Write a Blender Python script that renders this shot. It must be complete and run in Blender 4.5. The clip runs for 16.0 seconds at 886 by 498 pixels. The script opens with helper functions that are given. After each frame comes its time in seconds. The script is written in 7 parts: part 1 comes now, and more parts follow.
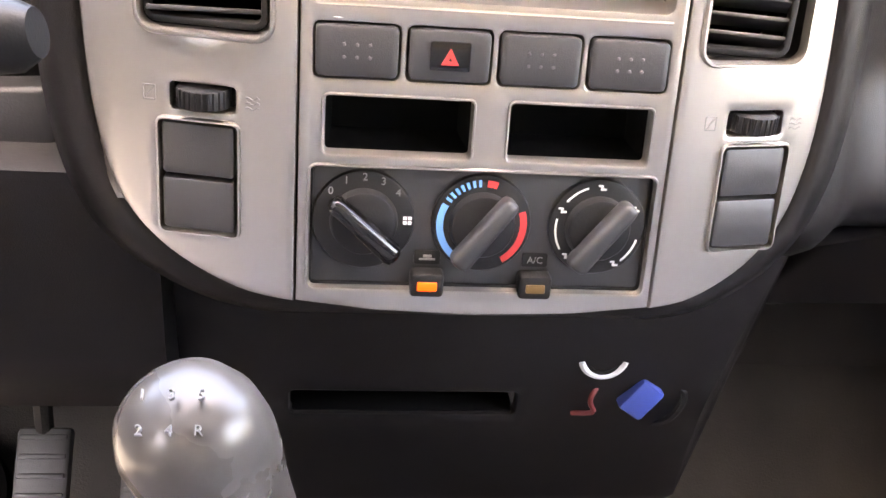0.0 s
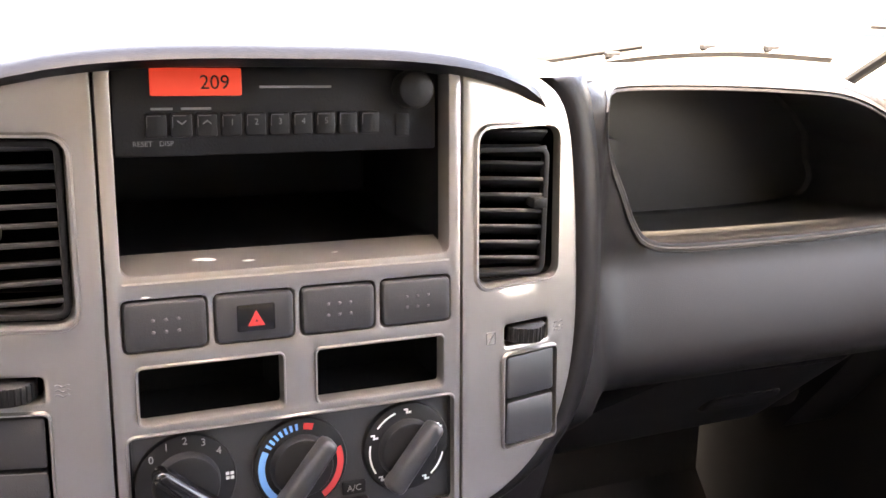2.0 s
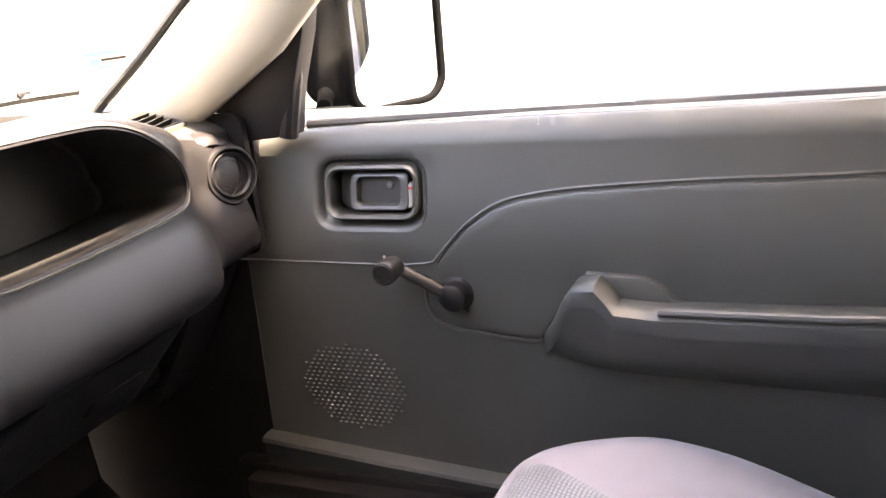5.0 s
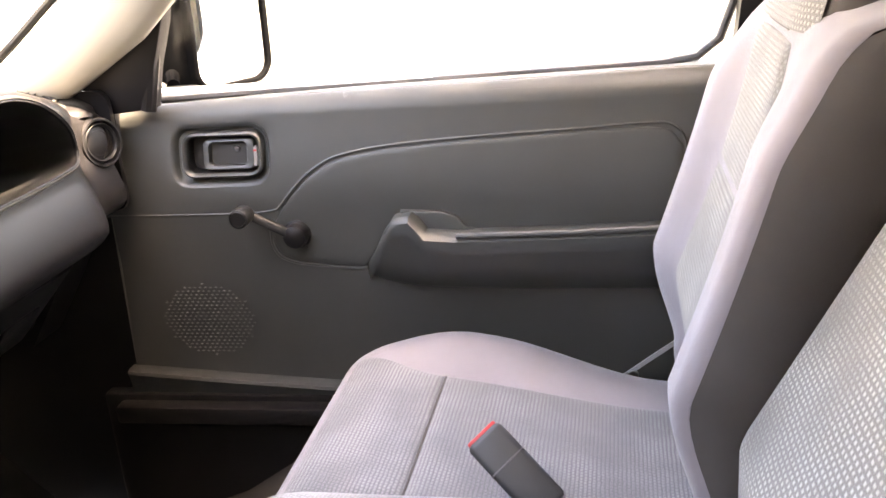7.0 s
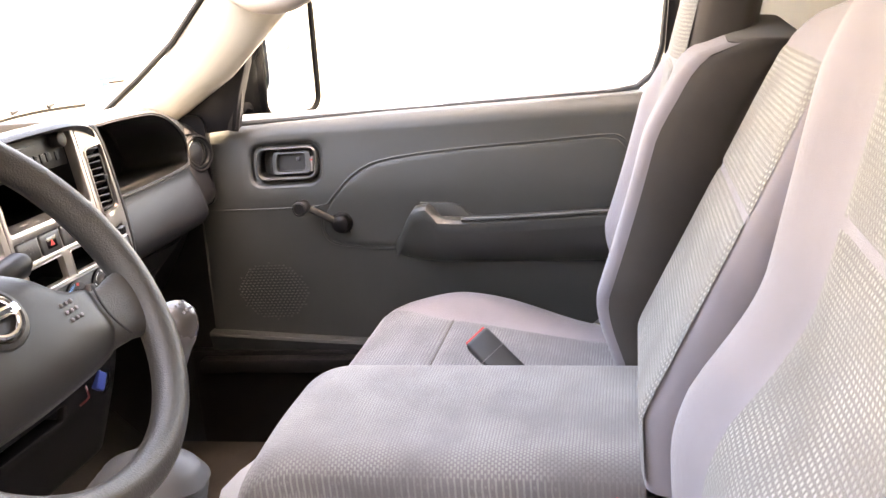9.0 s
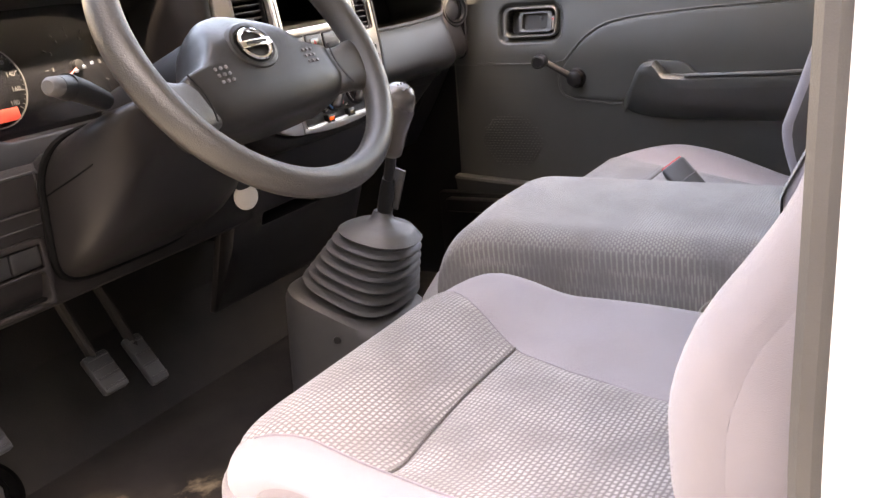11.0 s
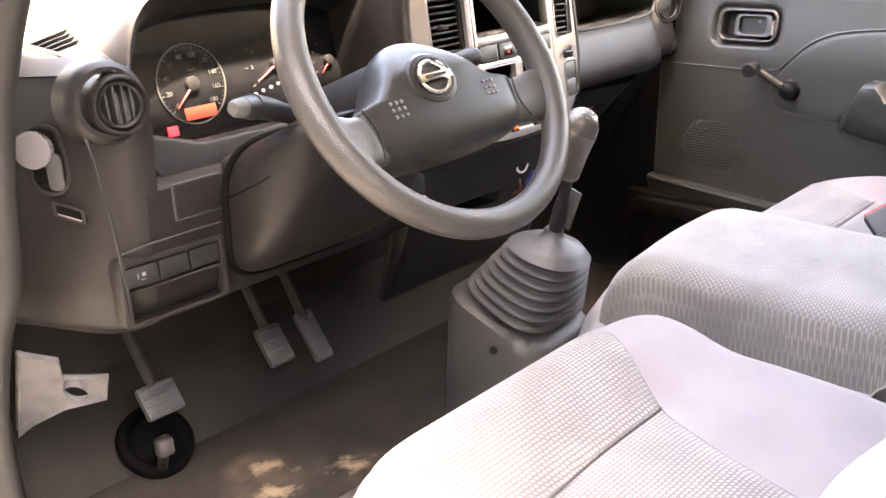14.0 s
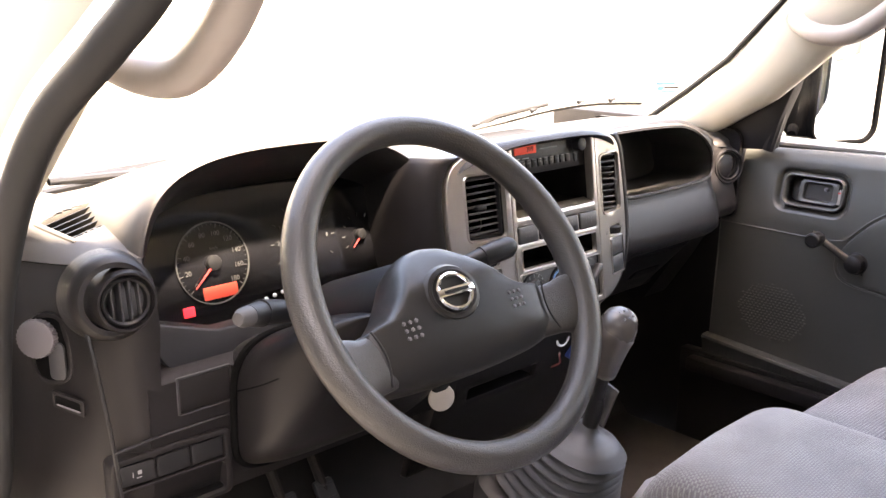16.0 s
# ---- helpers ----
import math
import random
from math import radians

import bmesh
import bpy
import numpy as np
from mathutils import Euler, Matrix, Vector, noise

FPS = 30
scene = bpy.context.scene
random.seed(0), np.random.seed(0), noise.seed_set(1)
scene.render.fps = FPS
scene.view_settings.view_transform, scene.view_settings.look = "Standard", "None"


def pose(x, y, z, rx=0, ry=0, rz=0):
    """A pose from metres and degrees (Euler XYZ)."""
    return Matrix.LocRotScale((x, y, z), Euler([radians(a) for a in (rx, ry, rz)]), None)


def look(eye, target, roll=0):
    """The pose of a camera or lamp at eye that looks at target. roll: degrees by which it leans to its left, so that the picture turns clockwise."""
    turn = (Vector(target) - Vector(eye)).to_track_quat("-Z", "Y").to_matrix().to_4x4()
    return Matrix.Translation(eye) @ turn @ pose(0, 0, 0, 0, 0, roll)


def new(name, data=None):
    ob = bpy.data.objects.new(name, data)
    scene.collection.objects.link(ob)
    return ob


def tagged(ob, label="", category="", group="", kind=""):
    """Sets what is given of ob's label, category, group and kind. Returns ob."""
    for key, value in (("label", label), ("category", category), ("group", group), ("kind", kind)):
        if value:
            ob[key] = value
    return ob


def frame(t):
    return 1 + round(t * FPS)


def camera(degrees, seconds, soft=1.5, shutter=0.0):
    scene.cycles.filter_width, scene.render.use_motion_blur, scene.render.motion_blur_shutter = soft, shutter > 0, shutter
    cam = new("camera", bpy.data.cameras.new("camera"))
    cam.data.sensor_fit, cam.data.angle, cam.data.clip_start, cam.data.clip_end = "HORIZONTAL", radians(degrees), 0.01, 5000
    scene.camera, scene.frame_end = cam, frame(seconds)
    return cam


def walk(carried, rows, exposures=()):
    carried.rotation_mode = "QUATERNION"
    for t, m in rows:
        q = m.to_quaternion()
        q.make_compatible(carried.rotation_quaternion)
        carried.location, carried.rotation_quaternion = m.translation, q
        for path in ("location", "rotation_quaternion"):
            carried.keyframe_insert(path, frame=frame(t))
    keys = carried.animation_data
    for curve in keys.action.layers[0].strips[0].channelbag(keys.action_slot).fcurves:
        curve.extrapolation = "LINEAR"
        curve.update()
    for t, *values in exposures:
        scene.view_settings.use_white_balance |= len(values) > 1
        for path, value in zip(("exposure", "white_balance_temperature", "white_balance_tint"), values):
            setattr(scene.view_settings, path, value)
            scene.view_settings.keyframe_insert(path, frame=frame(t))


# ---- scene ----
from mathutils import geometry

cam = camera(49.9, 16.0)
PATH = [
    (0, (-0.074, -0.423, 1.28), (0.168, 1.362, 0.41), 5.0),
    (0.5, (-0.081, -0.425, 1.295), (0.18, 1.421, 0.572), 6.0),
    (1, (-0.097, -0.427, 1.319), (0.226, 1.434, 0.661), 4.7),
    (1.5, (-0.11, -0.427, 1.335), (0.42, 1.402, 0.723), 5.1),
    (2, (-0.117, -0.428, 1.338), (0.671, 1.319, 0.767), 3.0),
    (2.5, (-0.124, -0.43, 1.342), (0.86, 1.218, 0.782), 0.5),
    (3, (-0.135, -0.436, 1.346), (1.104, 1.035, 0.799), -2.0),
    (3.5, (-0.147, -0.45, 1.349), (1.268, 0.851, 0.798), -3.3),
    (4, (-0.165, -0.47, 1.355), (1.404, 0.639, 0.801), -4.6),
    (4.5, (-0.192, -0.497, 1.37), (1.474, 0.45, 0.798), -5.2),
    (5, (-0.221, -0.535, 1.375), (1.51, 0.276, 0.786), -6.6),
    (5.2, (-0.235, -0.551, 1.379), (1.51, 0.219, 0.774), -7.1),
    (7.3, (-0.592, -0.576, 1.412), (1.275, -0.24, 0.78), -4.3),
    (7.5, (-0.642, -0.59, 1.4), (1.234, -0.256, 0.791), -4.0),
    (8, (-0.753, -0.635, 1.409), (1.124, -0.246, 0.84), -4.6),
    (8.2, (-0.803, -0.638, 1.421), (1.083, -0.265, 0.868), -4.6),
    (10.3, (-1.125, -0.777, 1.345), (0.681, -0.064, 0.867), -6.3),
    (10.5, (-1.137, -0.796, 1.331), (0.618, 0.017, 0.823), -5.6),
    (11, (-1.154, -0.85, 1.281), (0.489, 0.121, 0.684), -5.7),
    (11.5, (-1.176, -0.885, 1.239), (0.357, 0.185, 0.529), -5.8),
    (12, (-1.186, -0.9, 1.194), (0.26, 0.213, 0.376), -6.0),
    (12.5, (-1.187, -0.906, 1.215), (0.215, 0.275, 0.417), -4.7),
    (13, (-1.175, -0.915, 1.262), (0.216, 0.312, 0.514), -3.3),
    (13.5, (-1.141, -0.897, 1.322), (0.214, 0.38, 0.591), -3.6),
    (14, (-1.093, -0.866, 1.375), (0.274, 0.422, 0.689), -2.5),
    (14.5, (-1.046, -0.856, 1.42), (0.306, 0.482, 0.802), -2.3),
    (15, (-0.998, -0.841, 1.455), (0.318, 0.554, 0.884), -2.0),
    (15.5, (-0.986, -0.834, 1.476), (0.319, 0.586, 0.947), -1.1),
    (16, (-0.986, -0.831, 1.478), (0.325, 0.59, 0.967), -0.2),
]
EXPOSURES = [(t, e, k, 18) for t, e, k in ((0, 5.7, 9000), (1, 5.6, 8900), (1.5, 5.25, 8800), (3.5, 5.15, 8800), (5, 4.95, 9000), (7.5, 5.0, 9700), (8.2, 4.95, 9700), (10.3, 4.95, 9700), (11, 4.62, 9500), (12, 3.8, 9000), (12.5, 3.6, 9000), (13, 4.0, 9100), (13.5, 4.7, 9300), (14, 5.4, 9500), (14.5, 5.5, 9200), (15, 5.2, 8900), (16, 4.52, 8700))]
walk(cam, [(t, look(eye, target, roll)) for t, eye, target, roll in PATH], EXPOSURES)

# ---------- world, sun, exposure ----------
world = bpy.data.worlds.new("world")
scene.world = world
world.use_nodes = True
wn, wl = world.node_tree.nodes, world.node_tree.links
sky = wn.new("ShaderNodeTexSky")
sky.sky_type, sky.sun_disc = "NISHITA", False
sky.sun_elevation, sky.sun_rotation = radians(66), radians(186)
sky.air_density, sky.dust_density, sky.ozone_density = 1.0, 3.0, 1.0
wl.new(sky.outputs[0], wn["Background"].inputs[0])
wn["Background"].inputs[1].default_value = 0.15
sun = new("sun", bpy.data.lights.new("sun", "SUN"))
sun.data.energy, sun.data.angle, sun.data.color = 5.0, radians(3), (1.0, 0.96, 0.9)
sun.matrix_world = look((-0.3, -2.7, 6.2), (0, 0, 0))


# ---------- materials ----------
def mat(name, color, rough=0.5, metal=0.0, grain=0.0, grain_scale=900.0, mottle=0.12, mottle_scale=9.0, coat=0.0, tint=None, sheen=0.0, spec=0.5, rough_var=0.1):
    """A plain surface with two scales of variation: broad mottling of colour and gloss, and a fine grained relief."""
    m = bpy.data.materials.new(name)
    m.use_nodes = True
    n, l = m.node_tree.nodes, m.node_tree.links
    b = n["Principled BSDF"]
    tc = n.new("ShaderNodeTexCoord")
    ns = n.new("ShaderNodeTexNoise")
    ns.inputs["Scale"].default_value, ns.inputs["Detail"].default_value = mottle_scale, 6
    l.new(tc.outputs["Object"], ns.inputs["Vector"])
    mix = n.new("ShaderNodeMix")
    mix.data_type = "RGBA"
    other = tint or tuple(c * (1 - 2.2 * mottle) for c in color)
    mix.inputs[6].default_value, mix.inputs[7].default_value = (*color, 1), (*other, 1)
    ramp = n.new("ShaderNodeMapRange")
    ramp.inputs[1].default_value, ramp.inputs[2].default_value = 0.35, 0.7
    l.new(ns.outputs[0], ramp.inputs[0])
    l.new(ramp.outputs[0], mix.inputs[0])
    l.new(mix.outputs[2], b.inputs["Base Color"])
    rr_ = n.new("ShaderNodeMapRange")
    rr_.inputs[3].default_value, rr_.inputs[4].default_value = max(0.02, rough - rough_var), min(1, rough + rough_var)
    l.new(ns.outputs[0], rr_.inputs[0])
    l.new(rr_.outputs[0], b.inputs["Roughness"])
    b.inputs["Metallic"].default_value = metal
    b.inputs["Coat Weight"].default_value = coat
    b.inputs["Sheen Weight"].default_value = sheen
    b.inputs["Specular IOR Level"].default_value = spec
    if grain:
        g = n.new("ShaderNodeTexNoise")
        g.inputs["Scale"].default_value, g.inputs["Detail"].default_value = grain_scale, 3
        l.new(tc.outputs["Object"], g.inputs["Vector"])
        bp = n.new("ShaderNodeBump")
        bp.inputs["Strength"].default_value, bp.inputs["Distance"].default_value = grain, 0.001
        l.new(g.outputs[0], bp.inputs["Height"])
        l.new(bp.outputs[0], b.inputs["Normal"])
    return m


def fabric(name, color, dot, axes, pitch=(0.0055, 0.004), size=(0.36, 0.34), amount=0.8, patch=14.0, low=0.35, skew=0.0):
    """Woven seat cloth: staggered rows of light stitches on a darker ground, denser in soft patches. axes: which two coordinates it lies in; pitch: stitch spacing along them; skew: slant of the rows."""
    m = bpy.data.materials.new(name)
    m.use_nodes = True
    n, l = m.node_tree.nodes, m.node_tree.links
    b = n["Principled BSDF"]
    tc = n.new("ShaderNodeTexCoord")
    sep = n.new("ShaderNodeSeparateXYZ")
    l.new(tc.outputs["Object"], sep.inputs[0])

    def op(kind, a, c=None):
        k = n.new("ShaderNodeMath")
        k.operation = kind
        for i, v in enumerate((a, c)):
            if v is None:
                continue
            if isinstance(v, (int, float)):
                k.inputs[i].default_value = v
            else:
                l.new(v, k.inputs[i])
        return k.outputs[0]

    def span(x, a, c, lo=0.0, hi=1.0):
        k = n.new("ShaderNodeMapRange")
        for i, v in enumerate((a, c, lo, hi)):
            k.inputs[i + 1].default_value = v
        l.new(x, k.inputs[0])
        return k.outputs[0]

    def noise(scale, detail=2):
        k = n.new("ShaderNodeTexNoise")
        k.inputs["Scale"].default_value, k.inputs["Detail"].default_value = scale, detail
        l.new(tc.outputs["Object"], k.inputs["Vector"])
        return k.outputs[0]

    wv = op("MULTIPLY", op("SUBTRACT", noise(80), 0.5), 0.5)
    along = sep.outputs[axes[1]]
    v = op("ADD", op("DIVIDE", along, pitch[1]), wv)
    row = op("FLOOR", v)
    u = op("ADD", op("DIVIDE", sep.outputs[axes[0]], pitch[0]), op("ADD", op("MULTIPLY", op("MODULO", row, 2.0), 0.5), op("MULTIPLY", v, skew)))
    fu = op("DIVIDE", op("ABSOLUTE", op("SUBTRACT", op("FRACT", op("ADD", u, wv)), 0.5)), size[0])
    fv = op("DIVIDE", op("ABSOLUTE", op("SUBTRACT", op("FRACT", v), 0.5)), size[1])
    dots = span(op("MAXIMUM", fu, fv), 1.15, 0.7)
    dense = span(noise(patch), 0.38, 0.62, low, 1.0)
    fac = op("MULTIPLY", op("MULTIPLY", dots, dense), amount)
    fine = noise(900)
    mix = n.new("ShaderNodeMix")
    mix.data_type = "RGBA"
    mix.inputs[6].default_value, mix.inputs[7].default_value = (*color, 1), (*dot, 1)
    l.new(fac, mix.inputs[0])
    hsv = n.new("ShaderNodeHueSaturation")
    l.new(op("MULTIPLY", span(fine, 0, 1, 0.75, 1.25), span(noise(7, 5), 0.3, 0.7, 0.88, 1.1)), hsv.inputs["Value"])
    l.new(mix.outputs[2], hsv.inputs["Color"])
    l.new(hsv.outputs[0], b.inputs["Base Color"])
    b.inputs["Roughness"].default_value, b.inputs["Sheen Weight"].default_value = 0.95, 0.25
    b.inputs["Specular IOR Level"].default_value = 0.15
    bp = n.new("ShaderNodeBump")
    bp.inputs["Strength"].default_value, bp.inputs["Distance"].default_value = 0.6, 0.001
    l.new(op("ADD", op("MULTIPLY", dots, 0.6), fine), bp.inputs["Height"])
    l.new(bp.outputs[0], b.inputs["Normal"])
    return m


def emit(name, color, strength):
    m = bpy.data.materials.new(name)
    m.use_nodes = True
    b = m.node_tree.nodes["Principled BSDF"]
    b.inputs["Base Color"].default_value = (*color, 1)
    b.inputs["Emission Color"].default_value = (*color, 1)
    b.inputs["Emission Strength"].default_value = strength
    return m


def glass(name, color=(1, 1, 1), rough=0.0):
    m = bpy.data.materials.new(name)
    m.use_nodes = True
    n, l = m.node_tree.nodes, m.node_tree.links
    n.remove(n["Principled BSDF"])
    t, g, mx = (n.new("ShaderNodeBsdfTransparent"), n.new("ShaderNodeBsdfGlossy"), n.new("ShaderNodeMixShader"))
    t.inputs[0].default_value = (*color, 1)
    g.inputs["Roughness"].default_value = rough
    mx.inputs[0].default_value = 0.035
    l.new(t.outputs[0], mx.inputs[1])
    l.new(g.outputs[0], mx.inputs[2])
    l.new(mx.outputs[0], n["Material Output"].inputs[0])
    return m


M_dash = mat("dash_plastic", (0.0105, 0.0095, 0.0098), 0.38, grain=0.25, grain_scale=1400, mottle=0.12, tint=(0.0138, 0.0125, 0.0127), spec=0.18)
# lit copy of the dash plastic: sun on upward faces painted as paler colour
M_dash_sunlit = mat("dash_plastic_sunlit", (0.034, 0.032, 0.0295), 0.45, grain=0.3, grain_scale=1200, tint=(0.043, 0.040, 0.036), spec=0.35)
M_black = mat("black_plastic", (0.012, 0.012, 0.0128), 0.42, grain=0.15, spec=0.25)
M_gloss = mat("gloss_black", (0.006, 0.006, 0.007), 0.12, mottle=0.05, rough_var=0.04)
# near-black that paints the shade of deep recesses; also colours black rubber and liner
M_pit = mat("recess_shade_black", (0.003, 0.003, 0.003), 0.9, spec=0.05)
M_door = mat("door_plastic", (0.050, 0.050, 0.046), 0.36, grain=0.3, grain_scale=1300, tint=(0.056, 0.056, 0.052), spec=0.6, rough_var=0.03)
M_silver = mat("silver_paint", (0.40, 0.378, 0.358), 0.31, metal=0.85, mottle=0.06, grain=0.06, grain_scale=2500, rough_var=0.06)
M_button = mat("button_grey", (0.032, 0.032, 0.034), 0.45, grain=0.15, grain_scale=1500)
M_wheel = mat("wheel_urethane", (0.031, 0.029, 0.0275), 0.38, grain=0.6, grain_scale=620, tint=(0.040, 0.0375, 0.0345))
M_pad = mat("pad_plastic", (0.0155, 0.0145, 0.0140), 0.38, grain=0.2, grain_scale=1400, spec=0.3)
M_rubber = mat("rubber", (0.013, 0.013, 0.0136), 0.6, grain=0.2, tint=(0.019, 0.019, 0.019), spec=0.2)
M_scuff = mat("scuff_plastic", (0.062, 0.058, 0.061), 0.42, grain=0.3, grain_scale=1100, tint=(0.082, 0.077, 0.079))
M_step = mat("step_rubber", (0.036, 0.033, 0.037), 0.5, grain=0.3, grain_scale=900, tint=(0.05, 0.046, 0.05))
# dash plastic made lighter, painting in the light that reaches the tray
M_tray = mat("dash_plastic_lightened", (0.036, 0.034, 0.032), 0.4, grain=0.2, grain_scale=1400, spec=0.3)
M_stud = mat("stud_plastic", (0.056, 0.055, 0.051), 0.4)
M_seal = mat("grey_seal_rubber", (0.06, 0.057, 0.056), 0.6, grain=0.2)
M_primer = mat("grey_primer", (0.2, 0.19, 0.19), 0.5, mottle=0.15, mottle_scale=30)
M_boot = mat("boot_rubber", (0.040, 0.040, 0.0425), 0.5, grain=0.15, tint=(0.053, 0.053, 0.055))
M_cover = mat("engine_cover_plastic", (0.30, 0.30, 0.31), 0.4, grain=0.2, grain_scale=1000, tint=(0.36, 0.36, 0.37))
M_fascia = mat("fascia_plastic", (0.0105, 0.011, 0.0128), 0.4, grain=0.15, tint=(0.013, 0.0135, 0.0153), spec=0.2)
M_base = mat("seat_base_plastic", (0.100, 0.092, 0.096), 0.38, grain=0.3, grain_scale=1300, tint=(0.118, 0.109, 0.113))
M_mauve = mat("mauve_cloth", (0.238, 0.213, 0.230), 0.95, grain=0.5, grain_scale=1500, mottle=0.08, sheen=0.3, spec=0.1)
M_side = mat("side_cloth", (0.072, 0.064, 0.060), 0.95, grain=0.5, grain_scale=1500, sheen=0.2, spec=0.1)
# shaded copy of the mauve cloth, for the cushion's upright sides
M_mauve_shaded = mat("mauve_cloth_shaded", (0.175, 0.158, 0.164), 0.95, grain=0.5, grain_scale=1500, mottle=0.08, sheen=0.2, spec=0.1)
M_fab_top = fabric("woven_cloth_flat", (0.150, 0.135, 0.135), (0.50, 0.465, 0.45), (0, 1), (0.0062, 0.0052), (0.34, 0.30), 0.62, low=0.5, skew=0.22)
M_fab_dark = fabric("woven_cloth_dark", (0.125, 0.122, 0.13), (0.30, 0.29, 0.295), (0, 1), (0.0056, 0.0046), (0.38, 0.30), 0.6, skew=0.22)
M_fab_back = fabric("woven_cloth_upright", (0.15, 0.142, 0.133), (0.48, 0.46, 0.42), (0, 2), (0.0068, 0.0050), (0.27, 0.27), 0.6, patch=11, low=0.2)
M_fab_mid = fabric("woven_cloth_middle", (0.185, 0.175, 0.175), (0.36, 0.35, 0.33), (0, 1), (0.0045, 0.0038), (0.34, 0.34), 0.55, low=0.3)
M_white = mat("white_paint", (0.8, 0.8, 0.77), 0.25, coat=0.6, mottle=0.03, rough_var=0.05)
M_cream = mat("cream_trim", (0.42, 0.385, 0.315), 0.6, grain=0.2, mottle=0.05)
M_headliner = mat("headliner", (0.6, 0.57, 0.5), 0.95, grain=0.4, mottle=0.05)
M_grip = mat("grip_plastic", (0.30, 0.265, 0.245), 0.5, grain=0.1)
M_metal = mat("steel", (0.5, 0.49, 0.47), 0.3, metal=1.0)
M_chrome = mat("chrome", (0.8, 0.8, 0.8), 0.08, metal=1.0, mottle=0.02, rough_var=0.03)
M_knob = mat("knob_silver", (0.075, 0.067, 0.062), 0.28, metal=0.1, mottle=0.05, rough_var=0.05)
M_carpet = mat("floor_mat", (0.022, 0.020, 0.0195), 0.75, grain=0.5, grain_scale=500, mottle_scale=6, tint=(0.040, 0.036, 0.032), spec=0.15)
M_mark = mat("white_print", (0.7, 0.7, 0.68), 0.6, mottle=0.02)
M_dim = mat("grey_print", (0.22, 0.22, 0.22), 0.6, mottle=0.02)
M_print = mat("gauge_print", (0.055, 0.055, 0.054), 0.6, mottle=0.02)
M_red = mat("red_plastic", (0.55, 0.04, 0.04), 0.4, mottle=0.05)
# darker copy of the red: shade under the stack painted into the wire
M_darkred = mat("red_wire_shaded", (0.16, 0.02, 0.02), 0.5, mottle=0.05)
M_blue = mat("blue_print", (0.12, 0.35, 0.75), 0.5, mottle=0.05)
# blue dimmed as well, for the shade the plug hangs in
M_bluetag = mat("blue_tag", (0.035, 0.07, 0.30), 0.5, mottle=0.05)
M_beige = mat("belt_webbing", (0.55, 0.52, 0.47), 0.8, grain=0.3, grain_scale=1500)
M_foam = mat("foam", (0.55, 0.42, 0.27), 0.95, grain=0.6, grain_scale=600)
# far darker than the real plastic and glossless, to offset overbright daylight outside
M_housing = mat("mirror_housing_dimmed", (0.0032, 0.0033, 0.0036), 0.9, grain=0.2, spec=0.0)
# pale grey foot given a dark colour, making up for too much sun on it
M_foot = mat("mirror_foot_dimmed", (0.022, 0.0235, 0.021), 0.9, grain=0.2, spec=0.02)
M_glass = glass("clear_glass")
M_mirror = mat("mirror_silver", (0.85, 0.87, 0.86), 0.02, metal=1.0, mottle=0.01, rough_var=0.01)
M_amber = emit("amber_light", (1.0, 0.085, 0.004), 0.04)
M_redlit = emit("red_light", (1.0, 0.03, 0.05), 0.07)
M_lcd = emit("red_display", (0.75, 0.06, 0.03), 0.013)
M_lcd2 = emit("dim_red_display", (0.45, 0.05, 0.03), 0.007)
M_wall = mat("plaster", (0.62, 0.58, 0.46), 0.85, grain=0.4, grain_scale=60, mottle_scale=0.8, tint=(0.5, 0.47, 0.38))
M_wall2 = mat("light_block_dark", (0.135, 0.13, 0.12), 0.9, grain=0.4, grain_scale=60, mottle_scale=0.8, tint=(0.10, 0.096, 0.09))
M_ground = mat("asphalt", (0.060, 0.058, 0.057), 0.9, grain=0.5, grain_scale=80, mottle_scale=0.7, tint=(0.047, 0.046, 0.045))


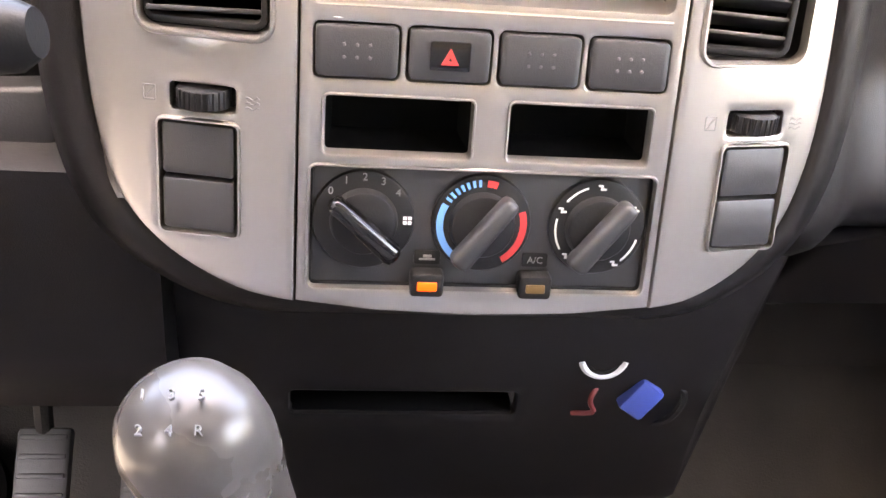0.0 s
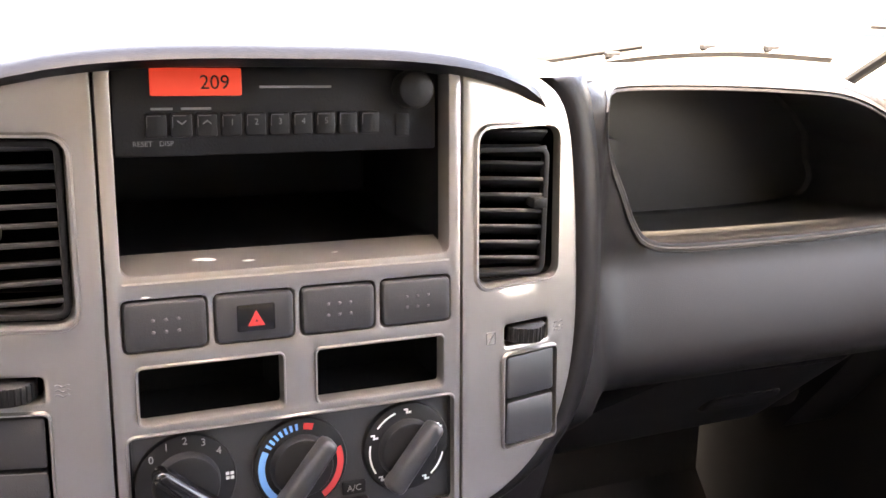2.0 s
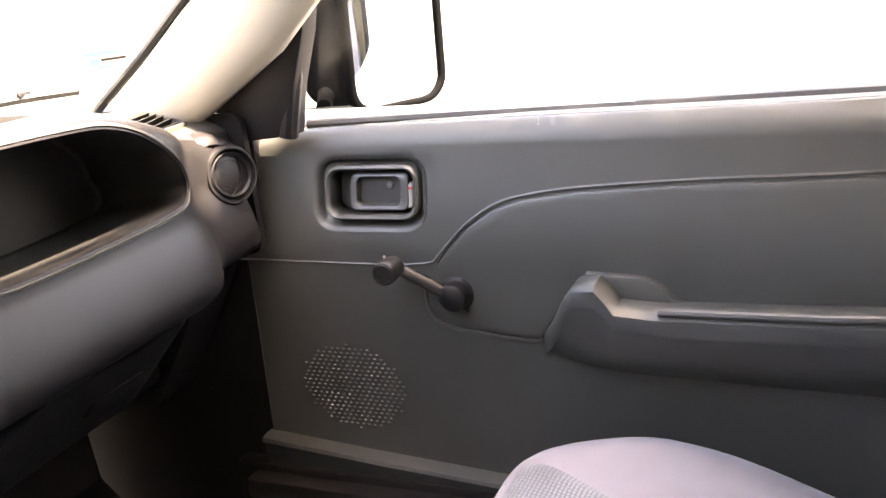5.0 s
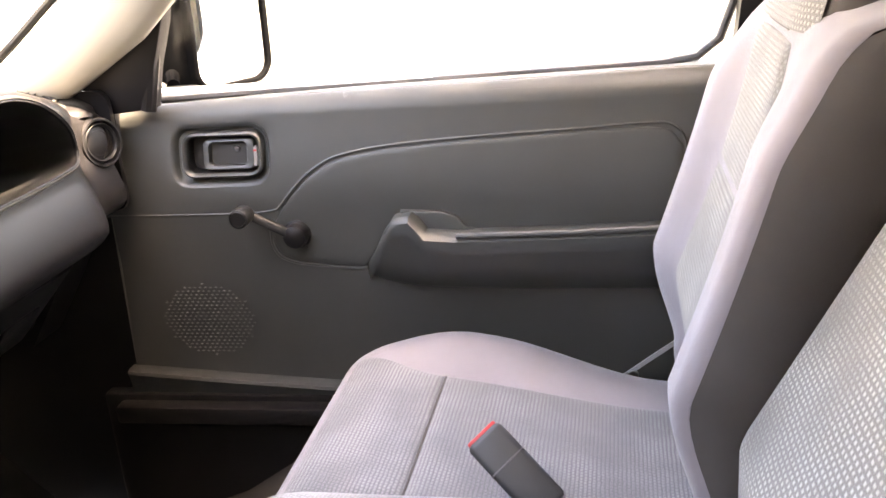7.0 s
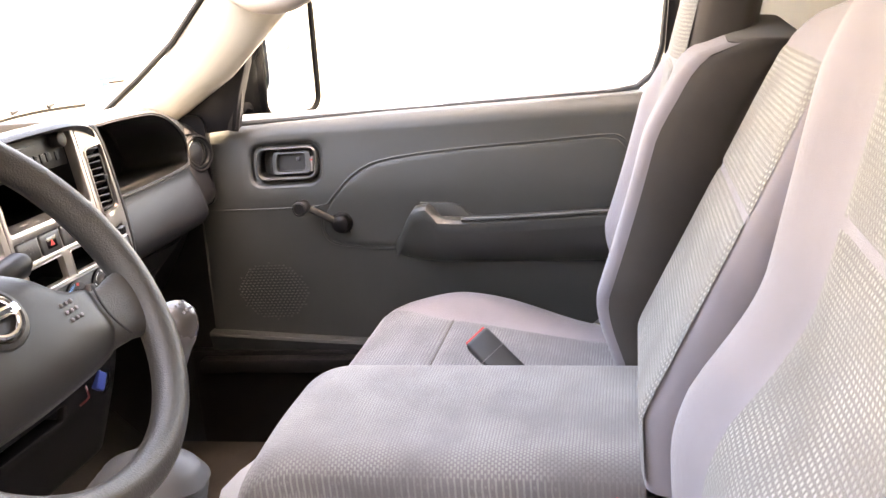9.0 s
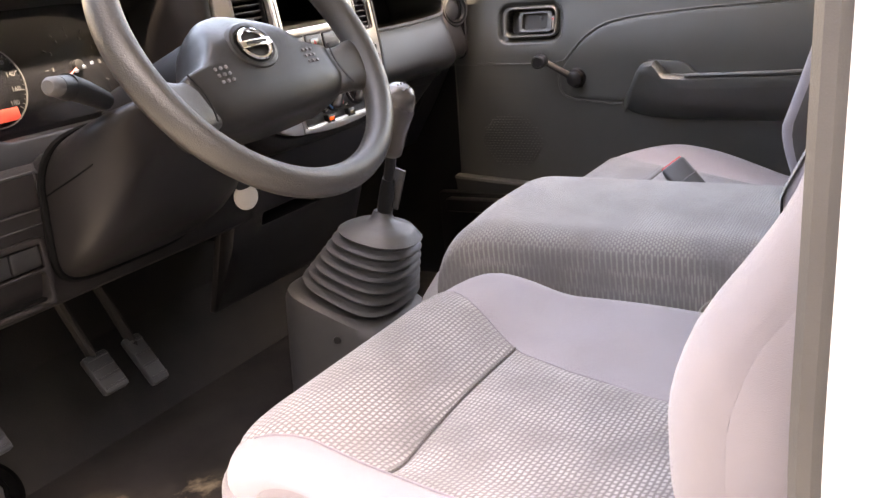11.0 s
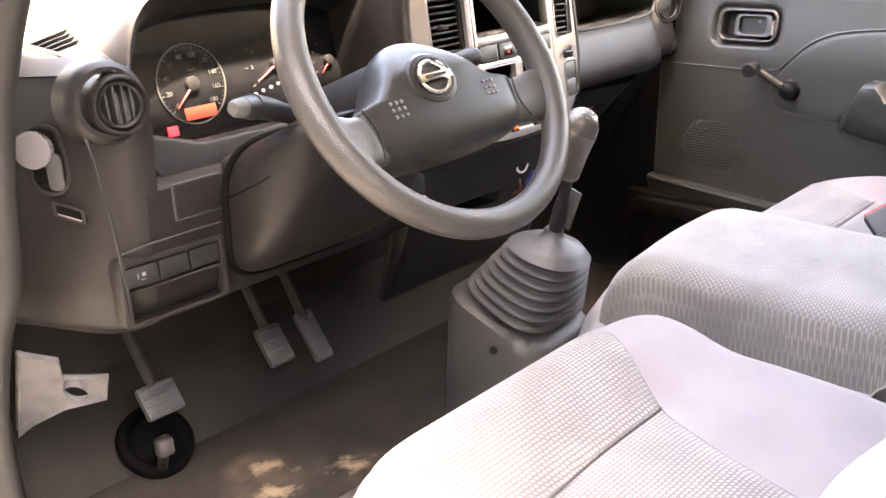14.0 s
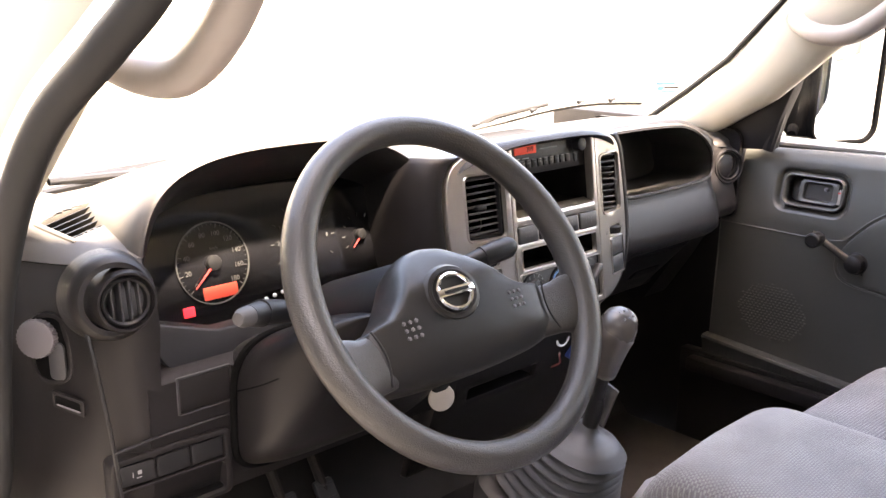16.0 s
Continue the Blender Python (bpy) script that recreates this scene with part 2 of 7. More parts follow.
def muddy(name, base, mud, spots, lo=0.50, hi=0.63):
    """Dark rubber with dried pale mud in ragged patches round the spots (x, y, radius), and a thin film of dust."""
    m = mat(name, base, 0.8, grain=0.5, grain_scale=400, spec=0.15)
    n, l = m.node_tree.nodes, m.node_tree.links
    b = n["Principled BSDF"]
    src = b.inputs["Base Color"].links[0].from_socket
    tc = n.new("ShaderNodeTexCoord")

    def op(kind, *vals):
        k = n.new("ShaderNodeMath")
        k.operation = kind
        for i, v in enumerate(vals):
            if isinstance(v, (int, float)):
                k.inputs[i].default_value = v
            else:
                l.new(v, k.inputs[i])
        return k.outputs[0]

    def span(x, a, c, lo=0.0, hi=1.0):
        k = n.new("ShaderNodeMapRange")
        for i, v in enumerate((a, c, lo, hi)):
            k.inputs[i + 1].default_value = v
        l.new(x, k.inputs[0])
        return k.outputs[0]

    def noise(scale, detail, rough):
        k = n.new("ShaderNodeTexNoise")
        k.inputs["Scale"].default_value, k.inputs["Detail"].default_value, k.inputs["Roughness"].default_value = scale, detail, rough
        l.new(tc.outputs["Object"], k.inputs["Vector"])
        return k.outputs[0]

    mask = None
    for x, y, r in spots:
        d = n.new("ShaderNodeVectorMath")
        d.operation = "DISTANCE"
        l.new(tc.outputs["Object"], d.inputs[0])
        d.inputs[1].default_value = (x, y, 0.545)
        k = span(d.outputs["Value"], r, 0.0)
        mask = k if mask is None else op("MAXIMUM", mask, k)
    big, film = noise(14, 8, 0.6), noise(5, 7, 0.62)
    solid = span(op("ADD", big, op("MULTIPLY", op("SUBTRACT", mask, 0.6), 0.30)), lo, hi)
    dust = op("MULTIPLY", span(film, 0.42, 0.72), 0.30)
    fac = op("MAXIMUM", op("MULTIPLY", solid, 0.9), op("MULTIPLY", dust, span(mask, 0.0, 0.4, 0.15, 1.0)))
    mix = n.new("ShaderNodeMix")
    mix.data_type = "RGBA"
    l.new(fac, mix.inputs[0])
    l.new(src, mix.inputs[6])
    mix.inputs[7].default_value = (*mud, 1)
    l.new(mix.outputs[2], b.inputs["Base Color"])
    return m


M_muddy = muddy("muddy_floor_mat", (0.034, 0.030, 0.0295), (0.30, 0.235, 0.165), ((-0.60, 0.10, 0.11), (-0.50, 0.095, 0.10), (-0.38, 0.175, 0.09), (-0.27, 0.12, 0.09), (-0.40, 0.11, 0.07), (-0.36, 0.25, 0.06)))

# ---------- mesh helpers ----------
def thing(name, loc, label, category, group="", kind=""):
    ob = new(name)
    ob.location = loc
    ob.empty_display_size = 0.05
    return tagged(ob, label, category, group, kind)


def origin_of(ob):
    v = Vector((0, 0, 0))
    while ob is not None:
        v += ob.location
        ob = ob.parent
    return v


def finish(bm, sharp=35):
    bmesh.ops.remove_doubles(bm, verts=bm.verts, dist=0.00002)
    bmesh.ops.recalc_face_normals(bm, faces=bm.faces)
    for f in bm.faces:
        f.smooth = True
    lim = radians(sharp)
    for e in bm.edges:
        if len(e.link_faces) == 2 and e.calc_face_angle(0) > lim:
            e.smooth = False


def part(name, bm, material, parent=None, label="", sharp=35):
    """Links a bmesh, given in world metres, as one mesh object under a thing or a part."""
    finish(bm, sharp)
    o = origin_of(parent) if parent else Vector((0, 0, 0))
    bmesh.ops.translate(bm, verts=bm.verts, vec=-o)
    me = bpy.data.meshes.new(name)
    bm.to_mesh(me)
    bm.free()
    me.materials.append(material)
    ob = new(name, me)
    ob.parent = parent
    return tagged(ob, label) if label else ob


def solo(name, bm, material, label, category, group="", kind="", loc=None):
    """A thing that is one mesh, with its origin at loc."""
    loc = Vector(loc) if loc else Vector((0, 0, 0))
    finish(bm)
    bmesh.ops.translate(bm, verts=bm.verts, vec=-loc)
    me = bpy.data.meshes.new(name)
    bm.to_mesh(me)
    bm.free()
    me.materials.append(material)
    ob = new(name, me)
    ob.location = loc
    return tagged(ob, label, category, group, kind)


def join(*bms):
    out = bms[0]
    for b in bms[1:]:
        me = bpy.data.meshes.new("tmp")
        b.to_mesh(me)
        b.free()
        out.from_mesh(me)
        bpy.data.meshes.remove(me)
    return out


def moved(bm, m):
    bmesh.ops.transform(bm, matrix=m, verts=bm.verts)
    return bm


def rbox(cx, cy, cz, sx, sy, sz, r=0.004, seg=2, m=None):
    """A box with rounded edges: centre and full sizes."""
    bm = bmesh.new()
    bmesh.ops.create_cube(bm, size=1)
    bmesh.ops.scale(bm, vec=(sx, sy, sz), verts=bm.verts)
    r = min(r, 0.49 * min(sx, sy, sz))
    if r > 0:
        bmesh.ops.bevel(bm, geom=bm.edges[:], offset=r, segments=seg, affect="EDGES", profile=0.5)
    t = Matrix.Translation((cx, cy, cz))
    bmesh.ops.transform(bm, matrix=t @ m if m else t, verts=bm.verts)
    return bm


def loft(rings, closed=True, cap=True):
    """Skins rings of points, all with the same count."""
    bm = bmesh.new()
    vs = [[bm.verts.new(p) for p in ring] for ring in rings]
    n = len(vs[0])
    for a, b in zip(vs, vs[1:]):
        for i in range(n if closed else n - 1):
            j = (i + 1) % n
            bm.faces.new((a[i], a[j], b[j], b[i]))
    if cap and closed:
        bm.faces.new(vs[0])
        bm.faces.new(vs[-1])
    return bm


def tube(pts, r, n=10, cap=True, closed=False):
    """A round bar along points; r is one radius or one for each point."""
    pts = [Vector(p) for p in pts]
    k = len(pts)
    rs = r if isinstance(r, (list, tuple)) else [r] * k
    rings, up = [], None
    for i, p in enumerate(pts):
        a = pts[(i - 1) % k] if (i > 0 or closed) else p
        b = pts[(i + 1) % k] if (i < k - 1 or closed) else p
        t = (b - a).normalized()
        if up is None:
            up = t.orthogonal().normalized()
        up = (up - t * up.dot(t)).normalized()
        s = t.cross(up)
        rings.append([p + rs[i] * (math.cos(x) * up + math.sin(x) * s) for x in (2 * math.pi * j / n for j in range(n))])
    if closed:
        rings.append(rings[0])
    return loft(rings, cap=cap and not closed)


def curve_pts(pts, n=8):
    """Catmull-Rom through points."""
    pts = [Vector(p) for p in pts]
    out = []
    for i in range(len(pts) - 1):
        p0, p1, p2, p3 = pts[max(i - 1, 0)], pts[i], pts[i + 1], pts[min(i + 2, len(pts) - 1)]
        for j in range(n):
            t = j / n
            out.append(0.5 * (2 * p1 + (p2 - p0) * t + (2 * p0 - 5 * p1 + 4 * p2 - p3) * t * t + (3 * p1 - p0 - 3 * p2 + p3) * t ** 3))
    out.append(pts[-1])
    return out


def disc(c, axis, r, depth, n=32, r2=None, bev=0.0015):
    """A round knob or plug: centre of its back, outward axis, radius, depth, with a bevelled front edge."""
    axis = Vector(axis).normalized()
    u = axis.orthogonal().normalized()
    v = axis.cross(u)
    r2 = r if r2 is None else r2
    prof = [(r, 0), (r2, depth - bev), (r2 - bev * 0.4, depth - bev * 0.3), (r2 - bev * 1.2, depth)]
    c = Vector(c)
    return loft([[c + axis * d + q * (math.cos(a) * u + math.sin(a) * v) for a in (2 * math.pi * i / n for i in range(n))] for q, d in prof])


def lathe(c, axis, prof, n=32, cap=True):
    """Turns (radius, height) pairs about an axis."""
    axis = Vector(axis).normalized()
    u = axis.orthogonal().normalized()
    v = axis.cross(u)
    c = Vector(c)
    return loft([[c + axis * d + q * (math.cos(a) * u + math.sin(a) * v) for a in (2 * math.pi * i / n for i in range(n))] for q, d in prof], cap=cap)


def rr(x0, z0, x1, z1, r=0.004, n=4):
    """A rounded rectangle as a loop of 2D points, counter-clockwise."""
    r = min(r, 0.49 * (x1 - x0), 0.49 * (z1 - z0))
    out = []
    for cx, cz, a0 in ((x1 - r, z0 + r, -90), (x1 - r, z1 - r, 0), (x0 + r, z1 - r, 90), (x0 + r, z0 + r, 180)):
        for i in range(n + 1):
            a = radians(a0 + 90 * i / n)
            out.append((cx + r * math.cos(a), cz + r * math.sin(a)))
    return out


def grow(loop, d):
    """Moves a counter-clockwise loop outwards by d."""
    k = len(loop)
    out = []
    for i in range(k):
        a, b, c = Vector(loop[i - 1]), Vector(loop[i]), Vector(loop[(i + 1) % k])
        e1, e2 = (b - a), (c - b)
        n1, n2 = Vector((e1.y, -e1.x)), Vector((e2.y, -e2.x))
        n1 = n1.normalized() if n1.length > 1e-9 else n2.normalized()
        n2 = n2.normalized() if n2.length > 1e-9 else n1
        nn = n1 + n2
        nn = nn.normalized() if nn.length > 1e-6 else n1
        out.append(tuple(b + nn * (d / max(0.4, nn.dot(n1)))))
    return out


def inside(p, loop):
    x, y = p
    c = False
    for i in range(len(loop)):
        (x1, y1), (x2, y2) = loop[i - 1], loop[i]
        if (y1 > y) != (y2 > y) and x < (x2 - x1) * (y - y1) / (y2 - y1) + x1:
            c = not c
    return c


def sheet(outline, holes, depth, place, bev=0.0015, extra=()):
    """A plate with holes: 2D loops (counter-clockwise), laid into space by place(u, v, d), d being the depth behind its face. Its edges are rounded off."""
    from_ = [grow(outline, -bev)] + [grow(h, bev) for h in holes]
    pts, edges = [], []
    for lp in from_:
        k = len(pts)
        pts += [Vector(p) for p in lp]
        edges += [(k + i, k + (i + 1) % len(lp)) for i in range(len(lp))]
    pts += [Vector(p) for p in extra if inside(p, from_[0]) and not any(inside(p, h) for h in from_[1:])]
    vs, _, fs, _, _, _ = geometry.delaunay_2d_cdt(pts, edges, [], 0, 1e-6)
    bm = bmesh.new()
    bv = [bm.verts.new(place(v.x, v.y, 0.0)) for v in vs]
    for f in fs:
        c = sum((vs[i] for i in f), Vector((0, 0))) / len(f)
        if inside(c, from_[0]) and not any(inside(c, h) for h in from_[1:]):
            try:
                bm.faces.new([bv[i] for i in f])
            except ValueError:
                pass
    for lp, edge in zip([outline] + list(holes), from_):
        mid = [((p[0] + q[0]) / 2 + (p[0] - q[0]) * 0.2, (p[1] + q[1]) / 2 + (p[1] - q[1]) * 0.2) for p, q in zip(lp, edge)]
        rings = [[place(*p, 0) for p in edge], [place(*p, bev * 0.3) for p in mid], [place(*p, bev) for p in lp], [place(*p, depth) for p in lp]]
        b2 = loft(rings, cap=False)
        bm = join(bm, b2)
    return bm


def slab(outline, depth, place, bev=0.001):
    return sheet(outline, [], depth, place, bev)


def smooth01(x, a, b):
    t = min(1, max(0, (x - a) / (b - a)))
    return t * t * (3 - 2 * t)


def lettering(text, size, m, material, parent, name="lettering", label="", thick=0.0002, align="CENTER"):
    """Words in the built-in font, as a thin raised mesh, at the pose m (x along the words, y up them)."""
    cu = bpy.data.curves.new("text", "FONT")
    cu.body, cu.size, cu.align_x, cu.align_y, cu.extrude = text, size, align, "CENTER", thick
    cu.resolution_u = 3
    ob = bpy.data.objects.new("text", cu)
    scene.collection.objects.link(ob)
    dg = bpy.context.evaluated_depsgraph_get()
    me = bpy.data.meshes.new_from_object(ob.evaluated_get(dg))
    bpy.data.objects.remove(ob)
    bpy.data.curves.remove(cu)
    bm = bmesh.new()
    bm.from_mesh(me)
    bpy.data.meshes.remove(me)
    bmesh.ops.transform(bm, matrix=m, verts=bm.verts)
    return part(name, bm, material, parent, label)


def frame_pose(c, right, up):
    """A pose with x along right and y along up."""
    r = Vector(right).normalized()
    u = (Vector(up) - r * Vector(up).dot(r)).normalized()
    n = r.cross(u)
    m = Matrix((r, u, n)).transposed().to_4x4()
    m.translation = Vector(c)
    return m

# ---------- the large structure: ground, wall, cab shell ----------
GROUND, FLOOR, DECK = 0.12, 0.545, 0.715

bm = bmesh.new()
bmesh.ops.create_grid(bm, x_segments=40, y_segments=40, size=200)
bmesh.ops.translate(bm, verts=bm.verts, vec=(0, 0, GROUND))
solo("ground", bm, M_ground, "worn grey asphalt yard outside the van", "ground", kind="structure")


def wall_box(name, x0, x1, y0, y1, z0, z1, material, label):
    return solo(name, rbox((x0 + x1) / 2, (y0 + y1) / 2, (z0 + z1) / 2, x1 - x0, y1 - y0, z1 - z0, 0.01), material, label, "wall", kind="structure")


wall_box("wall_front", -14, 24, 13.0, 13.3, GROUND, GROUND + 5.2, M_wall, "pale yellow plastered yard wall beyond the windscreen")
wall_box("wall_side", 9.0, 9.3, -30, 13.0, GROUND, GROUND + 2.6, M_wall, "pale plastered yard wall beside the van")
# the next left wall is added, unseen: it blocks low sky at the door opening
wall_box("wall_light_block", -3.4, -3.2, -30, 6.0, GROUND, GROUND + 3.3, M_wall2, "unseen dark wall added to block sky light on the driver's side")
wall_box("wall_back", -14, 9.0, -30.3, -30, GROUND, GROUND + 3.2, M_wall, "plastered yard wall behind the van")


def surf(fn, nu, nv, flip=False):
    """An open sheet from fn(u, v), u and v from 0 to 1."""
    b = bmesh.new()
    g = [[b.verts.new(fn(i / nu, j / nv)) for j in range(nv + 1)] for i in range(nu + 1)]
    for i in range(nu):
        for j in range(nv):
            b.faces.new((g[i][j], g[i + 1][j], g[i + 1][j + 1], g[i][j + 1]))
    return b


def shell(fn, nu, nv, t):
    """A sheet of thickness t behind fn(u, v), which gives (point, normal-ish offset direction)."""
    b = bmesh.new()
    f = [[b.verts.new(fn(i / nu, j / nv)[0]) for j in range(nv + 1)] for i in range(nu + 1)]
    k = [[b.verts.new(fn(i / nu, j / nv)[0] + fn(i / nu, j / nv)[1] * t) for j in range(nv + 1)] for i in range(nu + 1)]
    for g in (f, k):
        for i in range(nu):
            for j in range(nv):
                b.faces.new((g[i][j], g[i + 1][j], g[i + 1][j + 1], g[i][j + 1]))
    for i in range(nu):
        b.faces.new((f[i][0], f[i + 1][0], k[i + 1][0], k[i][0]))
        b.faces.new((f[i][nv], f[i + 1][nv], k[i + 1][nv], k[i][nv]))
    for j in range(nv):
        b.faces.new((f[0][j], f[0][j + 1], k[0][j + 1], k[0][j]))
        b.faces.new((f[nu][j], f[nu][j + 1], k[nu][j + 1], k[nu][j]))
    return b


# roof with cream headliner, and the closed rear of the cab
ROOF = 1.83
# widened beyond the body sides so that the overhang shades the door seal
b = rbox(0, -0.85, ROOF + 0.02, 1.66, 1.36, 0.04, 0.012)
solo("ceiling", b, M_headliner, "cream headliner under the cab roof", "ceiling", kind="structure")
# unseen rear wall, its cream colour added to bounce light onto the dash
wall_box("wall_bulkhead", -0.76, 0.76, -1.50, -1.46, 0.5, ROOF, M_headliner, "unseen rear wall of the cab, cream to bounce light forward")
wall_box("wall_rear_left", -0.76, -0.72, -1.46, -0.92, 0.5, ROOF, M_white, "white painted body side behind the driver door opening")
wall_box("wall_rear_right", 0.735, 0.775, -1.46, -0.80, 0.5, ROOF, M_white, "white painted body side behind the passenger door")

# footwell floor, sloping toe board, the raised deck under the seats
fl = [(-0.70, 0.02), (-0.70, 0.62), (0.70, 0.62), (0.70, 0.02)]
b = rbox(0, 0.22, FLOOR - 0.02, 1.42, 0.84, 0.04, 0.004)
floor_ob = solo("floor", b, M_muddy, "dark rubber floor mat in the footwell, dusted with dry mud", "floor", kind="structure")
b = loft([[Vector((x, 0.36, FLOOR - 0.03)), Vector((x, 0.52, FLOOR + 0.13)), Vector((x, 0.545, FLOOR + 0.45)), Vector((x, 0.58, 1.19)), Vector((x, 0.63, 1.19)), Vector((x, 0.62, 0.5)), Vector((x, 0.40, 0.48))] for x in (-0.72, 0.72)])
solo("wall_firewall", b, M_carpet, "dark toe board and bulkhead ahead of the pedals", "wall", kind="structure")
# riser between footwell and deck, with a sloping rubber-covered face, leaning back at the door side
prof = [(0.085, FLOOR - 0.02), (0.075, FLOOR + 0.012), (0.03, FLOOR + 0.03), (-0.10, FLOOR + 0.115), (-0.185, DECK - 0.008), (-0.22, DECK), (-1.46, DECK), (-1.46, DECK - 0.05), (-0.2, DECK - 0.06), (0.0, 0.50)]
b = loft([[Vector((x, y, z)) for y, z in prof] for x in (-0.695, -0.4, -0.17)])
solo("floor_deck_right", loft([[Vector((x, y, z)) for y, z in prof] for x in (-0.17, 0.2, 0.72)]), M_carpet, "darker right part of the floor rising under the passenger seats", "floor", kind="structure")
solo("floor_deck", b, M_base, "grey moulded floor rising over the wheel under the seats", "floor", kind="structure")

b = rbox(0.728, -0.40, 0.62, 0.036, 1.30, 0.25, 0.006)
solo("trim_side_right", b, M_dash, "dark lower side trim below the passenger door", "trim", kind="structure")
solo("trim_kick_right", rbox(0.752, 0.40, 0.86, 0.036, 0.50, 0.74, 0.006), M_dash, "dark kick panel at the passenger's feet", "trim", kind="structure")
solo("trim_kick_left", rbox(-0.712, 0.45, 0.86, 0.024, 0.38, 0.72, 0.006), M_dash, "dark kick panel at the driver's feet", "trim", kind="structure")


# ---------- centre stack ----------
TILT_K = 0.13


def on_stack(x, z, d=0.0):
    """A place on the face of the centre stack, d behind it; the wings sweep back a little."""
    wing = max(0.0, abs(x) - 0.09)
    return Vector((x, TILT_K * (z - 1.16) + 0.016 * (wing / 0.085) ** 1.3 + d, z))


def stack_off(o):
    return lambda x, z, d: on_stack(x, z, d - o)


ST_N = Vector((0, -1, TILT_K)).normalized()
ST_U = Vector((0, TILT_K, 1)).normalized()
stack = thing("centre_stack", (0, 0.1, 1.045), "silver painted centre stack with vents, radio and heater controls", "dashboard panel")


def half_outline(s, grow_by=0.0):
    """The lower outer sweep of one wing, from the strip's foot round to the top; s is the side."""
    pts = [(0.0895, 1.050), (0.108, 1.053), (0.125, 1.060), (0.142, 1.071), (0.156, 1.086), (0.165, 1.105), (0.1705, 1.13), (0.1735, 1.16), (0.175, 1.20), (0.174, 1.235), (0.170, 1.258), (0.162, 1.272), (0.148, 1.281), (0.125, 1.287), (0.0895, 1.291)]
    pts = [(0.0895 + (p[0] - 0.0895) * (1.15 if s < 0 else 0.96 - 0.08 * smooth01(p[1], 1.12, 1.26)), p[1]) for p in pts]
    pts = [tuple(p) for p in curve_pts([(p[0], p[1], 0) for p in pts], 3)]
    pts = [(p[0], p[1]) for p in pts]
    return pts if s > 0 else [(-x, z) for x, z in reversed(pts)]


def wing(s):
    out = half_outline(s)
    if s < 0:
        # the driver's side wraps round towards the dash
        k = [p for p in out if p[0] < -0.12 and p[1] > 1.09]
        rows = []
        for d in (0.001, 0.003, 0.02, 0.045, 0.07):
            rows.append([on_stack(*p, min(d, 0.003 + 0.067 * smooth01(p[1], 1.09, 1.2))) + Vector((-0.004 * smooth01(d, 0, 0.02), 0, 0.002 * smooth01(d, 0, 0.02) * smooth01(p[1], 1.24, 1.28))) for p in k])
        part("wing_return", loft(rows, closed=False, cap=False), M_silver, stack, sharp=60)
    x0, x1 = (0.102, 0.160) if s < 0 else (0.099, 0.152)
    holes = [rr(x0, 1.174, x1, 1.257, 0.007), rr(0.117, 1.1385, 0.147, 1.1505, 0.002), rr(0.1165, 1.081, 0.1525, 1.1335, 0.0025)]
    if s < 0:
        holes = [[(-x, z) for x, z in reversed(h)] for h in holes]
    extra = [(s * (0.09 + 0.004 * i), 1.06 + 0.008 * j) for i in range(1, 21) for j in range(0, 29)]
    w = part("wing_panel", sheet(out, holes, 0.012, lambda x, z, d: on_stack(x, z, d), 0.0016, extra), M_silver, stack, "silver side panel with an air vent")
    # raised rims round the vent and switches
    for lp, g in ((holes[0], 0.0035), (holes[2], 0.002)):
        outer = grow(lp, g)
        b = loft([[on_stack(*p, 0.001) for p in outer], [on_stack(*p, -0.0022) for p in grow(lp, g * 0.55)], [on_stack(*p, -0.0022) for p in grow(lp, g * 0.2)], [on_stack(*p, 0.004) for p in lp]], cap=False)
        part("vent_rim" if lp is holes[0] else "switch_rim", b, M_silver, w)
    # vent: dark tray and slats
    vx0, vx1 = min(p[0] for p in holes[0]), max(p[0] for p in holes[0])
    ins = 0.0012
    tray_loop = rr(vx0 + ins, 1.174 + ins, vx1 - ins, 1.257 - ins, 0.006)
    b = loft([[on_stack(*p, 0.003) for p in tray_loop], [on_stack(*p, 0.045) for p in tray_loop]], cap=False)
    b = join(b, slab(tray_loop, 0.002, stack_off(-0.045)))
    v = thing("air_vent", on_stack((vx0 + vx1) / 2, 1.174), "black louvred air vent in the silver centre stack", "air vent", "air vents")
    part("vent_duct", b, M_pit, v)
    twist = 14 if s < 0 else 32
    n = 9
    turn = Matrix.Rotation(radians(0 if s < 0 else -14), 4, "Z")
    pivot = on_stack((vx0 + vx1) / 2, 1.2155, 0.012 if s < 0 else 0.018)
    for i in range(n):
        z = 1.181 + i * (0.0695 / (n - 1)) + 0.0
        c = on_stack((vx0 + vx1) / 2, z, 0.012 if s < 0 else 0.016)
        wdt = (vx1 - vx0) - (0.006 if s < 0 else 0.011)
        b = rbox(0, 0, 0, wdt, 0.014, 0.0024, 0.0009, 2)
        moved(b, Matrix.Translation(pivot) @ turn @ Matrix.Translation(c - pivot) @ Matrix.Rotation(radians(-twist), 4, "X"))
        # lighter than the vent's black, painting the highlights on the slat edges
        part("slat", b, M_button, v)
    fl_ = rr(vx0 + (0.001 if s < 0 else 0.004), 1.1755, vx1 - (0.001 if s < 0 else 0.004), 1.2555 if s < 0 else 1.246, 0.006)
    b = sheet(fl_, [grow(fl_, -0.003)], 0.008, lambda x, z, d: Matrix.Translation(pivot) @ turn @ (on_stack(x, z, d + 0.004) - pivot), 0.0007)
    part("vent_frame", b, M_black, v)
    kz = 1.2155
    b = rbox(0, 0, 0, 0.017 if s < 0 else 0.009, 0.012, 0.006, 0.0015)
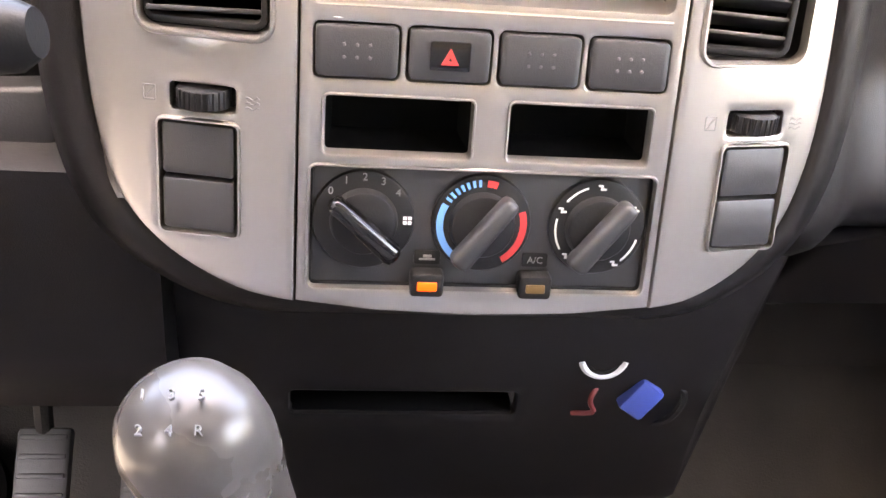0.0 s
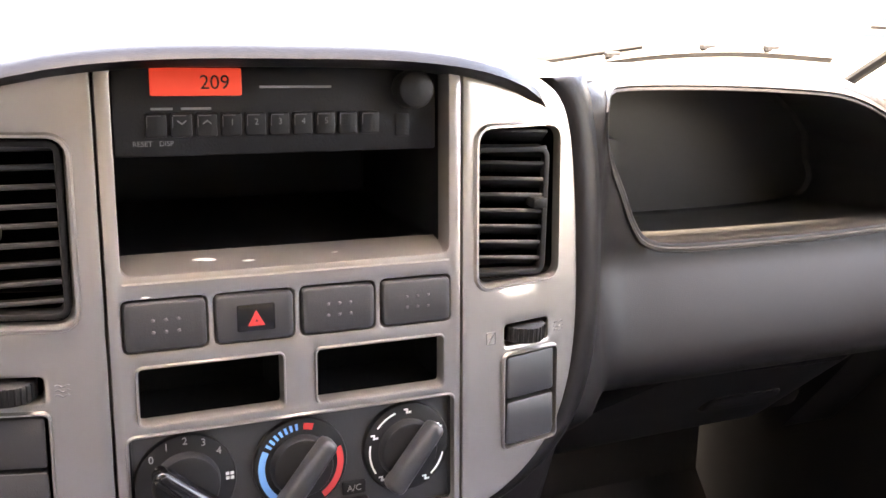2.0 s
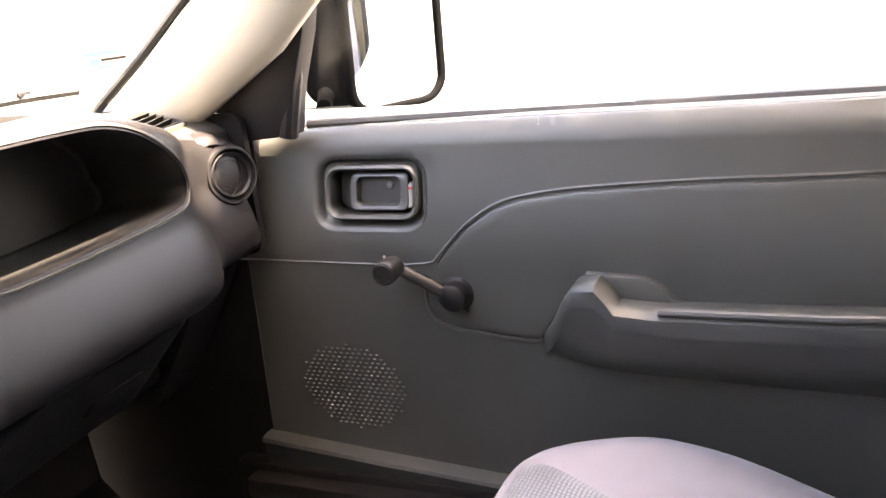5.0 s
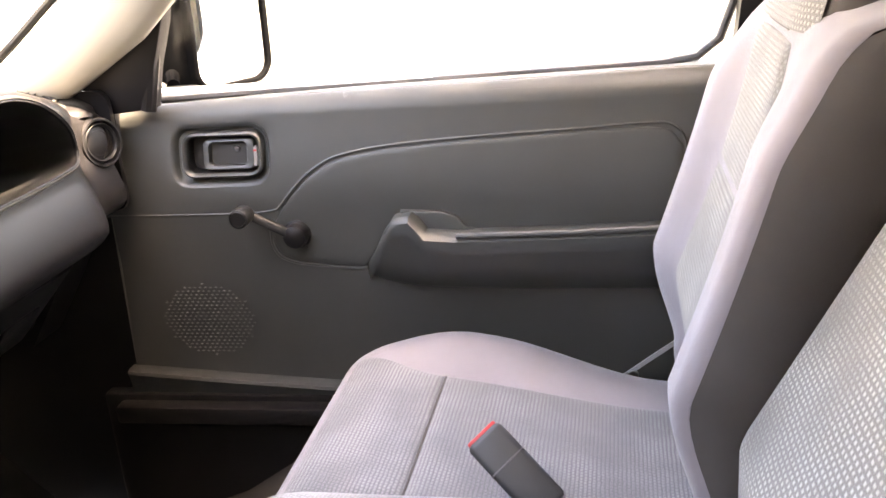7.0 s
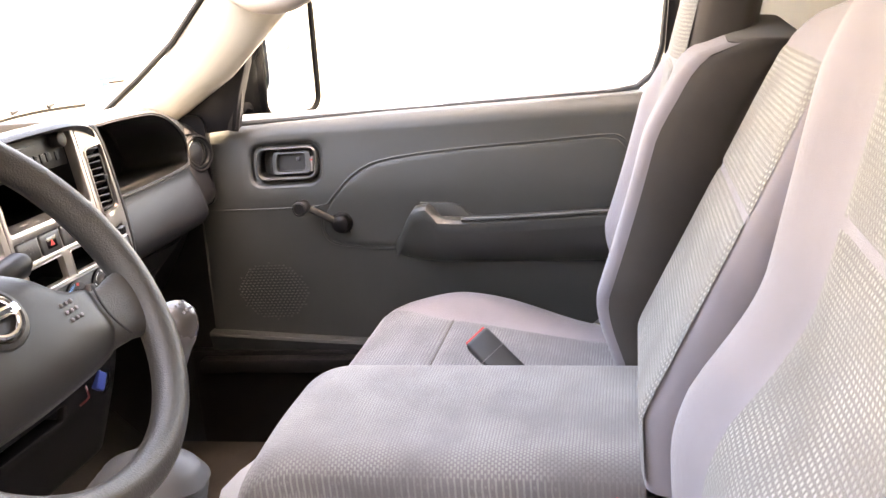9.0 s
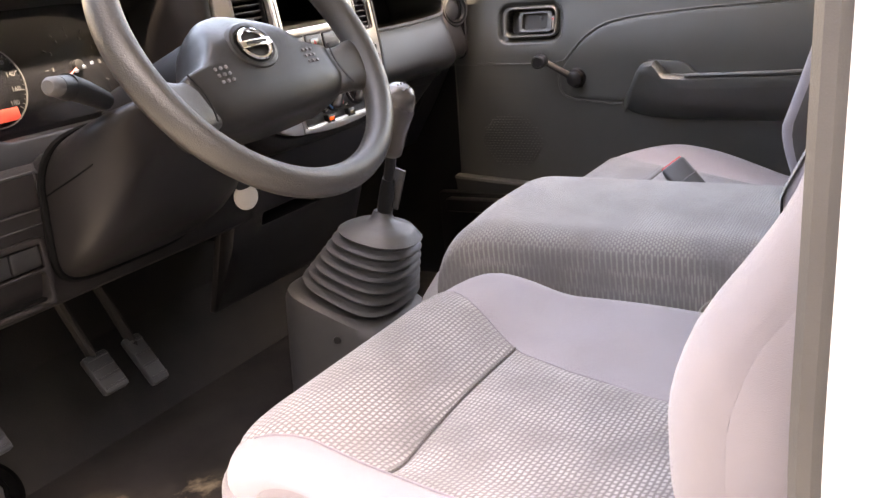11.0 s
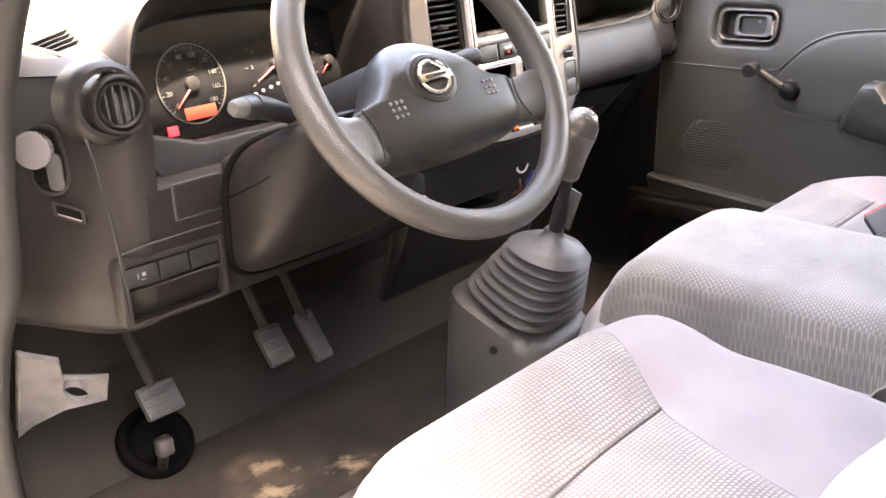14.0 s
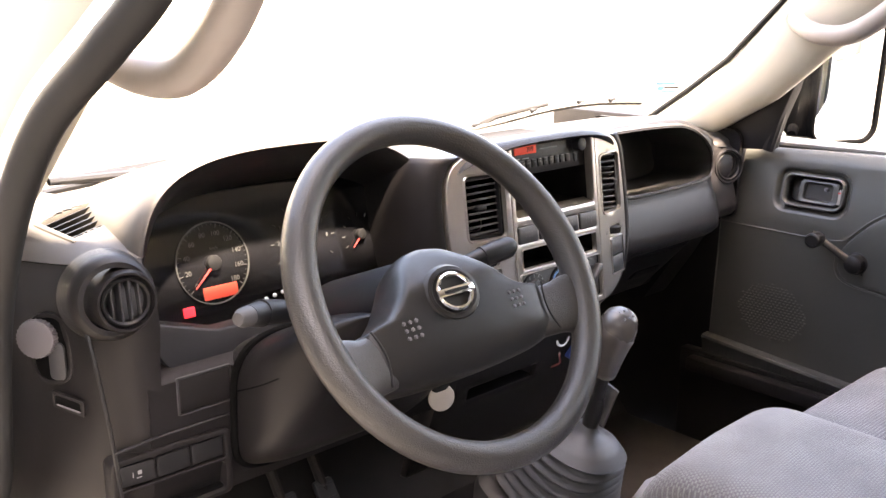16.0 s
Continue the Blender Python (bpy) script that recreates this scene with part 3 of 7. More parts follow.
    moved(b, Matrix.Translation(on_stack((vx0 + vx1) / 2 - (0.007 if s < 0 else -0.014), kz, 0.004)))
    part("vent_tab", b, M_black, v)
    # thumbwheel
    cx = s * 0.132
    tw = thing("vent_thumbwheel", on_stack(cx, 1.1445, 0.0), "ribbed black thumbwheel under the air vent", "thumbwheel", "thumbwheels")
    c = on_stack(cx, 1.1445, 0.006)
    b = disc(c - Vector((0, 0, 0.0045)), (0, 0, 1), 0.0125, 0.009, 30)
    part("wheel", b, M_black, tw)
    for i in range(11):
        a = radians(-90 + (i - 5) * 13)
        part("rib", rbox(c.x + 0.0125 * math.cos(a), c.y + 0.0125 * math.sin(a), c.z, 0.0011, 0.0011, 0.0085, 0.0003, 1), M_black, tw)
    part("slot_back", slab(rr(cx - 0.0145, 1.139, cx + 0.0145, 1.150, 0.002), 0.002, stack_off(-0.008)), M_pit, tw)
    # closed and open airflow marks beside it
    mk = sheet(rr(s * 0.132 - 0.0275, 1.1415, s * 0.132 - 0.0215, 1.1485, 0.0005), [rr(s * 0.132 - 0.0270, 1.142, s * 0.132 - 0.0220, 1.148, 0.0004)], 0.0003, stack_off(0.0004), 0.0001)
    part("closed_mark", join(mk, tube([on_stack(s * 0.132 - 0.0272, 1.1418, -0.0004), on_stack(s * 0.132 - 0.0218, 1.1482, -0.0004)], 0.0003, 4)), M_dim, w)
    mk = None
    for k in range(3):
        wv = tube([on_stack(s * 0.132 + 0.0195 + 0.0009 * j, 1.142 + 0.0022 * k + 0.0006 * math.sin(j * 1.3), -0.0004) for j in range(8)], 0.00035, 4)
        mk = join(mk, wv) if mk else wv
    part("open_mark", mk, M_dim, w)
    # two blank switches, one over the other
    for z0, z1 in ((1.1085, 1.1325), (1.082, 1.1065)):
        sw_ = thing("blank_switch", on_stack(s * 0.1345, z0), "dark grey blank switch cover in the centre stack", "switch", "blank switches")
        part("cap", slab(rr(s * 0.1345 - 0.0168, z0, s * 0.1345 + 0.0168, z1, 0.002), 0.008, stack_off(0.0012), 0.0012), M_button, sw_)


wing(-1)
wing(1)

# centre plate
cx = 0.0885
c_out = [(-cx, 1.0505), (-0.05, 1.0462), (0.0, 1.0445), (0.05, 1.0462), (cx, 1.0505), (cx, 1.291), (-cx, 1.291)]
BX = [(-0.0825, -0.0435), (-0.0405, -0.0015), (0.0015, 0.0405), (0.0435, 0.0825)]
SLOT = rr(-0.0815, 1.1945, 0.0815, 1.2885, 0.004)
DISP = [rr(-0.0765, 1.124, -0.0085, 1.1505, 0.002), rr(0.0095, 1.124, 0.0775, 1.1505, 0.002)]
HVAC = rr(-0.0825, 1.0585, 0.0835, 1.1175, 0.003)
BUT = [rr(a, 1.1585, b_, 1.183, 0.003) for a, b_ in BX]
plate = part("centre_plate", sheet(c_out, [SLOT, *DISP, HVAC, *BUT], 0.014, lambda x, z, d: on_stack(x, z, d), 0.0015), M_silver, stack, "silver centre plate, chipped at the ledge")
for lp, g in ((DISP[0], 0.002), (DISP[1], 0.002), (HVAC, 0.0022)):
    b = loft([[on_stack(*p, 0.001) for p in grow(lp, g)], [on_stack(*p, -0.0015) for p in grow(lp, g * 0.6)], [on_stack(*p, -0.0012) for p in grow(lp, g * 0.25)], [on_stack(*p, 0.006) for p in lp]], cap=False)
    part("recess_rim", b, M_silver, plate)
# sloping silver ledge at the foot of the radio slot, and the pocket's walls
b = loft([[Vector((x, 0.0035, 1.1905)), Vector((x, 0.006, 1.1945)), Vector((x, 0.026, 1.1984)), Vector((x, 0.026, 1.190)), Vector((x, 0.012, 1.187))] for x in (-0.0815, 0.0815)])
part("ledge", b, M_silver, stack, "silver ledge with paint chips")
rnd = random.Random(4)
for px, py, sz in ((-0.042, 0.015, 0.0055), (-0.022, 0.011, 0.003), (0.022, 0.013, 0.0015), (-0.072, -0.0018, 0.0018)):
    zz = 1.1945 + (py - 0.006) * 0.1945 + 0.0006 if py > 0 else 1.186
    blob = [Vector((px + sz * rnd.uniform(0.6, 1.3) * math.cos(a), py + 0.5 * sz * rnd.uniform(0.5, 1.2) * math.sin(a), zz)) for a in (2 * math.pi * i / 9 for i in range(9))]
    part("paint_chip", loft([blob, [p + Vector((0, 0, 0.0003)) for p in blob]]), M_mark, stack)
b = loft([[on_stack(*p, 0.008) for p in grow(SLOT, 0.001)], [on_stack(*p, 0.13) for p in grow(SLOT, -0.003)]], cap=False)
b = join(b, slab(grow(SLOT, -0.002), 0.002, stack_off(-0.13)))
part("radio_pocket", b, M_black, stack, "black storage pocket below the radio")

# radio
radio = thing("car_radio", on_stack(0, 1.246, 0.03), "black car radio with a red lit display and button row", "car radio")


def on_radio(x, z, d):
    return on_stack(x * 0.985, z, d + 0.014)


face = part("radio_face", slab(rr(-0.0815, 1.2455, 0.0815, 1.2895, 0.002), 0.05, on_radio, 0.001), M_black, radio)
part("display", slab(rr(-0.064, 1.2735, -0.021, 1.2862, 0.001), 0.002, lambda x, z, d: on_radio(x, z, d - 0.0012), 0.0004), M_lcd, radio, "red lit display reading 209")
lettering("209", 0.0095, frame_pose(on_radio(-0.034, 1.2795, -0.0016), (1, 0, 0), ST_U), M_black, radio, "digits")
for i in range(10):
    x = -0.067 + i * 0.0118
    part("radio_button", slab(rr(x, 1.2545, x + 0.0098, 1.2655, 0.0012), 0.003, lambda x_, z, d: on_radio(x_, z, d - 0.002), 0.0006), M_black, radio)
    if 3 <= i <= 7:
        lettering(str(i - 2), 0.0042, frame_pose(on_radio(x + 0.0052, 1.2612, -0.0021), (1, 0, 0), ST_U), M_dim, radio, "button_mark", thick=0.0001)
    elif i in (1, 2):
        k = 1 if i == 2 else -1
        part("button_mark", join(*[moved(rbox(0, 0, 0, 0.0026, 0.0003, 0.0006, 0, 1), Matrix.Translation(on_radio(x + 0.005 + 0.001 * q, 1.2615, -0.0021)) @ Matrix.Rotation(radians(40 * q * k), 4, "Y")) for q in (-1, 1)]), M_dim, radio)
    part("button_edge", join(rbox(*on_radio(x + 0.0007, 1.2612, -0.0021), 0.0004, 0.0003, 0.006, 0, 1), rbox(*on_radio(x + 0.004, 1.2646, -0.0021), 0.006, 0.0003, 0.0004, 0, 1)), M_base, radio)
lettering("RESET", 0.0034, frame_pose(on_radio(-0.0685, 1.2515, -0.0003), (1, 0, 0), ST_U), M_dim, radio, "print", thick=0.0001)
lettering("DISP", 0.0034, frame_pose(on_radio(-0.0575, 1.2515, -0.0003), (1, 0, 0), ST_U), M_dim, radio, "print", thick=0.0001)
for x0, x1, z in ((-0.064, -0.054, 1.2675), (-0.05, -0.036, 1.2675), (-0.012, 0.024, 1.2775)):
    part("print_bar", rbox(*on_radio((x0 + x1) / 2, z, -0.0002), x1 - x0, 0.0003, 0.0012, 0.0001, 1), M_dim, radio)
part("volume_knob", disc(on_radio(0.066, 1.276, 0.0), ST_N, 0.0095, 0.012, 28), M_black, radio)
part("eject_button", slab(rr(0.0585, 1.2525, 0.066, 1.264, 0.001), 0.003, lambda x_, z, d: on_radio(x_, z, d - 0.001), 0.0005), M_black, radio)

# four buttons: three blank with dimples, one with the warning triangle
for i, (a, b_) in enumerate(BX):
    hazard = i == 1
    bt = thing("warning_light_switch" if hazard else "dimpled_button", on_stack((a + b_) / 2, 1.1585), "grey warning light switch with a red triangle" if hazard else "grey blank button with six small dimples", "switch", "" if hazard else "dimpled buttons")
    part("cap", slab(rr(a + 0.0008, 1.1593, b_ - 0.0008, 1.1822, 0.0028), 0.01, stack_off(0.002), 0.0016), M_button, bt)
    mx = (a + b_) / 2
    if hazard:
        part("window", slab(rr(mx - 0.0092, 1.1645, mx + 0.0092, 1.1775, 0.001), 0.001, stack_off(0.0026), 0.0003), M_gloss, bt)
        tri = [(mx - 0.0042, 1.1672), (mx + 0.0042, 1.1672), (mx, 1.1748)]
        part("triangle", sheet(tri, [[(mx + 0.22 * (p[0] - mx), 1.1695 + 0.22 * (p[1] - 1.1695)) for p in tri]], 0.0004, stack_off(0.0031), 0.0001), M_red, bt, "red warning triangle")
    else:
        for u in (-1, 0, 1):
            for w_ in (-1, 1):
                part("dimple", disc(on_stack(mx + 0.0058 * u, 1.1712 + 0.0028 * w_, -0.0019), ST_N, 0.00085, 0.0004, 10, bev=0.0001), M_base, bt)
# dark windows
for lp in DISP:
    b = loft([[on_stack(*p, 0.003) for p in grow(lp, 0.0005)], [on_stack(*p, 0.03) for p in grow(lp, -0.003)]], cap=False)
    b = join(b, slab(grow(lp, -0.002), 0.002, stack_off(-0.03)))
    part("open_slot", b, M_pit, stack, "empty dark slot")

# heater panel
heater = thing("heater_control", on_stack(0, 1.0585), "black heater control panel with three round dials", "heater control")
part("back_panel", slab(grow(HVAC, 0.0005), 0.004, stack_off(-0.004), 0.0005), M_button, heater)
part("edge_trim", sheet(grow(HVAC, 0.0004), [grow(HVAC, -0.0012)], 0.003, stack_off(-0.0025), 0.0006), M_black, heater)


def ring_arc(c, r0, r1, a0, a1, off, n=20):
    """A flat curved band on the stack's face, angles clockwise from the top."""
    pts = []
    for i in range(n + 1):
        a = radians(a0 + (a1 - a0) * i / n)
        pts.append((math.sin(a), math.cos(a)))
    b = bmesh.new()
    rows = [[b.verts.new(on_stack(c[0] + q * s_, c[1] + q * c_, -off)) for s_, c_ in pts] for q in (r0, r1)]
    for i in range(n):
        b.faces.new((rows[0][i], rows[0][i + 1], rows[1][i + 1], rows[1][i]))
    return b


for kx, kind_, ang in ((-0.057, 0, -48), (0.0, 1, 36), (0.0575, 2, 36)):
    kz = 1.0915
    dial = thing("heater_dial", on_stack(kx, kz - 0.02), ("black fan speed dial numbered 0 to 4", "black temperature dial with a blue and red scale", "black air direction dial with white marks")[kind_], "dial", "heater dials")
    part("skirt", disc(on_stack(kx, kz, 0.004), ST_N, 0.0245, 0.0035, 40), M_black, dial)
    part("hub", disc(on_stack(kx, kz, 0.001), ST_N, 0.0165, 0.006, 36, 0.0155), M_black, dial)
    b = rbox(0, 0, 0, 0.0095, 0.042, 0.013, 0.0035, 3)
    for v_ in b.verts:
        v_.co.x *= 1.0 - 0.12 * (v_.co.y / 0.021)
        v_.co.z += 0.0015 * v_.co.y / 0.021
    m4 = frame_pose(on_stack(kx, kz, -0.0095), (1, 0, 0), ST_U) @ Matrix.Rotation(radians(-ang), 4, "Z")
    part("pointer_grip", moved(b, m4), M_button if kind_ else M_gloss, dial)
    if kind_ == 0:
        for i, ch in enumerate("01234"):
            a = radians(-48 + 24 * i)
            lettering(ch, 0.0052, frame_pose(on_stack(kx + 0.0215 * math.sin(a), kz + 0.0215 * math.cos(a), 0.0003), (1, 0, 0), ST_U), M_dim, dial, "numeral")
        fan = None
        for i in range(4):
            a = radians(45 + 90 * i)
            q = rbox(*on_stack(kx + 0.0208 + 0.0016 * math.cos(a), kz + 0.001 + 0.0016 * math.sin(a), 0.0002), 0.0018, 0.0003, 0.0018, 0.0005, 1)
            fan = join(fan, q) if fan else q
        part("fan_mark", fan, M_mark, dial)
    elif kind_ == 1:
        part("cold_band", ring_arc((kx, kz), 0.0188, 0.0222, -148, -62, -0.0003), M_blue, dial, "blue band")
        part("hot_band", ring_arc((kx, kz), 0.0188, 0.0222, 70, 148, -0.0003), M_red, dial, "red band")
        for i in range(7):
            part("scale_tick", ring_arc((kx, kz), 0.0188, 0.0222, -56 + 8 * i, -52 + 8 * i, -0.0003, 2), M_blue, dial)
        part("hot_tip", ring_arc((kx, kz), 0.0188, 0.0222, 4, 18, -0.0003, 6), M_red, dial)
    else:
        for a0, a1 in ((-122, -78), (-52, -18), (104, 140)):
            part("white_band", ring_arc((kx, kz), 0.0205, 0.0215, a0, a1, -0.0003, 8), M_mark, dial)
        for a in (-135, -65, 0, 60, 150):
            ra = radians(a)
            c = on_stack(kx + 0.0205 * math.sin(ra), kz + 0.0205 * math.cos(ra), 0.0003)
            q = rbox(*c, 0.0012, 0.0003, 0.003, 0.0003, 1)
            q = join(q, rbox(c.x + 0.0014, c.y, c.z - 0.0008, 0.002, 0.0003, 0.0012, 0.0003, 1), rbox(c.x - 0.0012, c.y, c.z + 0.001, 0.0014, 0.0003, 0.001, 0.0003, 1))
            part("air_mark", q, M_mark, dial)
for bx, lit in ((-0.0252, True), (0.0285, False)):
    q = thing("heater_button", on_stack(bx, 1.0555), "small black heater button, its amber light " + ("on" if lit else "off"), "switch", "heater buttons")
    part("cap", slab(rr(bx - 0.0082, 1.0555, bx + 0.0082, 1.0675, 0.002), 0.008, stack_off(0.004), 0.0016), M_black, q)
    part("lamp", slab(rr(bx - 0.0048, 1.0592, bx + 0.0048, 1.0636, 0.0006), 0.001, stack_off(0.0047), 0.0003), M_amber if lit else mat("unlit_amber", (0.12, 0.07, 0.02), 0.4), q)
    part("mark_plate", slab(rr(bx - 0.0065, 1.0695, bx + 0.0065, 1.0765, 0.001), 0.001, stack_off(-0.0032), 0.0003), M_black, q)
    if lit:
        part("mark", join(rbox(*on_stack(bx, 1.0722, 0.0029), 0.008, 0.0003, 0.0012, 0.0003, 1), rbox(*on_stack(bx, 1.0738, 0.0029), 0.0042, 0.0003, 0.0016, 0.0004, 1)), M_dim, q)
    else:
        lettering("A/C", 0.0048, frame_pose(on_stack(bx, 1.073, 0.0028), (1, 0, 0), ST_U), M_dim, q, "mark")


# ---------- dashboard ----------
dash = thing("dashboard", (0, 0.3, 0.95), "dark charcoal moulded dashboard across the cab", "dashboard")


def dash_y(x, z):
    """The face of the passenger dash: how far back it stands at x and height z."""
    y = 0.088 + 0.062 * smooth01(x, 0.512, 0.622) - 0.045 * (1 - smooth01(x, 0.185, 0.24))
    if z < 1.15:
        k = (1.15 - z) / 0.092
        y += -0.024 * math.sin(min(k, 1) * math.pi / 2) + (0.035 * ((k - 0.75) / 0.35) ** 2 if k > 0.75 else 0)
    top = dash_top(x)
    if z > top - 0.016:
        y += 0.016 * ((z - top + 0.016) / 0.016) ** 2
    return y


def dash_top(x):
    return 1.276 - 0.050 * smooth01(x, 0.40, 0.60) - 0.022 * smooth01(x, 0.56, 0.66)


tops = [(0.705 - 0.535 * i / 30, dash_top(0.705 - 0.535 * i / 30)) for i in range(31)]
face_out = [(0.17 + 0.535 * i / 30, 1.055) for i in range(31)] + tops
hole = [(0.278, 1.1625), (0.30, 1.1600), (0.36, 1.1595), (0.44, 1.1605), (0.50, 1.1635), (0.522, 1.168), (0.531, 1.178), (0.530, 1.190), (0.518, 1.207), (0.497, 1.2275), (0.468, 1.2465), (0.435, 1.258), (0.40, 1.2625), (0.33, 1.2655), (0.26, 1.266), (0.222, 1.2645), (0.212, 1.260), (0.213, 1.252), (0.222, 1.238), (0.234, 1.222), (0.246, 1.202), (0.256, 1.182), (0.266, 1.168)]
hole = [(p.x, p.y) for p in curve_pts([(x, z, 0) for x, z in hole + hole[:1]], 3)][:-1]
extra = [(0.18 + 0.0175 * i, 1.062 + 0.0098 * j) for i in range(31) for j in range(24)]
part("passenger_dash", sheet(face_out, [hole], 0.004, lambda x, z, d: Vector((x, dash_y(x, z) + d, z)), 0.0012, extra), M_dash, dash, "dark dash with an open moulded tray", sharp=50)
rims = []
for g, d in ((0.007, 0.0005), (0.0055, -0.0016), (0.0035, -0.0016), (0.0022, 0.0008), (0.001, 0.0005), (0.0, 0.003)):
    rims.append([Vector((x, dash_y(x, z) + d, z)) for x, z in grow(hole, g)])


def tray_back(p, k):
    x, z = p
    cx_, cz_ = 0.375, 1.205
    xx = x + k * (0.012 if x > cx_ else 0.0)
    zz = z - k * (0.016 if z < cz_ else -0.002)
    return Vector((xx, dash_y(x, z) + 0.003 + k * (0.222 - dash_y(x, z)), zz))


for k in (0.1, 0.5, 0.9, 0.97):
    rims.append([tray_back(p, k) for p in hole])
rims.append([tray_back(p, 1.0) + (Vector((0.375, 0.222, 1.2)) - tray_back(p, 1.0)) * 0.035 for p in hole])
part("tray", loft(rims, cap=False), M_tray, dash, "moulded tray walls", sharp=40)
part("tray_wall", slab([(p.x, p.z) for p in rims[-1]], 0.003, lambda x, z, d: Vector((x, 0.2225 + d, z)), 0.0005), M_tray, dash)


def top_section(x):
    yt, zt, e = dash_y(x, dash_top(x)), dash_top(x), smooth01(x, 0.5, 0.57)
    f = smooth01(x, 0.56, 0.66)
    return [(yt, zt), (yt + 0.014, zt + 0.0035 + 0.004 * f), (yt + 0.03, zt + 0.0035 + 0.010 * f), (yt + 0.033, zt + 0.001 + 0.005 * e + 0.008 * f), (yt + 0.06, zt - 0.001 + 0.013 * e + 0.014 * f), (0.26, zt - 0.012 + 0.026 * e + 0.018 * f), (0.40, 1.226), (0.57, 1.195)]


def top_z(x, y):
    sec = top_section(x)
    return float(np.interp(y, [p[0] for p in sec], [p[1] for p in sec]))


b = loft([[Vector((0.165 + 0.542 * i / 64, *top_section(0.165 + 0.542 * i / 64)[k])) for i in range(65)] for k in range(8)], closed=False, cap=False)
bmesh.ops.subdivide_edges(b, edges=b.edges[:], cuts=7, use_grid_fill=True)
GRR = ((0.678, 0.252), (0.616, 0.236), (0.614, 0.184), (0.672, 0.199))
bmesh.ops.delete(b, geom=[f for f in b.faces if inside(f.calc_center_median().to_2d(), list(GRR))], context="FACES")
part("passenger_top", b, M_dash_sunlit, dash, "dash top in the paler colour that paints sunlight", sharp=50)
part("dash_underside", loft([[Vector((x, dash_y(x, 1.055) + d, 1.055 + u)) for d, u in ((0.0, 0.0), (0.01, -0.003), (0.03, -0.006), (0.3, -0.01))] for x in (0.17, 0.3, 0.45, 0.6, 0.66, 0.705)], closed=False, cap=False), M_dash, dash)
part("dash_end", slab(rr(0.135, 1.05, 0.5, 1.225, 0.02), 0.01, lambda y, z, d: Vector((0.7055 - d, y, z))), M_dash, dash)
# glove box: recessed lower door with a pull
gb_out = rr(0.262, 0.915, 0.680, 1.052, 0.03, 6)
gb_y = lambda x, z: dash_y(x, 1.055) + 0.018 + 0.95 * (1.052 - z)
gb = part("glove_box_door", sheet(gb_out, [], 0.03, lambda x, z, d: Vector((x, gb_y(x, z) + d, z)), 0.007, [(0.275 + 0.02 * i, 0.93 + 0.02 * j) for i in range(20) for j in range(6)]), M_dash, dash, "closed glove box door", sharp=50)
part("glove_box_handle", slab(rr(0.412, 0.968, 0.492, 0.990, 0.007), 0.02, lambda x, z, d: Vector((x, gb_y(x, z) - 0.006 + d + 0.3 * max(0, z - 0.978), z)), 0.003), M_dash, gb)
part("glove_box_body", rbox(0.46, 0.40, 0.95, 0.38, 0.24, 0.12, 0.02), M_dash, dash)
b = loft([[Vector((x, y, z)) for y, z in ((0.16, 1.0), (0.19, 0.90), (0.24, 0.80), (0.50, 0.80), (0.50, 1.0))] for x in (0.12, 0.255)])
part("lower_trim", b, M_dash, dash)
part("lower_trim", loft([[Vector((x, y, z)) for y, z in ((0.18, 1.048), (0.24, 0.95), (0.30, 0.86), (0.50, 0.86), (0.50, 1.048))] for x in (0.640, 0.715)]), M_dash, dash)
# dark lower centre with a narrow shelf slot
part("lower_centre", sheet(rr(-0.17, 0.79, 0.20, 1.06, 0.01), [rr(-0.095, 0.911, 0.052, 0.932, 0.004)], 0.01, lambda x, z, d: Vector((x, 0.062 + 0.30 * (1.06 - z) * (1.06 - z) / 0.27 + d, z)), 0.003, [(-0.16 + 0.02 * i, 0.80 + 0.02 * j) for i in range(18) for j in range(13)]), M_dash, dash, "dark lower centre panel")
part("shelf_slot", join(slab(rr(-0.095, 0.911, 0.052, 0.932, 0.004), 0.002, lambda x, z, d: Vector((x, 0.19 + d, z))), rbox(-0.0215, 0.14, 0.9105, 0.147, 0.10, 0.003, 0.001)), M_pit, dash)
sk = thing("power_socket", (0.102, 0.075, 0.950), "dark power socket with a pale ring below the stack", "power socket")
part("socket", lathe((0.102, 0.082, 0.965), (0, -1, 0.25), [(0.017, 0), (0.017, 0.006), (0.012, 0.007), (0.011, -0.02), (0.001, -0.02)], 28, cap=False), M_black, sk)
part("pale_ring", tube([(0.102 + 0.0145 * math.cos(a), 0.0735, 0.9645 + 0.0135 * math.sin(a)) for a in (radians(190 + 160 * i / 16) for i in range(17))], 0.0022, 8), M_mark, sk)
wr = thing("loose_wires", (0.110, 0.075, 0.910), "red and green wires with a blue plug hanging below the stack", "wiring")
part("blue_plug", moved(rbox(0, 0, 0, 0.020, 0.012, 0.026, 0.003), Matrix.Translation((0.132, 0.078, 0.932)) @ Matrix.Rotation(radians(35), 4, "Y")), M_bluetag, wr, "blue plastic plug")
part("red_wire", tube(curve_pts([(0.108, 0.085, 0.942), (0.098, 0.075, 0.932), (0.102, 0.078, 0.920), (0.090, 0.085, 0.914)], 5), 0.0018, 6), M_darkred, wr)
part("black_wire", tube(curve_pts([(0.140, 0.09, 0.945), (0.162, 0.08, 0.935), (0.158, 0.085, 0.910), (0.140, 0.1, 0.895)], 5), 0.0025, 6), M_black, wr)

# dark surround of the centre stack and its hood
out_r = half_outline(1)
ring = out_r + half_outline(-1)
ring = [p for i, p in enumerate(ring) if i == 0 or (Vector(p) - Vector(ring[i - 1])).length > 1e-4]


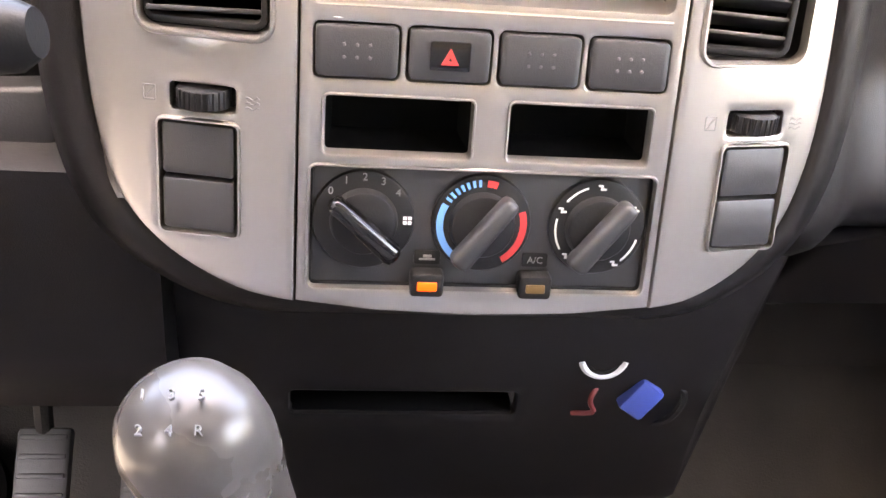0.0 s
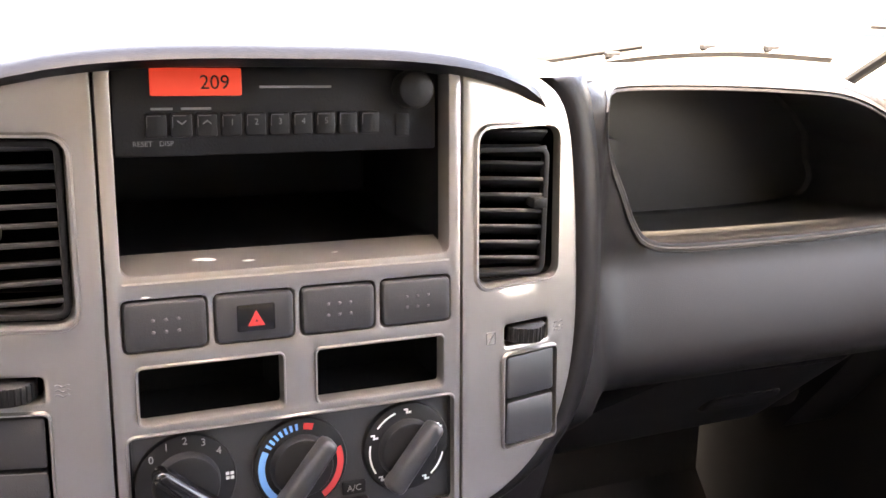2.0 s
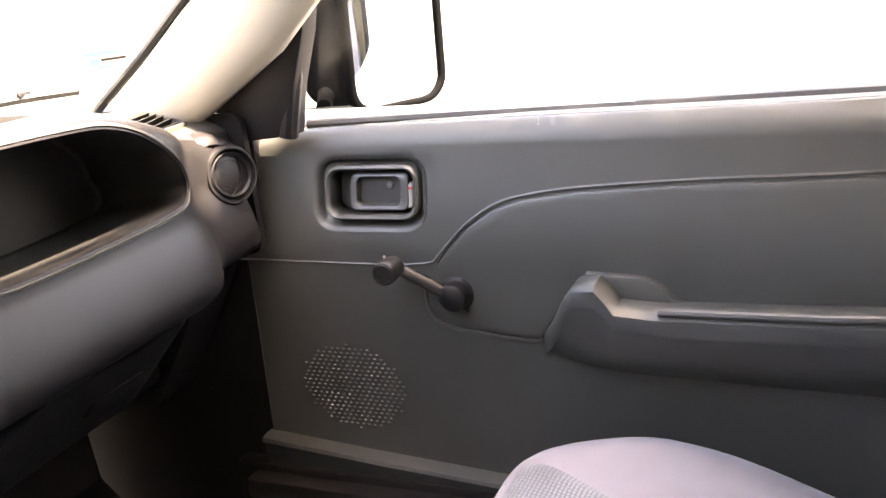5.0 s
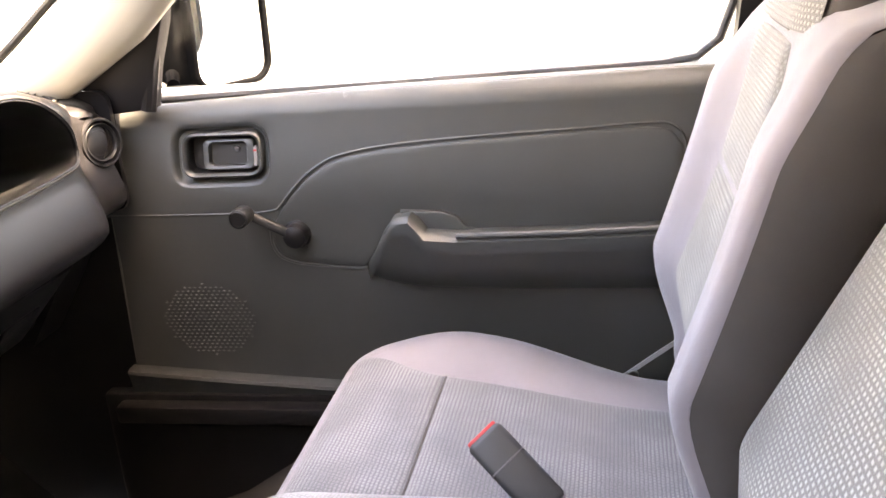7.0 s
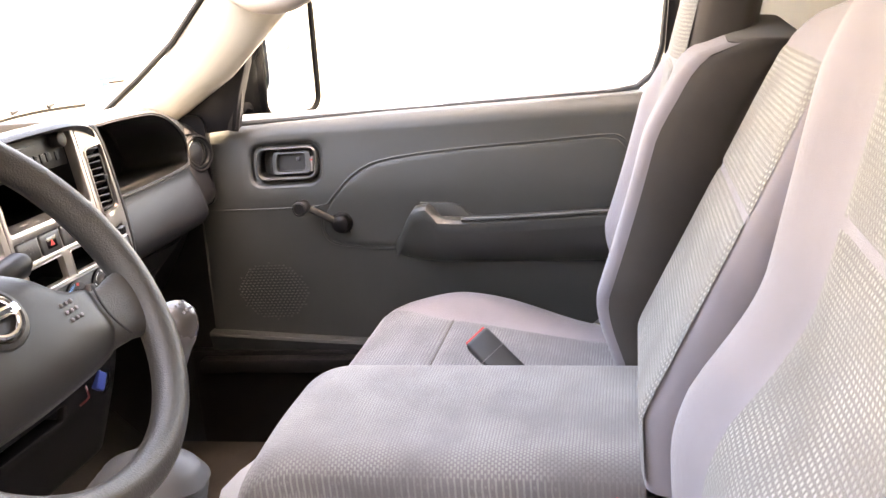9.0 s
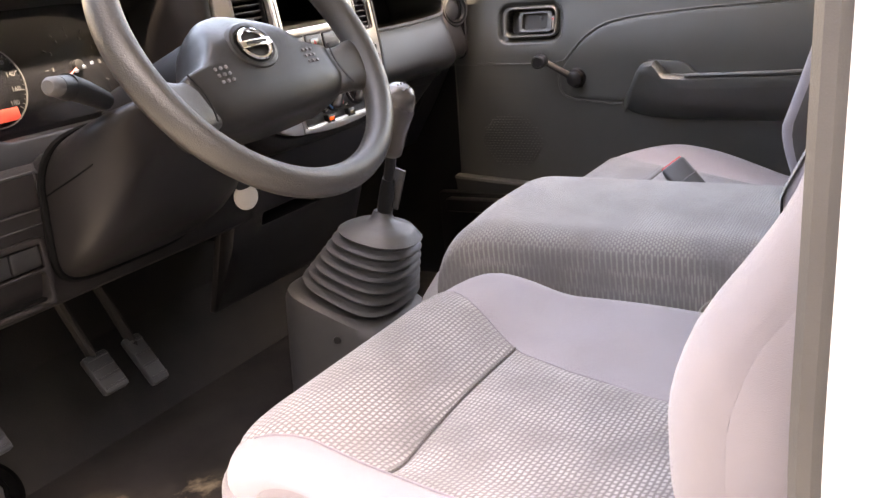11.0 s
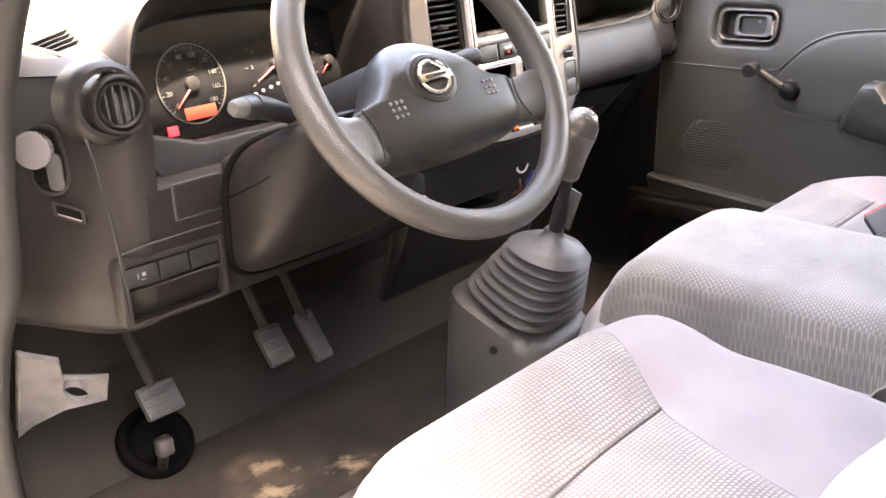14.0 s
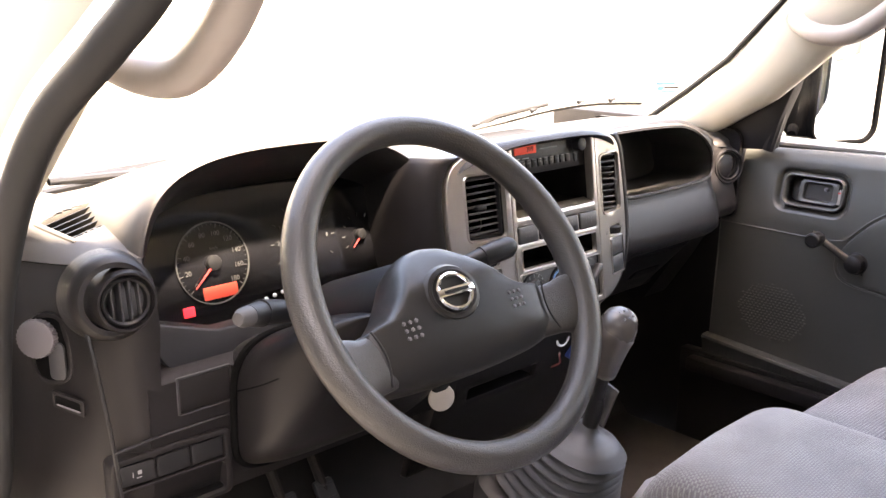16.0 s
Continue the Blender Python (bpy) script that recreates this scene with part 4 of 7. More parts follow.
def sur(p, g, d, lift=0.0):
    x, z = p
    q = Vector((x, z - 1.165))
    q = q * (1 + g / max(q.length, 0.03))
    sweep = on_stack(x, 1.16).y
    return Vector((q.x, TILT_K * (z - 1.16) + d + sweep - 0.010 * min(1.0, sweep / 0.014), min(q.y + 1.165, 1.282) + lift))


rings = [[sur(p, 0.0, 0.030) for p in ring], [sur(p, 0.001, 0.017) for p in ring], [sur(p, 0.006, 0.013) for p in ring], [sur(p, 0.016, 0.016) for p in ring], [sur(p, 0.026, 0.026) for p in ring], [sur(p, 0.036, 0.06) for p in ring], [sur(p, 0.042, 0.10) for p in ring], [sur(p, 0.044, 0.16, -0.01) for p in ring], [sur(p, 0.035, 0.34, -0.03) for p in ring]]
part("stack_surround", loft(rings, cap=False), M_dash, dash, sharp=60)
# hood over the radio
hood = []
for k, (d, up, thick) in enumerate(((-0.014, -0.004, 0), (-0.020, 0.0, 0), (-0.016, 0.004, 0), (0.0, 0.006, 0), (0.03, 0.003, 0), (0.07, -0.01, 0), (0.13, -0.036, 0), (0.28, -0.075, 0))):
    row = []
    for i in range(25):
        u = -1 + 2 * i / 24
        x = (0.165 if u > 0 else 0.186) * u
        z = 1.294 - 0.034 * abs(u) ** 3.2 - 0.020 * abs(u) ** 10 + up
        row.append(Vector((x, 0.02 + d + 0.012 * u * u + (0.034 * abs(u) ** 7 if d < 0.02 else 0.0), z)))
    hood.append(row)
under = [[Vector((p.x, p.y + 0.03, p.z - 0.004)) for p in hood[0]]]
b = loft([under[0]] + hood, closed=False, cap=False)
part("stack_hood", b, M_dash, dash, "curved hood over the radio", sharp=60)

# driver side: face panel with a well for the instruments
HOODX = -0.378


def hood_ring(y, sx, z_base, top, n=48, low=1.085):
    """The outline of the instrument hood at depth y: an arch over flat sides."""
    pts = []
    for i in range(n + 1):
        a = math.pi * i / n
        cx, sz = math.cos(a), math.sin(a)
        x = HOODX - sx * math.copysign(abs(cx) ** 0.667, cx)
        z = z_base + (top - z_base) * sz ** 0.667
        pts.append(Vector((x, y + (0.028 * smooth01(z, 1.22, 1.31) if y < 0.1 else 0.0), z)))
    return pts


rings = [hood_ring(0.150, 0.190, 1.13, 1.262), hood_ring(0.11, 0.198, 1.135, 1.285), hood_ring(0.066, 0.204, 1.142, 1.302), hood_ring(0.056, 0.208, 1.148, 1.311), hood_ring(0.052, 0.211, 1.15, 1.316)]
part("instrument_well", loft([r + [Vector((HOODX + 0.20, r[0].y, 1.08)), Vector((HOODX - 0.20, r[0].y, 1.08))] for r in rings], cap=False), M_dash, dash, "dark arched instrument well", sharp=60)
rings = [hood_ring(0.052, 0.211, 1.15, 1.316), hood_ring(0.054, 0.214, 1.152, 1.3185), hood_ring(0.068, 0.218, 1.156, 1.3200), hood_ring(0.12, 0.222, 1.165, 1.315), hood_ring(0.20, 0.228, 1.17, 1.297), hood_ring(0.32, 0.240, 1.17, 1.258), hood_ring(0.46, 0.252, 1.16, 1.215)]
part("instrument_hood", loft(rings, closed=False, cap=False), M_dash_sunlit, dash, "arched instrument hood, coloured pale as if sunlit", sharp=60)
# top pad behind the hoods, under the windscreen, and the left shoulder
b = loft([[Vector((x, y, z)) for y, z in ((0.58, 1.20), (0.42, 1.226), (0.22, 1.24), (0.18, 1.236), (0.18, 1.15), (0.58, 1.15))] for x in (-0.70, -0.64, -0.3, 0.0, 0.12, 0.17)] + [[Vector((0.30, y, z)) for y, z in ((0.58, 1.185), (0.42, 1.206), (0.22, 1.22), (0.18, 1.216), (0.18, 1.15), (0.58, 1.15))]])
part("top_pad", b, M_dash_sunlit, dash, "top pad, coloured pale grey as if sunlit")


def left_section(x):
    e = smooth01(-x, 0.60, 0.70)
    y0 = 0.022 + 0.145 * e ** 1.5
    zt = 1.247 - 0.008 * e
    return [Vector((x, y, z)) for y, z in ((0.45, zt - 0.005), (0.20, zt + 0.016), (y0 + 0.075, zt - 0.008), (y0 + 0.03, zt - 0.022), (y0 + 0.004, zt - 0.042), (y0 - 0.003, 1.165), (y0 + 0.004, 1.12), (y0 + 0.008, 1.06), (y0 + 0.01, 0.99), (y0 + 0.022, 0.945), (y0 + 0.06, 0.925), (0.45, 0.93))]


b = loft([left_section(x)[3:] for x in (-0.705, -0.69, -0.675, -0.66, -0.645, -0.63, -0.61, -0.585)], closed=False, cap=False)
part("left_shoulder", b, M_dash, dash, sharp=50)
GRL = ((-0.640, 0.166), (-0.554, 0.197), (-0.554, 0.139), (-0.625, 0.113))


def shoulder_z(x, y):
    sec = left_section(x)[:4][::-1]
    return float(np.interp(y, [p.y for p in sec], [p.z for p in sec]))


def shoulder_at(u, v):
    x = -0.704 + 0.124 * u
    y = left_section(x)[3].y * (1 - v) + 0.45 * v
    return Vector((x, y, shoulder_z(x, y) + 0.0012))


b = surf(lambda u, v: shoulder_at(u, v ** 1.6), 62, 90)
grl_in = list(GRL)[::-1]
bmesh.ops.delete(b, geom=[f for f in b.faces if inside(f.calc_center_median().to_2d(), grl_in)], context="FACES")
part("shoulder_top", b, M_dash_sunlit, dash, "top of the dash's end, coloured pale as if sunlit", sharp=50)
b = loft([[Vector((x, y, z)) for y, z in ((0.30, 1.105), (0.045, 1.103), (0.028, 1.096), (0.029, 1.05), (0.032, 0.99), (0.045, 0.945), (0.09, 0.925), (0.30, 0.93))] for x in (-0.60, -0.45, -0.3, -0.16)])
part("driver_lower_panel", b, M_dash, dash, sharp=50)
# round end vents
for vx, vy, vz, ax in ((-0.618, 0.018, 1.196, (-0.10, -1, 0.10)), (0.668, 0.142, 1.158, (-0.33, -0.92, 0.10))):
    v = thing("round_vent", (vx, vy, vz - 0.04), "round black swivelling air vent at the dash's end", "air vent", "round vents")
    ax = Vector(ax).normalized()
    c = Vector((vx, vy, vz))
    sc = 0.72 if vx < 0 else 0.83
    sized = lambda prof: [(r * sc, h) for r, h in prof]
    if vx < 0:
        part("collar", lathe(c + Vector((-0.008, 0.004, 0.003)), ax, [(0.046, -0.035), (0.0430, -0.012), (0.0405, -0.004), (0.036, 0.0005), (0.031, 0.001), (0.029, -0.012)], 48, cap=False), M_dash, v, "broad rounded collar")
    else:
        part("collar", lathe(c + Vector((-0.016, 0.006, 0.006)), ax, [(0.052, -0.045), (0.0490, -0.020), (0.0445, -0.008), (0.039, -0.002), (0.033, 0.0), (0.030, -0.012)], 48, cap=False), M_dash, v, "broad rounded collar")
    part("bezel", lathe(c, ax, sized([(0.0475, -0.03), (0.0445, -0.008), (0.0428, 0.001), (0.0400, 0.006), (0.0370, 0.006), (0.0348, 0.001), (0.0335, -0.02)]), 48, cap=False), M_dash, v)
    part("ring", lathe(c, ax, sized([(0.0335, -0.012), (0.0335, 0.002), (0.031, 0.0045), (0.028, 0.002), (0.0275, -0.014)]), 40, cap=False), M_black, v)
    part("duct", disc(c - ax * 0.022, ax, 0.033 * sc, 0.004, 32), M_pit, v)
    right = ax.cross(Vector((0, 0, 1))).normalized() * -1
    up = ax.cross(right) * -1
    if vx > 0:
        part("shutter", lathe(c - ax * 0.003, ax, sized([(0.0278, -0.006), (0.0278, 0.0), (0.021, 0.0012), (0.0205, 0.0002), (0.012, 0.0012), (0.001, 0.0014)]), 40), M_dash, v, "closed round shutter")
    for i in range(4 if vx < 0 else 0):
        o = -0.0128 + 0.0085 * i
        h = math.sqrt(max(0.0, 0.0205 ** 2 - o * o))
        m4 = frame_pose(c - ax * 0.007 + right * o, right, up)
        b = rbox(0, 0, 0, 0.0022, 2 * h, 0.016, 0.0008, 1)
        for v_ in b.verts:
            v_.co.x += 0.005 * (1 - (v_.co.y / max(h, 1e-3)) ** 2) * (1 if o > 0 else -1) * 0.8
        part("slat", moved(b, m4), M_button, v)
# defroster grilles at both ends of the top
def demister(corners, surface, loc):
    """A slatted outlet let into the dash top; corners run from the outer far one round to the outer near one."""
    g = thing("defroster_grille", loc, "small black slatted demister grille on the dash top", "air vent", "demister grilles")
    loop = list(corners)
    loop = loop if sum((q[0] - p[0]) * (q[1] + p[1]) for p, q in zip(loop, loop[1:] + loop[:1])) < 0 else loop[::-1]
    at = lambda x, y, d: Vector((x, y, surface(x, y) + 0.0028 - d))
    part("grille_frame", sheet(grow(loop, 0.004), [grow(loop, -0.001)], 0.007, at, 0.0012), M_dash_sunlit, g)
    well = grow(loop, 0.0005)
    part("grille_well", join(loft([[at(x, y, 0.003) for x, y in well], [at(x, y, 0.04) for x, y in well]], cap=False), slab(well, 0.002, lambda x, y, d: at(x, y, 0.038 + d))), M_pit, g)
    for i in range(5):
        k = (i + 0.6) / 5.2
        ends = [Vector(corners[0]).lerp(Vector(corners[3]), k), Vector(corners[1]).lerp(Vector(corners[2]), k)]
        lo = [Vector((*p, surface(*p) - 0.001)) for p in ends]
        part("slat", loft([[p + Vector((0, -0.0012, 0.002)), p + Vector((0, 0.0012, 0.002)), p + Vector((0, 0.007, -0.012)), p + Vector((0, 0.005, -0.012))] for p in lo]), M_black, g)


demister(GRL, shoulder_z, (-0.592, 0.155, 1.248))
demister(GRR, top_z, (0.645, 0.218, 1.232))

# instruments
ic = thing("instrument_cluster", (HOODX, 0.14, 1.09), "dark instrument cluster with red needles and warning lights", "instrument cluster")


def on_ic(x, z, d=0.0):
    return Vector((x, 0.128 + 0.22 * (z - 1.17) + d, z))


IC_U = Vector((0, 0.22, 1)).normalized()
IC_N = Vector((0, -1, 0.22)).normalized()
part("dial_plate", slab(rr(-0.585, 1.095, -0.205, 1.262, 0.02), 0.004, lambda x, z, d: on_ic(x, z, d), 0.001), M_gloss, ic)
GX, GZ = -0.462, 1.182
rim = part("speedometer_ring", sheet([(GX + 0.047 * math.cos(a), GZ + 0.047 * math.sin(a)) for a in (2 * math.pi * i / 48 for i in range(48))], [[(GX + 0.0458 * math.cos(a), GZ + 0.0458 * math.sin(a)) for a in (2 * math.pi * i / 48 for i in range(48))]], 0.002, lambda x, z, d: on_ic(x, z, d - 0.003), 0.0004), M_print, ic)
for i in range(37):
    a = radians(-132 + 264 * i / 36)
    long_ = i % 4 == 0
    r1, r0 = 0.0448, (0.0400 if long_ else 0.0425)
    m4 = frame_pose(on_ic(GX + 0.5 * (r0 + r1) * math.sin(a), GZ + 0.5 * (r0 + r1) * math.cos(a), -0.0012), (1, 0, 0), IC_U) @ Matrix.Rotation(-a, 4, "Z")
    part("scale_tick", moved(rbox(0, 0, 0, 0.0009 if long_ else 0.0005, r1 - r0, 0.0003, 0, 1), m4), M_print, ic)
for i, n_ in enumerate(range(0, 200, 20)):
    a = radians(-132 + 264 * i / 9)
    lettering(str(n_), 0.0082, frame_pose(on_ic(GX + 0.0335 * math.sin(a), GZ + 0.0335 * math.cos(a), -0.0012), (1, 0, 0), IC_U), M_print, ic, "numeral")
lettering("km/h", 0.0055, frame_pose(on_ic(GX + 0.004, GZ + 0.016, -0.0012), (1, 0, 0), IC_U), M_print, ic, "unit_mark")
a = radians(-132)
part("needle", tube([on_ic(GX, GZ, -0.005), on_ic(GX + 0.037 * math.sin(a), GZ + 0.037 * math.cos(a), -0.004)], [0.0016, 0.0007], 6), M_red, ic, "red needle at zero")
part("needle_hub", disc(on_ic(GX, GZ, -0.001), IC_N, 0.009, 0.006, 24), M_black, ic)
part("odometer", slab(rr(GX - 0.018, 1.141, GX + 0.026, 1.1555, 0.001), 0.001, lambda x, z, d: on_ic(x, z, d - 0.0015), 0.0003), M_lcd2, ic, "dim red odometer display")
part("warning_lamp", slab(rr(-0.5085, 1.1275, -0.4945, 1.1385, 0.001), 0.001, lambda x, z, d: on_ic(x, z, d - 0.0015), 0.0003), M_redlit, ic, "lit red warning lamp")
for gx, gz, gr in ((-0.335, 1.188, 0.045), (-0.248, 1.180, 0.026)):
    for i in range(9):
        a = radians(-120 + 240 * i / 8)
        m4 = frame_pose(on_ic(gx + gr * math.sin(a), gz + gr * math.cos(a), -0.0012), (1, 0, 0), IC_U) @ Matrix.Rotation(-a, 4, "Z")
        part("scale_tick", moved(rbox(0, 0, 0, 0.001, 0.005, 0.0003, 0, 1), m4), M_print, ic)
    a = radians(-118 if gr > 0.04 else -135)
    part("needle", tube([on_ic(gx, gz, -0.005), on_ic(gx + 0.8 * gr * math.sin(a), gz + 0.8 * gr * math.cos(a), -0.004)], [0.0014, 0.0006], 6), M_red, ic)
    part("needle_hub", disc(on_ic(gx, gz, -0.001), IC_N, 0.007, 0.006, 20), M_black, ic)
for i, ch in enumerate("12345678"):
    a = radians(-120 + 240 * i / 8)
    lettering(ch, 0.007, frame_pose(on_ic(-0.335 + 0.036 * math.sin(a), 1.188 + 0.036 * math.cos(a), -0.0012), (1, 0, 0), IC_U), M_print, ic, "numeral")

part("panel_seam", tube(curve_pts([(-0.655, 0.045, 1.205), (-0.652, 0.028, 1.15), (-0.647, 0.022, 1.09), (-0.640, 0.026, 1.03), (-0.636, 0.03, 0.96)], 5), 0.0022, 6), M_black, dash)
part("panel_seam", tube([(-0.642, 0.024, 1.040), (-0.60, 0.028, 1.041), (-0.505, 0.0285, 1.041)], 0.0018, 6), M_black, dash)
fas = [(p.x, p.y) for p in curve_pts([(-0.580, 1.152, 0), (-0.574, 1.122, 0), (-0.562, 1.101, 0), (-0.542, 1.093, 0), (-0.49, 1.090, 0), (-0.43, 1.089, 0), (-0.33, 1.089, 0), (-0.27, 1.090, 0), (-0.228, 1.095, 0), (-0.207, 1.108, 0), (-0.199, 1.130, 0)], 5)] + [(-0.24, 1.128), (-0.43, 1.128), (-0.50, 1.128)]
part("fascia_panel", slab(fas, 0.02, lambda x, z, d: Vector((x, 0.044 + 0.40 * max(0, z - 1.09) + d, z)), 0.003), M_fascia, dash, "smooth blue-grey instrument fascia")
# switch row and blank covers low on the driver's side
part("blank_cover", slab(rr(-0.5665, 1.0595, -0.5075, 1.0965, 0.0015), 0.004, lambda x, z, d: Vector((x, 0.0262 + d, z)), 0.0012), M_dash, dash, "blank square cover")
# lighter grey line paints the highlight on the blank cover's edges
part("cover_highlight", sheet(rr(-0.569, 1.057, -0.505, 1.099, 0.002), [rr(-0.5672, 1.0588, -0.5068, 1.0972, 0.0015)], 0.003, lambda x, z, d: Vector((x, 0.0262 + d, z)), 0.0005), M_button, dash)
sp = thing("switch_panel", (-0.58, 0.03, 0.992), "black switch row over an open coin tray", "switch panel")
part("tray_frame", sheet(rr(-0.645, 0.952, -0.512, 1.029, 0.008), [rr(-0.637, 0.995, -0.52, 1.022, 0.003), rr(-0.637, 0.957, -0.52, 0.991, 0.006)], 0.02, lambda x, z, d: Vector((x, 0.024 + d + 0.1 * max(0, -x - 0.60), z)), 0.002), M_dash, sp)
part("coin_tray", join(slab(rr(-0.637, 0.957, -0.52, 0.991, 0.006), 0.002, lambda x, z, d: Vector((x, 0.085 + d, z))), rbox(-0.5785, 0.06, 0.9585, 0.117, 0.06, 0.003, 0.001)), M_pit, sp)
for i, x in enumerate((-0.6175, -0.5785, -0.5395)):
    part("rocker_switch", slab(rr(x - 0.0185, 0.9975, x + 0.0185, 1.0205, 0.003), 0.02, lambda x_, z, d: Vector((x_, 0.026 + d + 0.1 * max(0, -x_ - 0.60), z)), 0.0015), M_black, sp)
part("switch_mark", join(*[moved(rbox(0, 0, 0, sx, 0.001, sz, 0.0002, 1), Matrix.Translation((-0.6175 + dx, 0.0265, 1.009 + dz))) for dx, dz, sx, sz in ((0.001, 0.002, 0.0042, 0.0042), (0.0, -0.0035, 0.0056, 0.0010), (-0.0062, 0.001, 0.0008, 0.006))]), M_dim, sp)

# end cap with a knob in its slot
kn = thing("rotary_adjuster", (-0.672, 0.10, 1.12), "pale ribbed round knob in a dark slot at the dash's end", "knob")
KA = Vector((-0.75, -0.66, 0.08)).normalized()
part("knob", disc(Vector((-0.656, 0.121, 1.148)) + KA * 0.010, KA, 0.0195, 0.022, 40), M_base, kn)
for i in range(28):
    a = 2 * math.pi * i / 28
    u = KA.orthogonal().normalized()
    w_ = KA.cross(u)
    c = Vector((-0.656, 0.121, 1.148)) + KA * 0.022 + 0.0195 * (math.cos(a) * u + math.sin(a) * w_)
    part("rib", tube([c - KA * 0.01, c + KA * 0.009], 0.0009, 5), M_base, kn)
sr, su = Vector((0.66, -0.75, 0)).normalized(), Vector((0, 0, 1))
cpos = Vector((-0.656, 0.104, 1.126)) + KA * 0.011
part("slot", slab(rr(-0.020, -0.024, 0.016, 0.045, 0.017), 0.004, lambda x, z, d: cpos + sr * x + su * z - KA * d, 0.001), M_pit, kn)
part("slide", slab(rr(-0.004, -0.022, 0.013, 0.018, 0.006), 0.003, lambda x, z, d: cpos + sr * x + su * z - KA * (d - 0.0035), 0.001), M_button, kn, "grey slide behind the knob")
part("slot_rim", sheet(rr(-0.024, -0.028, 0.020, 0.049, 0.020), [rr(-0.0195, -0.0235, 0.0155, 0.0445, 0.0165)], 0.006, lambda x, z, d: cpos + sr * x + su * z - KA * (d - 0.002), 0.001), M_dash, kn)
c2 = Vector((-0.659, 0.084, 1.081))
lt = thing("end_latch", c2, "small steel-edged slot in the dash's end cap", "latch")
part("latch_frame", sheet(rr(-0.017, -0.009, 0.017, 0.009, 0.003), [rr(-0.013, -0.0055, 0.013, 0.0055, 0.002)], 0.004, lambda x, z, d: c2 + sr * x + Vector((0, 0, z - 0.35 * x)) - KA * (d - 0.003), 0.0008), M_dash, lt)
part("steel_edge", tube([c2 + sr * x + Vector((0, 0, -0.0055 - 0.35 * x)) + KA * 0.0015 for x in (-0.012, 0.0, 0.012)], 0.0012, 6), M_base, lt)
part("latch_hole", slab(rr(-0.013, -0.0055, 0.013, 0.0055, 0.002), 0.001, lambda x, z, d: c2 + sr * x + Vector((0, 0, z - 0.35 * x)) - KA * (d - 0.0012), 0.0003), M_pit, lt)

# ---------- steering ----------
WC, WT = Vector((-0.379, -0.191, 1.2095)), radians(33.7)
WNv = Vector((0, -math.cos(WT), math.sin(WT)))
WM = frame_pose(WC, (1, 0, 0), Vector((0, math.sin(WT), math.cos(WT))))
wheel = thing("steering_wheel", WC, "dark grey two-spoke steering wheel with a wide centre pad", "steering wheel")
RIM = 0.168


def wl_(x, y, z=0.0):
    return WM @ Vector((x, y, z))


nn, kk = 96, 16
rings = []
for i in range(nn):
    a = 2 * math.pi * i / nn
    tr = 0.0152 + 0.0012 * max(0, math.cos(2 * a)) ** 2
    rings.append([wl_((RIM + tr * math.cos(q)) * math.cos(a), (RIM + tr * math.cos(q)) * math.sin(a), tr * 1.05 * math.sin(q)) for q in (2 * math.pi * j / kk for j in range(kk))])
rings.append(rings[0])
part("rim", loft(rings, cap=False), M_wheel, wheel, "thick grained rim", sharp=80)
# pad: a bell-shaped dome over a broad band that runs from spoke to spoke
PADX = -0.006
pad_half = [(0.0, 0.050), (0.022, 0.046), (0.040, 0.033), (0.055, 0.014), (0.070, -0.003), (0.088, -0.015), (0.108, -0.020), (0.116, -0.026), (0.117, -0.048), (0.111, -0.070), (0.096, -0.079), (0.060, -0.083), (0.0, -0.085)]
pad_loop = [(-x, y) for x, y in pad_half] + [(x, y) for x, y in reversed(pad_half[1:-1])]
pad_loop = [(p.x, p.y) for p in curve_pts([(x, y, 0) for x, y in pad_loop + pad_loop[:1]], 5)][:-1]


def pad_face(x, y):
    """Height of the pad's face over the wheel's plane: highest over the middle, dropping to the hub's back edge at the top."""
    return 0.008 - 0.10 * max(0.0, abs(x) - 0.03) ** 1.2 - 0.028 * smooth01(y, 0.0, 0.055) - 0.010 * smooth01(-y, 0.055, 0.085)


rings = []
for sc, h in ((0.93, -0.062), (0.985, -0.046), (1.0, -0.030), (1.0, -0.016), (0.985, -0.0075), (0.955, -0.003), (0.90, -0.0008), (0.75, 0.0), (0.5, 0.0), (0.22, 0.0), (0.02, 0.0)):
    rings.append([wl_(PADX + x * sc, -0.018 + (y + 0.018) * sc, (pad_face(x * sc, -0.018 + (y + 0.018) * sc) if h > -0.02 else 0.0) + h) for x, y in pad_loop])
part("pad", loft(rings), M_pad, wheel, "domed centre pad", sharp=60)
